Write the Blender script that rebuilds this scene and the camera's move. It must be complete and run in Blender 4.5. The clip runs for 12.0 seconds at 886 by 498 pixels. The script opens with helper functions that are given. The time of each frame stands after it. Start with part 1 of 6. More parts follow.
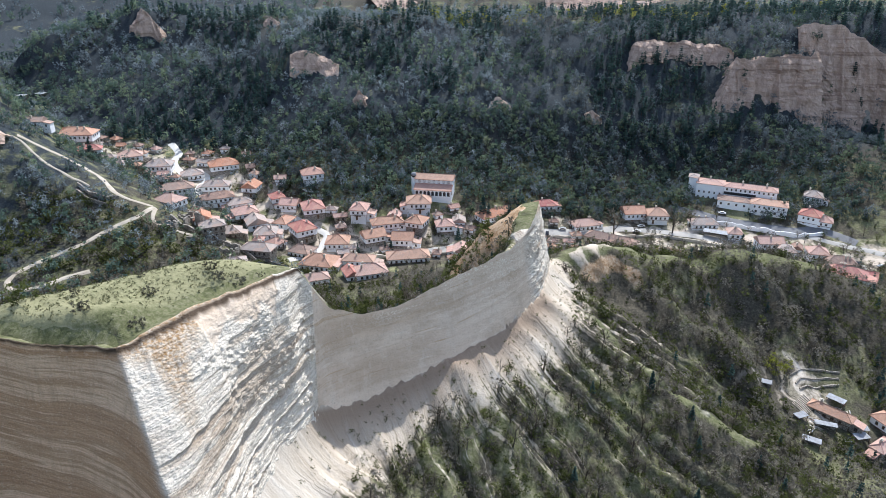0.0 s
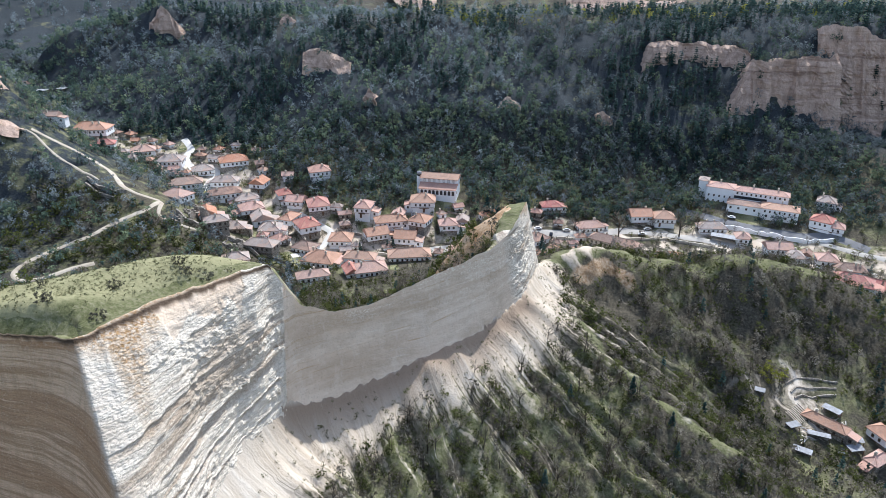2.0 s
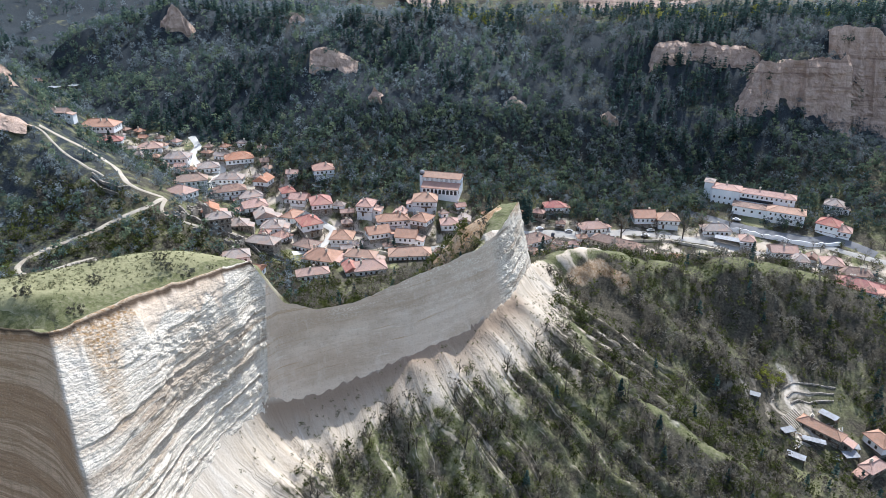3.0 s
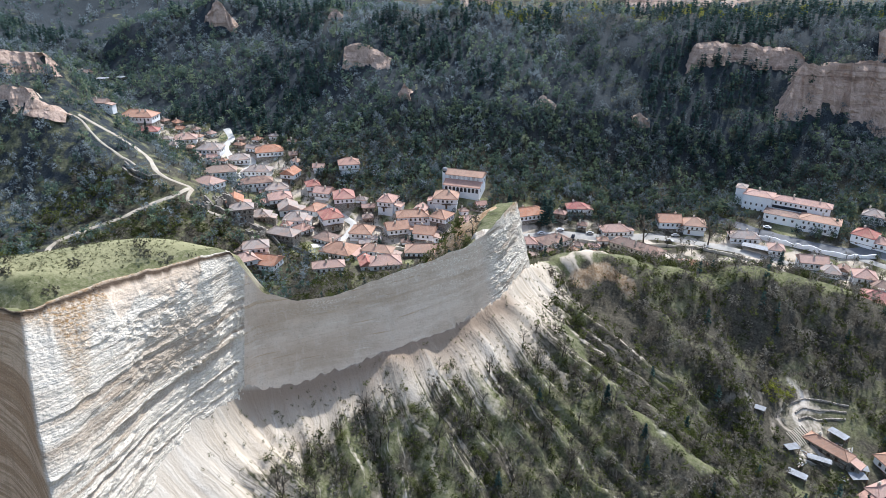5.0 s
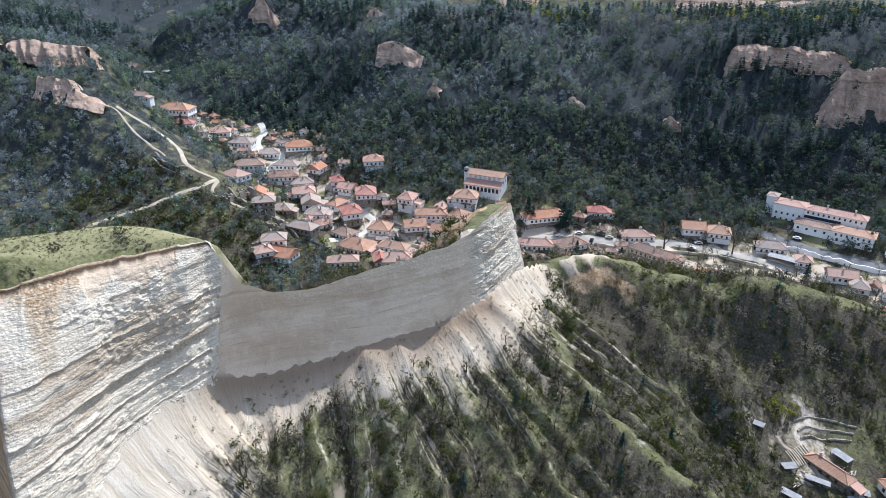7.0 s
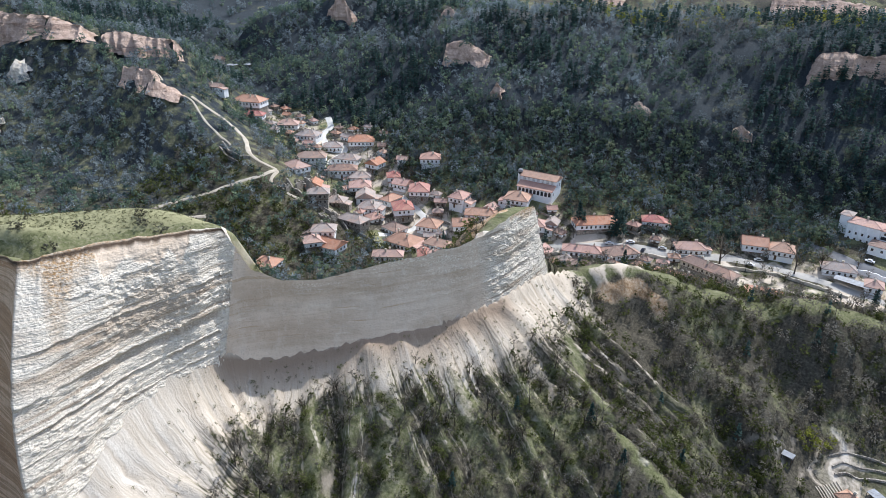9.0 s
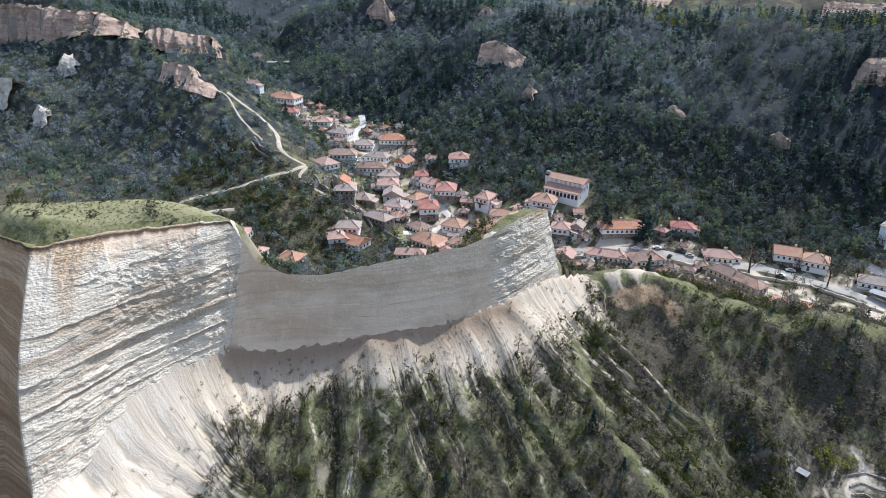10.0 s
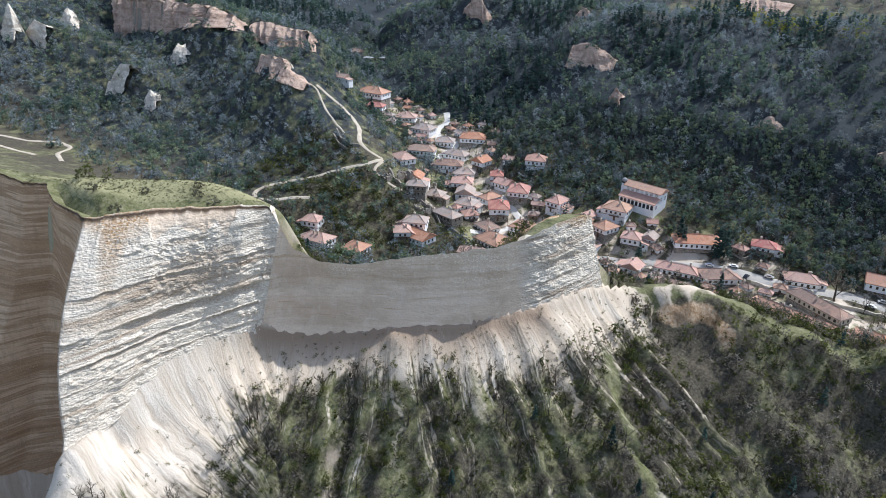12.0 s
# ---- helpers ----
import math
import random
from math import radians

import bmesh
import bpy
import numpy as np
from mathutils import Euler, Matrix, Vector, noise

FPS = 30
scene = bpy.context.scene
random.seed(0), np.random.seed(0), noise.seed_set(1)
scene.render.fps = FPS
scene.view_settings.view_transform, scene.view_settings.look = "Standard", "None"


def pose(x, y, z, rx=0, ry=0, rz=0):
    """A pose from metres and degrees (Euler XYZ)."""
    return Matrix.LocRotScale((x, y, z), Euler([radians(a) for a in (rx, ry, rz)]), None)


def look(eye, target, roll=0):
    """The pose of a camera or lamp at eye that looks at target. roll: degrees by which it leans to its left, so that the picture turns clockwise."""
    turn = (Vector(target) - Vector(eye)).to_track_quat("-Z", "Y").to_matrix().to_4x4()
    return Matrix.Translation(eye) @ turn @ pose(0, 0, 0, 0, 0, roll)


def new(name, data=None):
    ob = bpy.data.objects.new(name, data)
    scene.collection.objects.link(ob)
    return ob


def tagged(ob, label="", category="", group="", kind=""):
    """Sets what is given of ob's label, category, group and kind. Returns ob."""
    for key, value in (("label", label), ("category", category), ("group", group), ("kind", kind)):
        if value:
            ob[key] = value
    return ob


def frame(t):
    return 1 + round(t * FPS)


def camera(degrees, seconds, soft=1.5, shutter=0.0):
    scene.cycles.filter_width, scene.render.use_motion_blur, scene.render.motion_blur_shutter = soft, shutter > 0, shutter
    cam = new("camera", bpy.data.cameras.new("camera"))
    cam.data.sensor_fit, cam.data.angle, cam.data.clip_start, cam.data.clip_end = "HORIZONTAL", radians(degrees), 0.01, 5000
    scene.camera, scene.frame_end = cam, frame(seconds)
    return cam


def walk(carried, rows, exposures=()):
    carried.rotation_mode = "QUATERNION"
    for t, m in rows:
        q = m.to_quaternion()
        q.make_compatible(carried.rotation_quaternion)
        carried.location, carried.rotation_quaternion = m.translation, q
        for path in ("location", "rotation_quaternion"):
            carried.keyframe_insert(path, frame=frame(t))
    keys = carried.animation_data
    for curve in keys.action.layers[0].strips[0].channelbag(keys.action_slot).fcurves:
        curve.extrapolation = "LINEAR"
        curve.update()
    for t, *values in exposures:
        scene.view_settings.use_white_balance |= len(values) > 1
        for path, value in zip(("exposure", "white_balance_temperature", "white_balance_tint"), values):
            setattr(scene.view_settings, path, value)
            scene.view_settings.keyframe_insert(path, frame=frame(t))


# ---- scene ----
cam = camera(68.1, 12.0, 0.5)
METRES, EYE, TILT, LEAN, TURN = 100.0, 150.0, -24.0, 0.0, 0.0
ROWS = [
    (0.0, 0.0, 0.0, 0.0, 0.0, 0.0, -0.0),
    (0.5, 0.0261, -0.0006, 0.0007, 0.39, -0.02, -0.2),
    (1.0, 0.0556, -0.001, 0.0014, 0.78, -0.04, -0.4),
    (1.5, 0.0874, -0.0008, 0.0021, 1.48, -0.08, -0.75),
    (2.0, 0.1213, -0.0003, 0.0033, 2.2, -0.13, -1.12),
    (2.5, 0.1568, 0.0006, 0.0042, 2.8, -0.18, -1.42),
    (3.0, 0.1936, 0.0027, 0.005, 3.48, -0.22, -1.77),
    (5.0, 0.3554, 0.0155, 0.0127, 7.73, -0.64, -3.8),
    (5.5, 0.3985, 0.0207, 0.0158, 8.79, -0.74, -4.31),
    (6.0, 0.443, 0.0258, 0.019, 9.87, -0.85, -4.82),
    (6.5, 0.4884, 0.0316, 0.023, 10.97, -0.97, -5.32),
    (7.0, 0.5344, 0.0385, 0.0274, 12.17, -1.11, -5.86),
    (9.0, 0.7146, 0.0824, 0.0524, 19.46, -2.12, -9.16),
    (9.5, 0.7579, 0.0979, 0.0597, 21.29, -2.43, -9.97),
    (10.0, 0.8005, 0.1149, 0.0671, 23.16, -2.77, -10.79),
    (10.5, 0.842, 0.133, 0.0753, 25.09, -3.16, -11.62),
    (11.0, 0.8822, 0.1527, 0.0839, 27.32, -3.63, -12.55),
    (11.5, 0.9216, 0.1736, 0.0935, 29.81, -4.2, -13.56),
    (12.0, 0.9597, 0.1958, 0.1033, 32.32, -4.8, -14.55),
]
walk(cam, [(t, pose(0, 0, EYE, TILT, LEAN, TURN) @ pose(METRES * x, METRES * y, METRES * z, 90 + pitch, roll, yaw)) for t, x, y, z, yaw, pitch, roll in ROWS],
     exposures=[(0.0, 0.18, 5900, 9), (6.0, 0.11, 5900, 9), (12.0, -0.04, 5900, 9)])

# ---- world, sun ----
SUN_AZ, SUN_EL = radians(71.5), radians(51.0)      # azimuth from +x towards +y
to_sun = Vector((math.cos(SUN_AZ) * math.cos(SUN_EL), math.sin(SUN_AZ) * math.cos(SUN_EL), math.sin(SUN_EL)))
world = bpy.data.worlds.new("sky")
scene.world = world
world.use_nodes = True
wn = world.node_tree
sky = wn.nodes.new("ShaderNodeTexSky")
sky.sky_type, sky.sun_disc = "NISHITA", False
sky.sun_elevation, sky.sun_rotation = SUN_EL, math.pi / 2 - SUN_AZ
sky.air_density, sky.dust_density, sky.ozone_density = 1.0, 1.2, 1.0
pale = wn.nodes.new("ShaderNodeHueSaturation")          # takes some of the blue out of the sky's light
pale.inputs["Saturation"].default_value = 0.75
wn.links.new(sky.outputs[0], pale.inputs["Color"])
wn.links.new(pale.outputs[0], wn.nodes["Background"].inputs[0])
wn.nodes["Background"].inputs[1].default_value = 0.215
sun_data = bpy.data.lights.new("sun", "SUN")
sun_data.energy, sun_data.angle, sun_data.color = 4.9, radians(0.53), (1.0, 0.96, 0.90)
sun = new("sun", sun_data)
sun.matrix_world = look((300, 400, 500), Vector((300, 400, 500)) - to_sun)

# ---- terrain form ----
# The land is drawn by its crest, foot and valley lines (x, y, z in metres); between them it is carried by a smooth surface.
CLIFF_TOP = [(-150, 68, 96), (-120, 85, 94), (-103, 92, 93.5), (-88, 93, 93), (-83, 97, 92.5), (-79, 95, 92.5), (-68, 91.2, 92.5), (-57, 91.2, 92.2),
             (-53, 90.6, 92), (-48.6, 98.6, 92), (-45.6, 105, 92), (-40, 112, 91.5), (-35, 121, 90.5), (-31, 126.5, 89),
             (-28, 127.5, 83), (-25, 128, 78.5), (-19, 130.5, 75.5), (-11, 135, 75), (0, 143.5, 77), (11, 152.5, 78.5),
             (19, 160, 79.5), (24, 168.5, 81), (27, 177, 82.8), (29, 187, 82.3), (30.3, 195, 80)]
CLIFF_FOOT = [(-140, 34, 40), (-112, 48, 34), (-97, 54, 30), (-85, 57, 20), (-82.5, 72, 14), (-77, 79, 10), (-62, 77, 6), (-41.5, 68, 8),
              (-33, 65.5, 51), (-33.6, 80, 56), (-34.5, 93, 59.5), (-33, 103.5, 60.2), (-30.3, 111, 60.5), (-28.4, 115.5, 60.3),
              (-27, 118, 60), (-25, 120, 59), (-19, 124.5, 57.5), (-8.5, 131, 58), (3.5, 137.8, 60.5), (15, 149.4, 60),
              (22, 158.6, 60), (27.3, 166, 61.5), (30.5, 175, 62), (33, 186, 61.5), (35.5, 198, 58)]
LINES, BLUFFS = [], []


def line(*points):
    LINES.append(points)


def bluff(top, foot):
    """A rock face on a hillside: its top edge and its foot."""
    BLUFFS.append((top, foot))


line((700, 60, -8), (420, 200, 0), (300, 262, 4), (200, 305, 6), (160, 330, 7), (80, 322, 9), (20, 318, 10), (-40, 308, 9),
     (-75, 318, 10), (-110, 350, 19), (-150, 385, 28), (-210, 402, 40), (-270, 450, 53), (-360, 560, 64), (-480, 700, 80))      # main valley
line((-60, 285, 8.5), (-90, 258, 9.5), (-120, 238, 13), (-165, 215, 26), (-230, 195, 36), (-310, 190, 37), (-420, 170, 45))      # side valley
line((-105, 305, 20), (-142, 299, 38), (-180, 308, 52), (-221, 317, 66), (-243, 330, 74))      # fortress spur
line((-215, 376, 45), (-185, 362, 39), (-160, 345, 32), (-135, 330, 25), (-116, 316, 20))                                             # its village side
line((-131, 267, 28), (-200, 285, 42), (-259, 283, 47), (-340, 326, 63), (-400, 325, 70))                                        # its flank
line((-31, 130, 87), (-45, 128.5, 90), (-56, 123.5, 91), (-69, 113, 91.5), (-89, 99, 92.3), (-105, 94.5, 93), (-135, 80, 95), (-220, 50, 102))   # cap, far edge
line((-42, 118, 92.2), (-52, 109, 92.9), (-62, 102, 93.2), (-78, 99, 93))                                                              # cap, middle
line((-45, 137, 80), (-62, 132, 80), (-77, 121, 80), (-96, 107, 80), (-114, 102, 80), (-150, 88, 82))                                   # below its far edge
line((-50, 172, 34), (-85, 162, 44), (-130, 150, 54), (-220, 120, 68))                                                           # slope behind the cap
line((-47, 339, 20), (-14, 352, 24), (5, 345, 22), (30, 346, 18), (58, 352, 18))                                                  # church terrace
line((146, 380, 19), (170, 372, 18), (193, 352, 16))                                                                              # winery terrace
line((27, 184, 82), (24, 182.5, 81.8), (21, 182.5, 81.3), (16.3, 184, 78), (12.2, 185, 75), (8.5, 185, 71.5), (4, 185, 63))                          # earth behind the peak
line((25, 193, 79), (18, 193, 73), (11, 193, 66))
line((-35, 175, 41), (-10, 187, 42), (8, 204, 45), (21, 225, 37))
line((-45, 225, 21), (0, 245, 25), (30, 264, 23))
line((34, 206, 57), (45, 214, 53), (63, 228, 48.5), (95, 237, 42), (130, 244, 39.5), (160, 252, 30), (195, 255, 14), (240, 255, 6))  # knoll ridge
line((60, 262, 27), (110, 278, 16), (150, 286, 10))
line((49.5, 213, 48), (55, 218, 50), (61.5, 223, 52), (67, 221.5, 50), (71.5, 217.5, 46))                                                      # eroded face on the knoll
line((51, 208, 44), (57, 210.5, 42), (62, 213.5, 41), (67, 213.5, 40), (72, 212, 39))
line((63, 227, 48), (75, 215, 43), (90, 202, 34), (103, 190, 23))                                                                       # rib down from the knoll
line((60, 207, 40), (86, 216, 34), (111, 217, 20), (138, 227, 24))
line((78, 196, 27), (98, 185, 17), (118, 192, 9), (138, 182, 3), (170, 165, -2), (220, 150, -8))                              # farm hollow
line((37, 177, 55), (48, 175, 46.5), (54.4, 166, 42.3), (62.5, 157.3, 38), (71.5, 148, 34.4), (83, 144.5, 29), (98, 149, 19), (112, 150, 11))           # near spur
line((58, 184, 40), (76, 176, 29), (92, 166, 18), (115, 160, 7))
line((-30, 76, 45), (-26, 103, 53), (5, 106, 39), (20, 117, 36.5), (46, 127, 31), (58, 138, 30), (78, 130, 23))                               # foot slopes
line((-25.8, 115.6, 55), (-17, 120.5, 53), (-6.3, 126.3, 53.4), (2.5, 133.8, 60.4), (9.5, 140, 59.5), (15, 144.5, 55.5), (22.5, 153.5, 58), (31.5, 166.5, 60))   # scree under the wall
line((-33, 64, 49.5), (-29, 57, 43), (-22, 47, 34), (-10, 36, 24))                                                                    # spur below the corner
line((-110, 30, 20), (-85, 45, 8), (-62, 62, 1), (-50, 52, -2), (-42, 40, -4))                                                                     # ravine
line((-12, 72, 36), (5, 85, 27), (40, 100, 22), (80, 110, 18))
line((-60, 10, 10), (20, 40, 10), (80, 70, 5), (150, 70, -3))
line((-200, -80, 70), (0, -60, 20), (150, -40, 10), (300, -60, 30))
line((-140, 420, 40), (-80, 375, 34), (-24, 391, 38), (26, 397, 41), (70, 400, 34), (112, 396, 27), (143, 392, 17), (170, 396, 22),
     (215, 362, 19), (260, 340, 22), (350, 300, 22))                                                                             # foot of the far hill
line((-146, 457, 50), (-100, 430, 55), (-54, 428, 64), (35, 425, 62), (97, 420, 54), (140, 440, 54), (187, 432, 56), (235, 415, 45), (300, 400, 40))
line((-256, 463, 63), (-207, 476, 64), (-160, 505, 74), (-103, 474, 77), (-40, 490, 85), (38, 497, 86), (92, 473, 75), (140, 496, 97), (170, 500, 98), (222, 480, 92),
     (262, 492, 108), (330, 478, 104))
line((-365, 554, 86), (-300, 545, 90), (-235, 556, 98), (-145, 570, 97), (-81, 541, 107), (0, 570, 104), (100, 560, 104), (200, 540, 106), (320, 520, 112))
line((-378, 408, 90), (-460, 460, 105), (-620, 560, 125))
line((-200, 700, 84), (100, 720, 88), (350, 660, 100))
line((-600, 900, 130), (-300, 880, 100), (-88, 920, 96), (138, 905, 98), (400, 850, 108), (700, 700, 120))
line((-1600, 1300, 260), (-900, 1500, 190), (0, 1500, 165), (900, 1400, 170), (1700, 1000, 190))
line((-3500, 2200, 420), (-1500, 3300, 380), (0, 3600, 330), (1500, 3300, 330), (3500, 2000, 350))
line((-3500, -2500, 250), (0, -3500, 200), (3500, -2500, 200))
line((-1400, 100, 220), (-700, 0, 160), (-600, -500, 150), (0, -700, 110), (800, -500, 90), (1500, 200, 90))
bluff([(132, 480, 78), (137, 484, 94), (151, 486, 96), (175, 486, 94), (195, 484, 94), (205, 477, 88)],
      [(128, 474, 74), (136, 476, 80), (150, 477, 84), (174, 477, 82), (191, 475, 82), (201, 468, 74)])
bluff([(184, 446, 55), (191, 450, 71), (197, 456, 88), (206, 451, 86.5), (214, 456, 89), (225, 450, 87.5), (234, 456, 90), (243, 449, 89), (252, 456, 92)],
      [(180, 440, 52), (186, 440, 53), (197, 439, 56), (206, 437, 57), (215, 441, 58), (224, 435, 56), (233, 439, 55), (242, 433, 48), (255, 436, 43)])
bluff([(244, 474, 105), (248, 474, 108), (257, 474, 109.5), (265, 471, 107), (272, 472, 109), (280, 469, 103), (288, 467, 98), (306, 460, 87)],
      [(244, 462, 80), (250, 458, 66), (257, 449, 46), (265, 447, 47), (273, 450, 49), (282, 448, 46), (296, 446, 42), (314, 440, 27)])
bluff([(-108, 475, 88), (-102, 475, 90), (-89, 475, 88), (-73, 475, 81)],
      [(-107, 466, 76), (-100, 466, 74), (-86, 466, 72), (-72, 466, 73)])
bluff([(-250, 553, 110), (-240, 553, 112), (-235, 553, 110), (-224, 553, 98)],
      [(-250, 545, 92), (-240, 545, 90), (-227, 545, 88), (-220, 545, 89)])
bluff([(-150, 568, 102), (-144, 568, 105), (-137, 568, 104), (-134, 568, 99)],
      [(-148, 561, 96), (-142, 561, 95), (-137, 561, 93), (-133, 561, 94)])
bluff([(-59, 431, 67), (-55, 431, 72), (-50, 431, 71)],
      [(-57, 425, 61), (-53, 425, 60), (-49, 425, 62)])
bluff([(29, 434, 62), (36, 435, 66), (45, 434, 64)],
      [(28, 430, 56), (36, 429, 55), (46, 430, 56)])
bluff([(92, 426, 60), (97, 426, 60), (104, 426, 58)],
      [(92, 422, 54), (97, 421, 51), (104, 422, 51)])
bluff([(-98, 905, 105), (-69, 905, 102), (-32, 905, 98)],
      [(-80, 880, 89), (-60, 880, 85), (-35, 880, 88)])
bluff([(130, 895, 104), (156, 895, 102), (199, 895, 103), (236, 895, 99)],
      [(128, 870, 84), (153, 870, 84), (195, 870, 88), (230, 870, 88)])
bluff([(244, 900, 98), (273, 900, 100), (303, 900, 96)],
      [(241, 885, 91), (270, 885, 93), (302, 885, 91)])
bluff([(-495, 360, 106), (-460, 360, 106), (-413, 360, 105), (-362, 360, 104), (-336, 360, 100), (-323, 360, 92)],
      [(-480, 348, 76), (-452, 348, 72), (-409, 348, 81), (-362, 348, 93), (-329, 348, 93), (-309, 348, 91)])
bluff([(-317, 362, 95), (-295, 362, 98), (-274, 362, 95), (-258, 362, 94), (-250, 362, 84)],
      [(-304, 352, 87), (-285, 352, 85), (-265, 352, 85), (-251, 352, 85), (-240, 352, 83)])
bluff([(-258, 319, 84), (-252, 317, 82), (-247, 319, 85.5), (-243, 317, 81), (-238, 319, 84), (-233, 317, 77), (-226, 318, 75), (-215, 318, 70)],
      [(-256, 311, 75), (-250, 309, 74), (-245, 311, 73), (-241, 309, 73), (-236, 311, 72), (-231, 310, 71), (-224, 311, 70), (-213, 312, 67)])
bluff([(-380, 331, 71), (-365, 331, 79), (-355, 331, 77)],
      [(-376, 325, 63), (-361, 325, 66), (-347, 325, 69)])
bluff([(-386, 281, 53), (-365, 281, 70), (-350, 281, 72)],
      [(-379, 275, 49), (-367, 275, 49), (-352, 275, 56)])
bluff([(-340, 282, 52), (-333, 282, 57), (-327, 282, 56)],
      [(-334, 276, 46), (-328, 276, 44), (-320, 276, 47)])
bluff([(-492, 279, 80), (-472, 279, 93), (-454, 279, 90)],
      [(-482, 273, 74), (-467, 273, 73), (-447, 273, 76)])
bluff([(-499, 310, 86), (-478, 310, 100), (-472, 310, 89)],
      [(-492, 304, 84), (-476, 304, 83), (-459, 304, 85)])
bluff([(-493, 265, 98), (-475, 265, 106), (-472, 265, 96)],
      [(-491, 259, 78), (-478, 259, 77), (-465, 259, 81)])
TABLE = np.random.RandomState(7).rand(256, 256).astype(np.float32)


def vnoise(x, y, seed=0):
    """Smooth value noise, -1 to 1, of period one unit."""
    x, y = np.asarray(x, np.float64) + seed * 17.3, np.asarray(y, np.float64) + seed * 9.1
    i, j = np.floor(x).astype(int), np.floor(y).astype(int)
    u, v = x - i, y - j
    u, v = u * u * (3 - 2 * u), v * v * (3 - 2 * v)
    a, b = TABLE[i % 256, j % 256], TABLE[(i + 1) % 256, j % 256]
    c, d = TABLE[i % 256, (j + 1) % 256], TABLE[(i + 1) % 256, (j + 1) % 256]
    return 2 * ((a * (1 - u) + b * u) * (1 - v) + (c * (1 - u) + d * u) * v) - 1


def fbm(x, y, octaves=4, seed=0):
    total, amp = 0.0, 0.5
    for k in range(octaves):
        total = total + amp * vnoise(x * 2 ** k, y * 2 ** k, seed + 3 * k)
        amp *= 0.5
    return total


def along(line, step):
    """Points every step metres along a line of 2 or 3 coordinates."""
    pts = np.array(line, float)
    seg = np.linalg.norm(np.diff(pts[:, :2], axis=0), axis=1)
    s = np.concatenate([[0], np.cumsum(seg)])
    t = np.linspace(0, s[-1], max(2, int(round(s[-1] / step)) + 1))
    return np.stack([np.interp(t, s, pts[:, k]) for k in range(pts.shape[1])], 1)


def near_line(x, y, line):
    """Distance from each point to a line, the length along it of the nearest point, and the side (positive: right)."""
    pts = np.array(line, float)[:, :2]
    best, where, side, run = np.full(np.shape(x), 1e9), np.zeros(np.shape(x)), np.zeros(np.shape(x)), 0.0
    for a, b in zip(pts[:-1], pts[1:]):
        d, n = b - a, np.linalg.norm(b - a)
        k = np.clip(((x - a[0]) * d[0] + (y - a[1]) * d[1]) / n ** 2, 0, 1)
        dist = np.hypot(x - a[0] - k * d[0], y - a[1] - k * d[1])
        closer = dist < best
        best = np.where(closer, dist, best)
        where = np.where(closer, run + k * n, where)
        side = np.where(closer, np.sign(d[1] * (x - a[0]) - d[0] * (y - a[1])), side)
        run += n
    return best, where, side


centres = [along(line, min(max(9.0, np.hypot(*np.array(line[len(line) // 2][:2])) / 25), 300)) for line in LINES]
crest = along(CLIFF_TOP, 3.0)
inward = np.gradient(crest[:, :2], axis=0)
inward /= np.linalg.norm(inward, axis=1)[:, None]
fin = np.clip((crest[:, 0] + 27) / 4, 0, 1)                 # the narrow wall, which falls away behind
back_by = 3.5 - 1.9 * fin
inner = np.column_stack([crest[:, 0] - back_by * inward[:, 1], crest[:, 1] + back_by * inward[:, 0], crest[:, 2] - 0.6 - 1.2 * fin])
behind = inner + np.column_stack([-7.5 * inward[:, 1], 7.5 * inward[:, 0], -15 + 12 * np.clip((crest[:, 1] - 160) / 14, 0, 1)])
inner = np.concatenate([inner, behind[fin >= 1]])
for top, foot in BLUFFS:
    centres.append(along(foot, 7.0))
    centres.append(along([(x, y + 4, z - 0.7) for x, y, z in top], 7.0))
    if abs(top[0][1] - foot[0][1]) > 15:
        centres.append(along([((a[0] + b[0]) / 2, (a[1] + b[1]) / 2, (a[2] + b[2]) / 2 - 7) for a, b in zip(top, foot)], 7.0))
centres = np.concatenate(centres + [along(CLIFF_FOOT, 4.0) - (0, 0, 0.8), inner])
gap = np.hypot(centres[:, None, 0] - centres[None, :, 0], centres[:, None, 1] - centres[None, :, 1])
n_c = len(centres)
system = np.zeros((n_c + 3, n_c + 3))
system[:n_c, :n_c] = gap - 0.6 * np.eye(n_c)
system[:n_c, n_c:] = np.column_stack([np.ones(n_c), centres[:, :2] / 100])
system[n_c:, :n_c] = system[:n_c, n_c:].T
weights = np.linalg.solve(system, np.concatenate([centres[:, 2], np.zeros(3)]))


def land(x, y):
    """The height of the smooth land."""
    x, y = np.asarray(x, float), np.asarray(y, float)
    flat_x, flat_y = x.ravel(), y.ravel()
    out = weights[n_c] + weights[n_c + 1] * flat_x / 100 + weights[n_c + 2] * flat_y / 100
    for i in range(0, len(flat_x), 20000):
        dx = flat_x[i:i + 20000, None] - centres[None, :, 0]
        dy = flat_y[i:i + 20000, None] - centres[None, :, 1]
        out[i:i + 20000] += np.sqrt(dx * dx + dy * dy) @ weights[:n_c]
    return out.reshape(x.shape)


VILLAGE = [(300, 270), (200, 312), (160, 335), (80, 330), (20, 325), (-40, 320), (-75, 325), (-110, 355), (-150, 388), (-210, 398)]


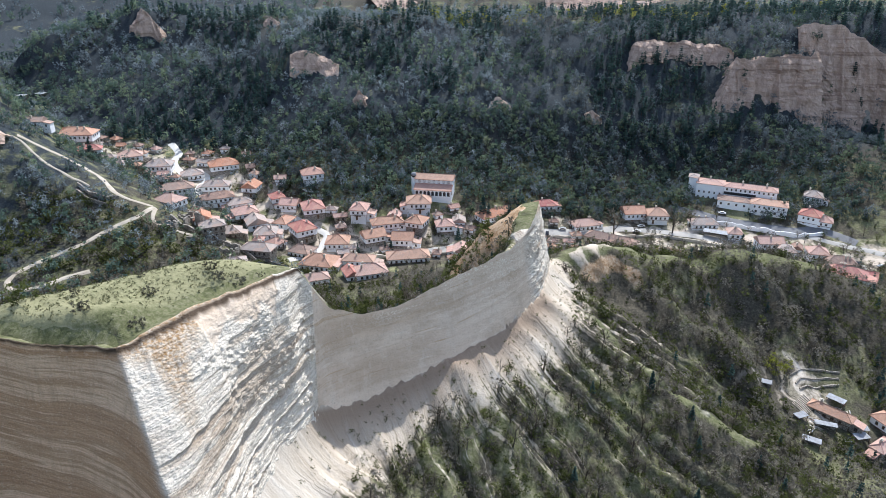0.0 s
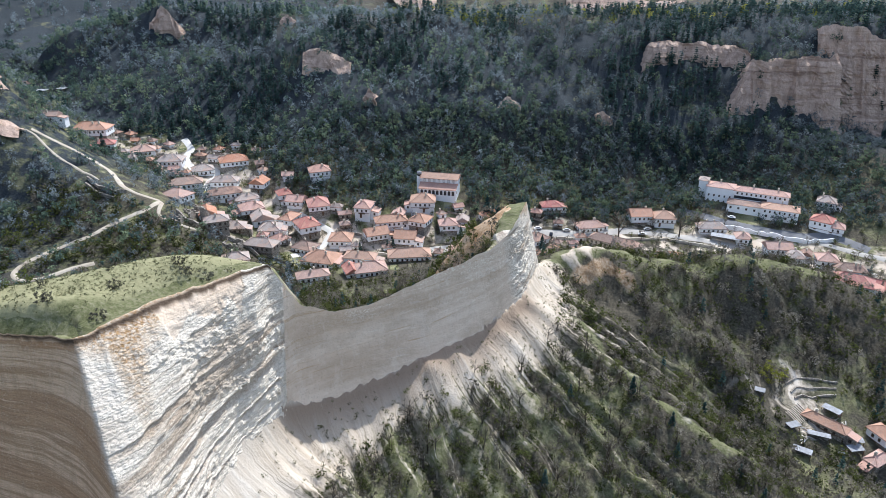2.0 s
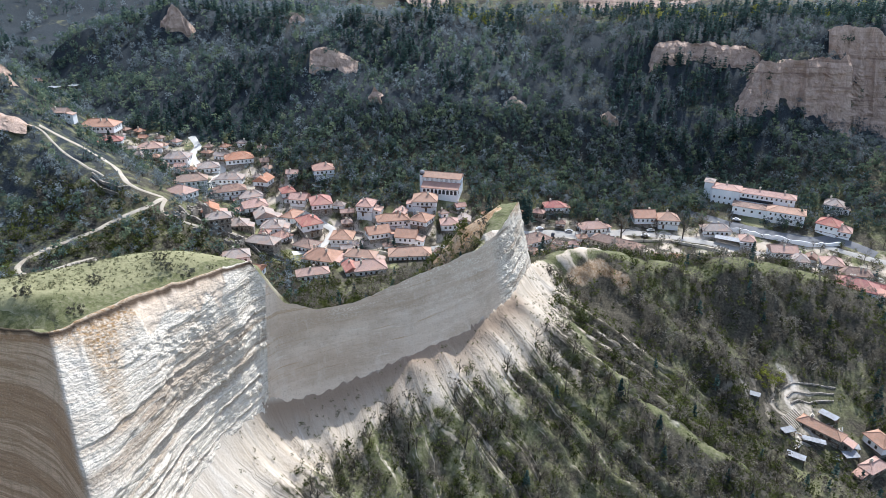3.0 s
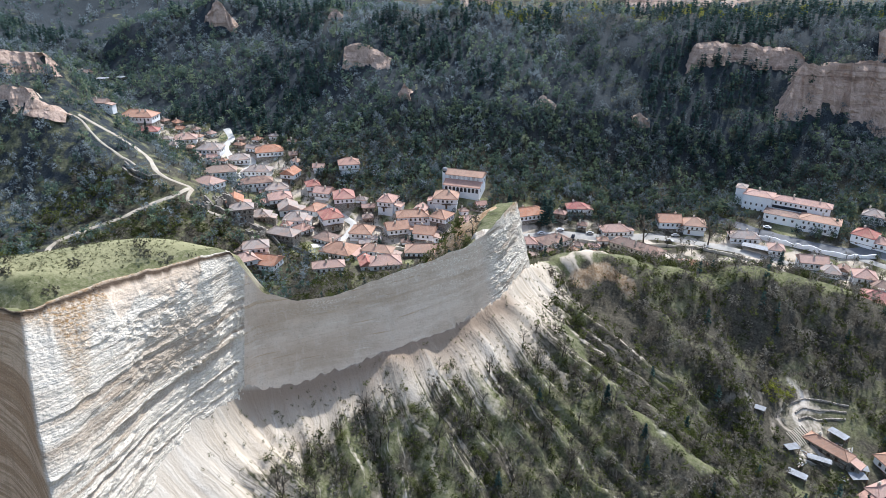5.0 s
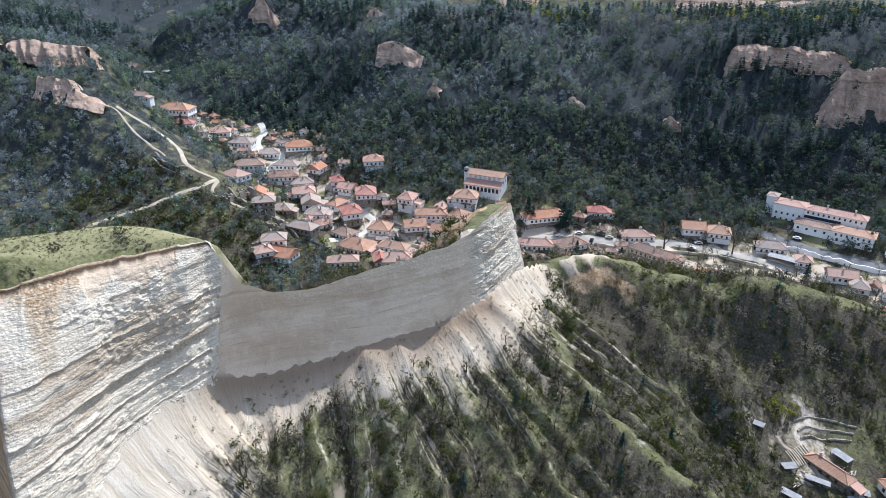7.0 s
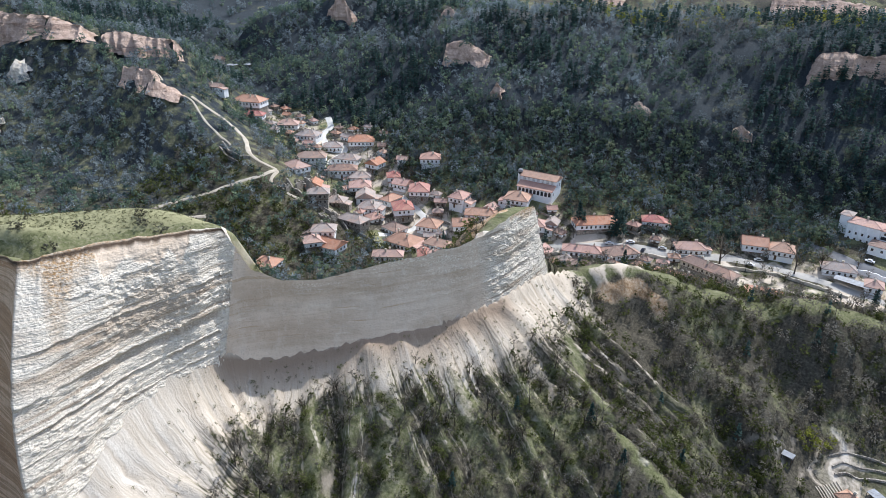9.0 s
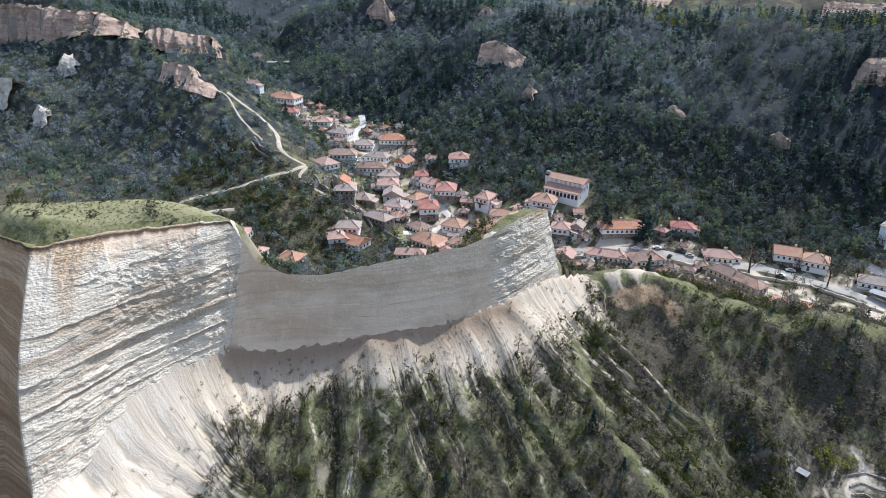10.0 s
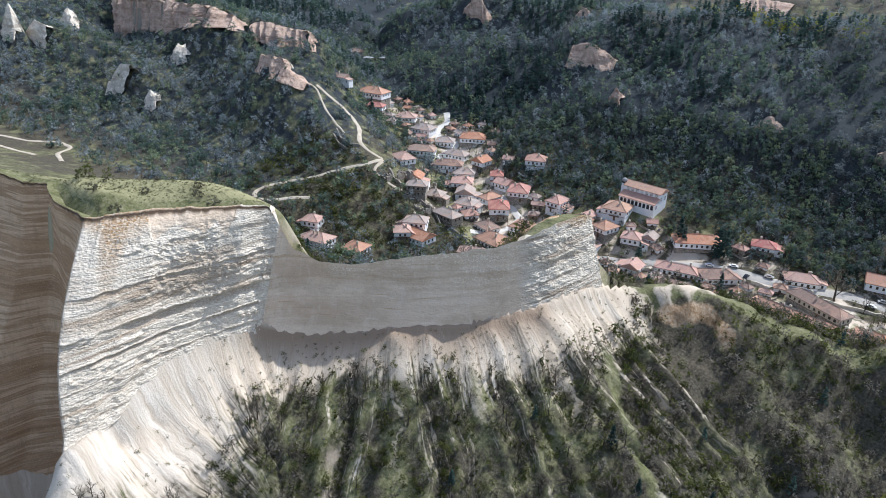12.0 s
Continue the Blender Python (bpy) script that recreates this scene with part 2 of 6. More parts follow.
def ground(x, y):
    """The height of the ground with its gullies and bumps."""
    x, y = np.asarray(x, float), np.asarray(y, float)
    z = land(x, y)
    d, s, side = near_line(x, y, CLIFF_FOOT)
    front = (side > 0) & (d < 120)
    # ribs and gullies that run down from the foot of the cliff
    w = s + 4.0 * fbm(x / 16, y / 16, 3, 5)
    rib = (1 - np.abs(((w / 8.5) % 1) * 2 - 1)) ** 0.8 + 0.5 * (1 - np.abs(((w / 3.9) % 1) * 2 - 1))
    fine = 1 - np.abs(((w / 1.9 + 0.3 * vnoise(x / 5, y / 5, 14)) % 1) * 2 - 1)
    z = z - np.where(front, 0.26 * fine * np.clip(d / 3, 0, 1) * np.clip((34 - d) / 20, 0, 1), 0)
    depth = np.clip(d / 16, 0, 1) * np.clip(np.hypot(x + 36, y - 84) / 40, 0.25, 1) * np.clip((110 - d) / 60, 0, 1)
    z = z - np.where(front, 4.3 * depth * (0.75 + 0.5 * vnoise(s / 9, d / 25, 15)) * rib - 2.6 * depth, 0)
    cap = np.clip(1 - near_line(x, y, [(-40, 120), (-52, 112), (-66, 103), (-85, 96), (-140, 76)])[0] / 13, 0, 1)
    town = np.clip(1.6 - near_line(x, y, VILLAGE)[0] / 45, 0, 1)
    far = np.clip(np.hypot(x, y) / 400, 0.25, 6.0)
    rough = (1 - 0.85 * town) * (1 - 0.9 * cap)
    z = z + rough * (1.3 * far * fbm(x / 26, y / 26, 4, 1) + 0.25 * fbm(x / 4, y / 4, 2, 2))
    hill = np.clip((y - 395) / 40, 0, 1) + np.clip((-x - 170) / 50, 0, 1) * np.clip((y - 230) / 40, 0, 1)
    z = z - np.clip(hill, 0, 1) * 6.0 * (1 - np.abs(vnoise(x / 34 + y / 90, y / 120, 11))) ** 2 * rough + np.clip(hill, 0, 1) * 2 * rough
    over_farm = np.clip((x - 72) / 20, 0, 1) * np.clip((252 - y) / 16, 0, 1) * np.clip((y - 128) / 25, 0, 1) * np.clip(np.hypot((x - 130) / 24, (y - 190) / 17) - 0.9, 0, 1)
    z = z + over_farm * (3.0 - 7.5 * (1 - np.abs(vnoise((x + 0.5 * y) / 17, y / 75, 12))) ** 2.5 - 2.0 * (1 - np.abs(vnoise(x / 7 + y / 14, y / 40, 13))) ** 2)
    return z
# ---- end of terrain form ----

# ---- building helpers ----
def mesh_from(name, verts, faces, materials, smooth=False, index=None):
    """A mesh from arrays: faces is one array of triangles or of quads."""
    verts, faces = np.asarray(verts, np.float32), np.asarray(faces, np.int32)
    me = bpy.data.meshes.new(name)
    me.vertices.add(len(verts))
    me.vertices.foreach_set("co", verts.ravel())
    n, k = faces.shape
    me.loops.add(n * k)
    me.loops.foreach_set("vertex_index", faces.ravel())
    me.polygons.add(n)
    me.polygons.foreach_set("loop_start", np.arange(0, n * k, k, dtype=np.int32))
    if index is not None:
        me.polygons.foreach_set("material_index", np.asarray(index, np.int32))
    me.polygons.foreach_set("use_smooth", np.full(n, smooth))
    for m in materials:
        me.materials.append(m)
    me.update(calc_edges=True)
    return me


def put_values(me, name, values):
    me.attributes.new(name, "FLOAT", "POINT").data.foreach_set("value", np.asarray(values, np.float32))


def part(name, bm, material, parent=None, label=""):
    """One mesh object from a bmesh, under a thing or a part."""
    me = bpy.data.meshes.new(name)
    bm.to_mesh(me)
    bm.free()
    me.materials.append(material)
    ob = new(name, me)
    ob.parent = parent
    return tagged(ob, label)


def shared(name, me, parent, m=None):
    """An object of its own on a mesh that alike pieces share."""
    ob = new(name, me)
    ob.parent = parent
    if m is not None:
        ob.matrix_basis = m
    return ob


def box(bm, x0, x1, y0, y1, z0, z1, m=None):
    vs = [bm.verts.new((x, y, z)) for z in (z0, z1) for y in (y0, y1) for x in (x0, x1)]
    for f in ((0, 2, 3, 1), (4, 5, 7, 6), (0, 1, 5, 4), (2, 6, 7, 3), (0, 4, 6, 2), (1, 3, 7, 5)):
        bm.faces.new([vs[i] for i in f])
    if m is not None:
        for v in vs:
            v.co = m @ v.co
    return vs


# ---- materials ----
class Nodes:
    """Short words for building a node material."""

    def __init__(self, name, roughness=0.9, metallic=0.0, specular=0.3):
        self.mat = bpy.data.materials.new(name)
        self.mat.use_nodes = True
        self.tree = self.mat.node_tree
        self.bsdf = self.tree.nodes["Principled BSDF"]
        self.bsdf.inputs["Roughness"].default_value = roughness
        self.bsdf.inputs["Metallic"].default_value = metallic
        self.bsdf.inputs["Specular IOR Level"].default_value = specular

    def add(self, kind, **values):
        node = self.tree.nodes.new("ShaderNode" + kind)
        for key, value in values.items():
            node.inputs[key.replace("_", " ")].default_value = value
        return node

    def link(self, a, b):
        self.tree.links.new(a, b)

    def place(self, scale=(1, 1, 1), space="Object"):
        coord, mapping = self.add("TexCoord"), self.add("Mapping")
        mapping.inputs["Scale"].default_value = scale
        self.link(coord.outputs[space], mapping.inputs["Vector"])
        return mapping.outputs[0]

    def noise(self, scale, detail=4, rough=0.6, stretch=(1, 1, 1), distortion=0.0):
        node = self.add("TexNoise", Scale=scale, Detail=detail, Roughness=rough, Distortion=distortion)
        self.link(self.place(stretch), node.inputs["Vector"])
        return node.outputs["Fac"]

    def streaks(self, across, down):
        """Noise drawn out down the fall of the slope."""
        join_xyz = self.add("CombineXYZ")
        self.link(self.math("MULTIPLY", self.math("ADD", self.value("run"), self.math("MULTIPLY", self.noise(0.3, 3, 0.6), 1.1)), across), join_xyz.inputs[0])
        self.link(self.math("MULTIPLY", self.value("fall"), down), join_xyz.inputs[1])
        node = self.add("TexNoise", Scale=1.0, Detail=4.0, Roughness=0.6)
        self.link(join_xyz.outputs[0], node.inputs["Vector"])
        return node.outputs["Fac"]

    def ramp(self, fac, *stops):
        node = self.tree.nodes.new("ShaderNodeValToRGB")
        while len(node.color_ramp.elements) < len(stops):
            node.color_ramp.elements.new(0.5)
        for e, (at, colour) in zip(node.color_ramp.elements, stops):
            e.position = at
            e.color = (*colour, 1) if len(colour) == 3 else colour
        self.link(fac, node.inputs["Fac"])
        return node.outputs["Color"]

    def level(self, fac, low, high):
        node = self.tree.nodes.new("ShaderNodeMapRange")
        node.inputs["From Min"].default_value, node.inputs["From Max"].default_value = low, high
        self.link(fac, node.inputs["Value"])
        return node.outputs["Result"]

    def mix(self, fac, a, b, kind="MIX"):
        node = self.tree.nodes.new("ShaderNodeMix")
        node.data_type, node.blend_type = "RGBA", kind
        sockets = [node.inputs[0], node.inputs[6], node.inputs[7]]
        for socket, value in zip(sockets, (fac, a, b)):
            if isinstance(value, (int, float)):
                socket.default_value = value
            elif isinstance(value, tuple):
                socket.default_value = (*value, 1)
            else:
                self.link(value, socket)
        return node.outputs[2]

    def math(self, kind, a, b=0.0, clamp=False):
        node = self.tree.nodes.new("ShaderNodeMath")
        node.operation, node.use_clamp = kind, clamp
        for socket, value in zip(node.inputs, (a, b)):
            if isinstance(value, (int, float)):
                socket.default_value = value
            else:
                self.link(value, socket)
        return node.outputs[0]

    def value(self, name):
        node = self.tree.nodes.new("ShaderNodeAttribute")
        node.attribute_name = name
        return node.outputs["Fac"]

    def random(self):
        return self.tree.nodes.new("ShaderNodeObjectInfo").outputs["Random"]

    def island(self):
        return self.tree.nodes.new("ShaderNodeNewGeometry").outputs["Random Per Island"]

    def upward(self):
        split = self.tree.nodes.new("ShaderNodeSeparateXYZ")
        self.link(self.tree.nodes.new("ShaderNodeNewGeometry").outputs["Normal"], split.inputs[0])
        return split.outputs[2]

    def bump(self, height, strength=0.5, distance=0.1):
        node = self.add("Bump", Strength=strength, Distance=distance)
        self.link(height, node.inputs["Height"])
        self.link(node.outputs[0], self.bsdf.inputs["Normal"])

    def colour(self, value):
        if isinstance(value, tuple):
            self.bsdf.inputs["Base Color"].default_value = (*value, 1)
        else:
            self.link(value, self.bsdf.inputs["Base Color"])
        return self


def sandstone(name, light, dark, warm, tall=1.0):
    """Bedded soft sandstone: thin level beds, grey and ochre bands, pitted."""
    n = Nodes(name, 0.95)
    beds = n.noise(0.42, 5, 0.62, (0.03, 0.03, 1.0 / tall))
    thin = n.noise(2.6, 3, 0.6, (0.035, 0.035, 1.0 / tall))
    blotch = n.noise(0.09, 4, 0.6, (1, 1, 2.5))
    grain = n.noise(1.6, 5, 0.7)
    cells = n.add("TexVoronoi", Scale=1.5)
    n.link(n.place((1, 1, 1.7)), cells.inputs["Vector"])
    pits = n.math("SUBTRACT", n.noise(3.2, 4, 0.75, (1, 1, 1.6)), n.math("MULTIPLY", cells.outputs["Distance"], 0.8))
    col = n.ramp(beds, (0.34, dark), (0.42, light), (0.57, tuple(0.94 * c for c in light)), (0.64, dark))
    col = n.mix(n.math("MULTIPLY", n.level(thin, 0.58, 0.68), 0.6), col, dark)
    col = n.mix(n.math("MULTIPLY", n.level(blotch, 0.42, 0.60), 0.35), col, light)
    if tall > 1.2:
        col = n.mix(n.math("MULTIPLY", n.level(n.noise(0.22, 4, 0.65, (1, 1, 0.06)), 0.45, 0.65), 0.7), col, dark)
        col = n.mix(n.math("MULTIPLY", n.level(n.noise(0.5, 3, 0.6, (1, 1, 0.05)), 0.58, 0.7), 0.6), col, tuple(1.25 * c for c in light))
    col = n.mix(n.math("MULTIPLY", n.level(grain, 0.52, 0.75), 0.6), col, warm)
    col = n.mix(n.math("MULTIPLY", n.level(pits, 0.05, -0.25), 0.3), col, tuple(0.55 * c for c in dark))
    col = n.mix(n.math("MULTIPLY", n.math("MULTIPLY", n.value("band"), n.level(grain, 0.3, 0.5)), 0.75), col, tuple(1.05 * c for c in dark))
    ochre = n.value("ochre")
    col = n.mix(n.math("MULTIPLY", ochre, n.level(grain, 0.3, 0.6)), col, (0.42, 0.25, 0.11))
    silt = n.mix(n.level(beds, 0.4, 0.6), (0.66, 0.51, 0.375), (0.74, 0.595, 0.455))
    silt = n.mix(n.math("MULTIPLY", n.level(n.noise(1.1, 4, 0.6, (0.12, 0.12, 1)), 0.6, 0.7), 0.6), silt, light)
    silt = n.mix(n.math("MULTIPLY", n.level(n.noise(1.0, 4, 0.6, (0.05, 0.05, 1.4)), 0.63, 0.68), 0.55), silt, (0.46, 0.28, 0.13))
    silt = n.mix(n.math("MULTIPLY", n.level(n.noise(0.11, 4, 0.6, (0.6, 0.6, 1.3)), 0.5, 0.64), 0.5), silt, (0.46, 0.335, 0.225))
    silt = n.mix(n.math("MULTIPLY", n.level(n.noise(0.5, 5, 0.7, (1, 1, 0.35)), 0.52, 0.66), 0.35), silt, (0.78, 0.67, 0.545))
    silt = n.mix(n.math("MULTIPLY", n.level(n.noise(2.4, 4, 0.7), 0.56, 0.66), 0.45), silt, (0.42, 0.31, 0.215))
    # Pale specks: white nodules, with grazing sunlight put into the wall's colour.
    speck = n.math("MULTIPLY", n.level(n.noise(1.9, 3, 0.65, (1, 1, 1.5)), 0.51, 0.57), n.level(n.noise(0.9, 3, 0.6, (0.1, 0.1, 1)), 0.42, 0.54))
    silt = n.mix(n.math("MULTIPLY", speck, n.value("lit_nodule")), silt, light)
    col = n.mix(n.value("smooth"), col, silt)
    soft = n.math("ADD", n.math("MULTIPLY", n.noise(0.30, 2, 0.5, (0.05, 0.05, 1)), 0.72), n.math("MULTIPLY", n.noise(1.5, 3, 0.6, (0.05, 0.05, 1)), 0.28))
    brown = n.ramp(soft, (0.36, (0.36, 0.20, 0.095)), (0.44, (0.58, 0.36, 0.20)), (0.49, (0.42, 0.245, 0.125)), (0.55, (0.80, 0.57, 0.37)), (0.62, (0.48, 0.29, 0.155)))
    brown = n.mix(n.math("MULTIPLY", n.level(n.noise(0.7, 4, 0.65, (1, 1, 0.12)), 0.48, 0.68), 0.45), brown, (0.40, 0.24, 0.125))
    brown = n.mix(n.math("MULTIPLY", n.level(n.noise(2.2, 4, 0.7), 0.54, 0.66), 0.4), brown, (0.80, 0.63, 0.46))
    col = n.mix(n.math("MULTIPLY", n.value("loam"), 0.9), col, brown)
    col = n.mix(n.value("rim"), col, (0.07, 0.046, 0.028))
    n.bump(n.math("MULTIPLY", n.math("ADD", pits, n.math("MULTIPLY", thin, 1.2)), n.math("SUBTRACT", 1.0, n.math("MULTIPLY", n.value("smooth"), 0.85))), 0.7, 0.6)
    return n.colour(col).mat


def make_ground():
    n = Nodes("ground_cover", 0.97, 0, 0.15)
    big, mid, fine = n.noise(0.028, 5, 0.62), n.noise(0.16, 5, 0.65), n.noise(1.3, 4, 0.7)
    litter = n.ramp(fine, (0.32, (0.036, 0.031, 0.022)), (0.55, (0.088, 0.077, 0.056)), (0.75, (0.17, 0.152, 0.115)))
    grass = n.ramp(n.math("ADD", n.math("MULTIPLY", fine, 0.6), n.math("MULTIPLY", mid, 0.4)), (0.36, (0.075, 0.08, 0.035)), (0.48, (0.135, 0.138, 0.064)), (0.56, (0.185, 0.18, 0.098)), (0.66, (0.27, 0.25, 0.165)))
    streak, broad = n.streaks(0.95, 0.09), n.streaks(0.25, 0.05)
    sand = n.ramp(n.math("ADD", n.math("MULTIPLY", streak, 0.6), n.math("MULTIPLY", broad, 0.4)), (0.33, (0.36, 0.275, 0.19)), (0.42, (0.52, 0.43, 0.33)), (0.54, (0.57, 0.485, 0.385)), (0.66, (0.68, 0.61, 0.52)))
    sand = n.mix(n.math("MULTIPLY", n.value("white"), 0.75), sand, n.mix(n.level(streak, 0.4, 0.6), (0.54, 0.46, 0.37), (0.71, 0.645, 0.56)))
    sand = n.mix(n.math("MULTIPLY", n.level(fine, 0.5, 0.75), 0.35), sand, (0.45, 0.38, 0.30))
    patch = n.math("ADD", n.math("MULTIPLY", big, 0.6), n.math("MULTIPLY", mid, 0.4))
    # Litter under the hillside trees: gap shade and blue haze put into its colour.
    shade_litter = n.ramp(fine, (0.32, (0.015, 0.019, 0.022)), (0.55, (0.036, 0.044, 0.05)), (0.75, (0.08, 0.092, 0.096)))
    litter = n.mix(n.value("wooded"), litter, shade_litter)
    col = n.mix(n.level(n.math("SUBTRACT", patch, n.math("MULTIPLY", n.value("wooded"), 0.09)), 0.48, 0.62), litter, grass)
    col = n.mix(n.level(n.math("ADD", n.value("grass"), n.math("MULTIPLY", n.math("SUBTRACT", mid, 0.5), 1.6)), 0.25, 0.6), col, grass)
    col = n.mix(n.math("MULTIPLY", n.level(n.value("grass"), 0.85, 1.0), n.level(n.math("ADD", big, fine), 0.55, 1.05)), col, (0.29, 0.272, 0.15))
    steep = n.level(n.math("ADD", n.upward(), n.math("MULTIPLY", n.math("SUBTRACT", mid, 0.5), 0.5)), 0.6, 0.45)
    col = n.mix(n.math("MULTIPLY", steep, 0.45), col, sand)
    col = n.mix(n.level(n.math("ADD", n.value("bare"), n.math("ADD", n.math("MULTIPLY", n.math("SUBTRACT", mid, 0.5), 0.7), n.math("MULTIPLY", n.math("SUBTRACT", streak, 0.5), 1.5))), 0.3, 0.6), col, sand)
    rills = n.math("MULTIPLY", n.level(n.math("ADD", n.streaks(0.7, 0.03), n.math("MULTIPLY", n.math("SUBTRACT", mid, 0.5), 0.35)), 0.575, 0.63), n.value("slope"))
    col = n.mix(n.math("MULTIPLY", rills, 0.65), col, (0.52, 0.44, 0.34))
    # Shadow band on the scree by the wall, painted in as darker brown.
    col = n.mix(n.math("MULTIPLY", n.value("foot_shade"), n.level(n.math("ADD", broad, n.math("MULTIPLY", fine, 0.3)), 0.3, 0.55)), col, (0.31, 0.23, 0.165))
    soil = n.ramp(n.math("ADD", n.math("MULTIPLY", fine, 0.5), n.math("MULTIPLY", mid, 0.5)), (0.4, (0.30, 0.17, 0.08)), (0.5, (0.44, 0.30, 0.18)), (0.6, (0.58, 0.45, 0.32)))
    col = n.mix(n.level(n.math("ADD", n.value("earth"), n.math("MULTIPLY", n.math("SUBTRACT", mid, 0.5), 0.9)), 0.35, 0.6), col, soil)
    n.bump(n.math("ADD", n.math("ADD", fine, mid), n.math("MULTIPLY", streak, n.math("ADD", n.value("bare"), n.value("slope")))), 0.8, 0.22)
    return n.colour(col).mat


def make_leaf(name, a, b, c, rough=0.75, flake=0.35, through_light=0.45):
    n = Nodes(name, rough, 0, 0.05)
    key = n.math("FRACT", n.math("ADD", n.value("tint"), n.random()))
    col = n.ramp(key, (0.0, a), (0.5, b), (1.0, c))
    col = n.mix(n.math("MULTIPLY", n.island(), flake), col, tuple(0.55 * x for x in a))
    thin, both = n.add("BsdfTranslucent"), n.add("MixShader", Fac=through_light)
    n.link(col, thin.inputs["Color"])
    n.link(n.bsdf.outputs[0], both.inputs[1])
    n.link(thin.outputs[0], both.inputs[2])
    n.link(both.outputs[0], n.tree.nodes["Material Output"].inputs["Surface"])
    return n.colour(col).mat


def make_roof(name, a, b):
    n = Nodes(name, 0.85, 0, 0.25)
    wave = n.add("TexWave", Scale=1.3, Distortion=0.5, Detail=1.0)
    n.link(n.place((1, 1, 1)), wave.inputs["Vector"])
    patch, fine = n.noise(0.35, 4, 0.65), n.noise(3.5, 3, 0.7)
    col = n.mix(n.level(patch, 0.35, 0.65), a, b)
    col = n.mix(n.math("MULTIPLY", n.level(fine, 0.48, 0.62), 0.65), col, tuple(0.5 * x for x in b))
    col = n.mix(n.math("MULTIPLY", n.level(n.noise(1.1, 4, 0.7), 0.5, 0.64), 0.55), col, (0.38, 0.30, 0.255))
    col = n.mix(n.math("MULTIPLY", n.level(n.random(), 0.45, 1.0), 0.4), col, (0.47, 0.36, 0.29))
    col = n.mix(n.math("MULTIPLY", n.level(n.random(), 0.4, 0.0), 0.45), col, (0.40, 0.22, 0.15))
    col = n.mix(n.math("MULTIPLY", n.level(n.noise(0.16, 2, 0.5, (1, 1, 1), 0.6), 0.52, 0.56), 0.35), col, (0.62, 0.38, 0.27))
    n.bump(wave.outputs["Fac"], 0.5, 0.1)
    return n.colour(col).mat


def make_plain(name, a, b, scale=1.0, rough=0.85, metallic=0.0, bump=0.3):
    n = Nodes(name, rough, metallic, 0.35)
    big, fine = n.noise(0.25 * scale, 4, 0.6), n.noise(3.0 * scale, 4, 0.7)
    col = n.mix(n.level(n.math("ADD", n.math("MULTIPLY", big, 0.6), n.math("MULTIPLY", fine, 0.4)), 0.38, 0.62), a, b)
    n.bump(fine, bump, 0.05)
    return n.colour(col).mat


def make_stone(name):
    n = Nodes(name, 0.92)
    cells = n.add("TexVoronoi", Scale=2.2)
    n.link(n.place((1, 1, 1.6)), cells.inputs["Vector"])
    split = n.tree.nodes.new("ShaderNodeSeparateColor")
    n.link(cells.outputs["Color"], split.inputs[0])
    col = n.ramp(split.outputs[0], (0.1, (0.22, 0.19, 0.155)), (0.5, (0.34, 0.30, 0.25)), (0.9, (0.45, 0.41, 0.35)))
    col = n.mix(n.level(cells.outputs["Distance"], 0.5, 0.75), col, (0.16, 0.14, 0.12))
    n.bump(cells.outputs["Distance"], 0.4, 0.1)
    return n.colour(col).mat


GROUND = make_ground()
CLIFF = sandstone("pale_sandstone", (0.86, 0.765, 0.635), (0.47, 0.37, 0.275), (0.76, 0.655, 0.52))
BLUFF = sandstone("ochre_sandstone", (0.60, 0.44, 0.345), (0.29, 0.195, 0.145), (0.52, 0.36, 0.265), 1.6)
PALE_BLUFF = sandstone("cream_sandstone", (0.86, 0.77, 0.65), (0.55, 0.45, 0.35), (0.76, 0.66, 0.53), 1.6)
# Far crowns: blue haze of distance mixed into the twig colours.
HAZE_TWIG = make_leaf("hazed_bare_twigs", (0.135, 0.165, 0.18), (0.225, 0.263, 0.28), (0.345, 0.39, 0.40), 0.75, 0.15, 0.35)
# Darker copy of the twigs, with the hill's shade put into the colour.
DARK_SHADED_TWIG = make_leaf("dark_shaded_twigs", (0.085, 0.104, 0.112), (0.142, 0.168, 0.176), (0.23, 0.26, 0.264), 0.75, 0.15, 0.35)
SCRUB = make_leaf("scrub_twigs", (0.115, 0.10, 0.078), (0.185, 0.165, 0.132), (0.285, 0.262, 0.218), 0.75, 0.2)
BARK = make_leaf("bark", (0.08, 0.065, 0.05), (0.12, 0.10, 0.08), (0.16, 0.14, 0.12))
LEAF = make_leaf("spring_leaves", (0.045, 0.056, 0.018), (0.092, 0.108, 0.032), (0.18, 0.195, 0.066))
# Far leaves carry the same blue haze in their colour.
HAZE_LEAF = make_leaf("hazed_hillside_leaves", (0.07, 0.11, 0.10), (0.135, 0.192, 0.148), (0.275, 0.335, 0.20), 0.75, 0.2)
# Darker copy of the hill leaves, again with shade in the colour.
DARK_SHADED_LEAF = make_leaf("dark_shaded_leaves", (0.048, 0.077, 0.07), (0.094, 0.136, 0.105), (0.20, 0.245, 0.14), 0.75, 0.2)
# Needles are bluer too, for the painted haze.
NEEDLE = make_leaf("pine_needles", (0.034, 0.066, 0.062), (0.055, 0.098, 0.088), (0.09, 0.14, 0.12))
GRASS = make_leaf("grass_blades", (0.12, 0.125, 0.06), (0.18, 0.18, 0.095), (0.28, 0.265, 0.165))
YELLOW = make_leaf("yellow_green_leaves", (0.20, 0.22, 0.04), (0.30, 0.31, 0.06), (0.38, 0.37, 0.10))
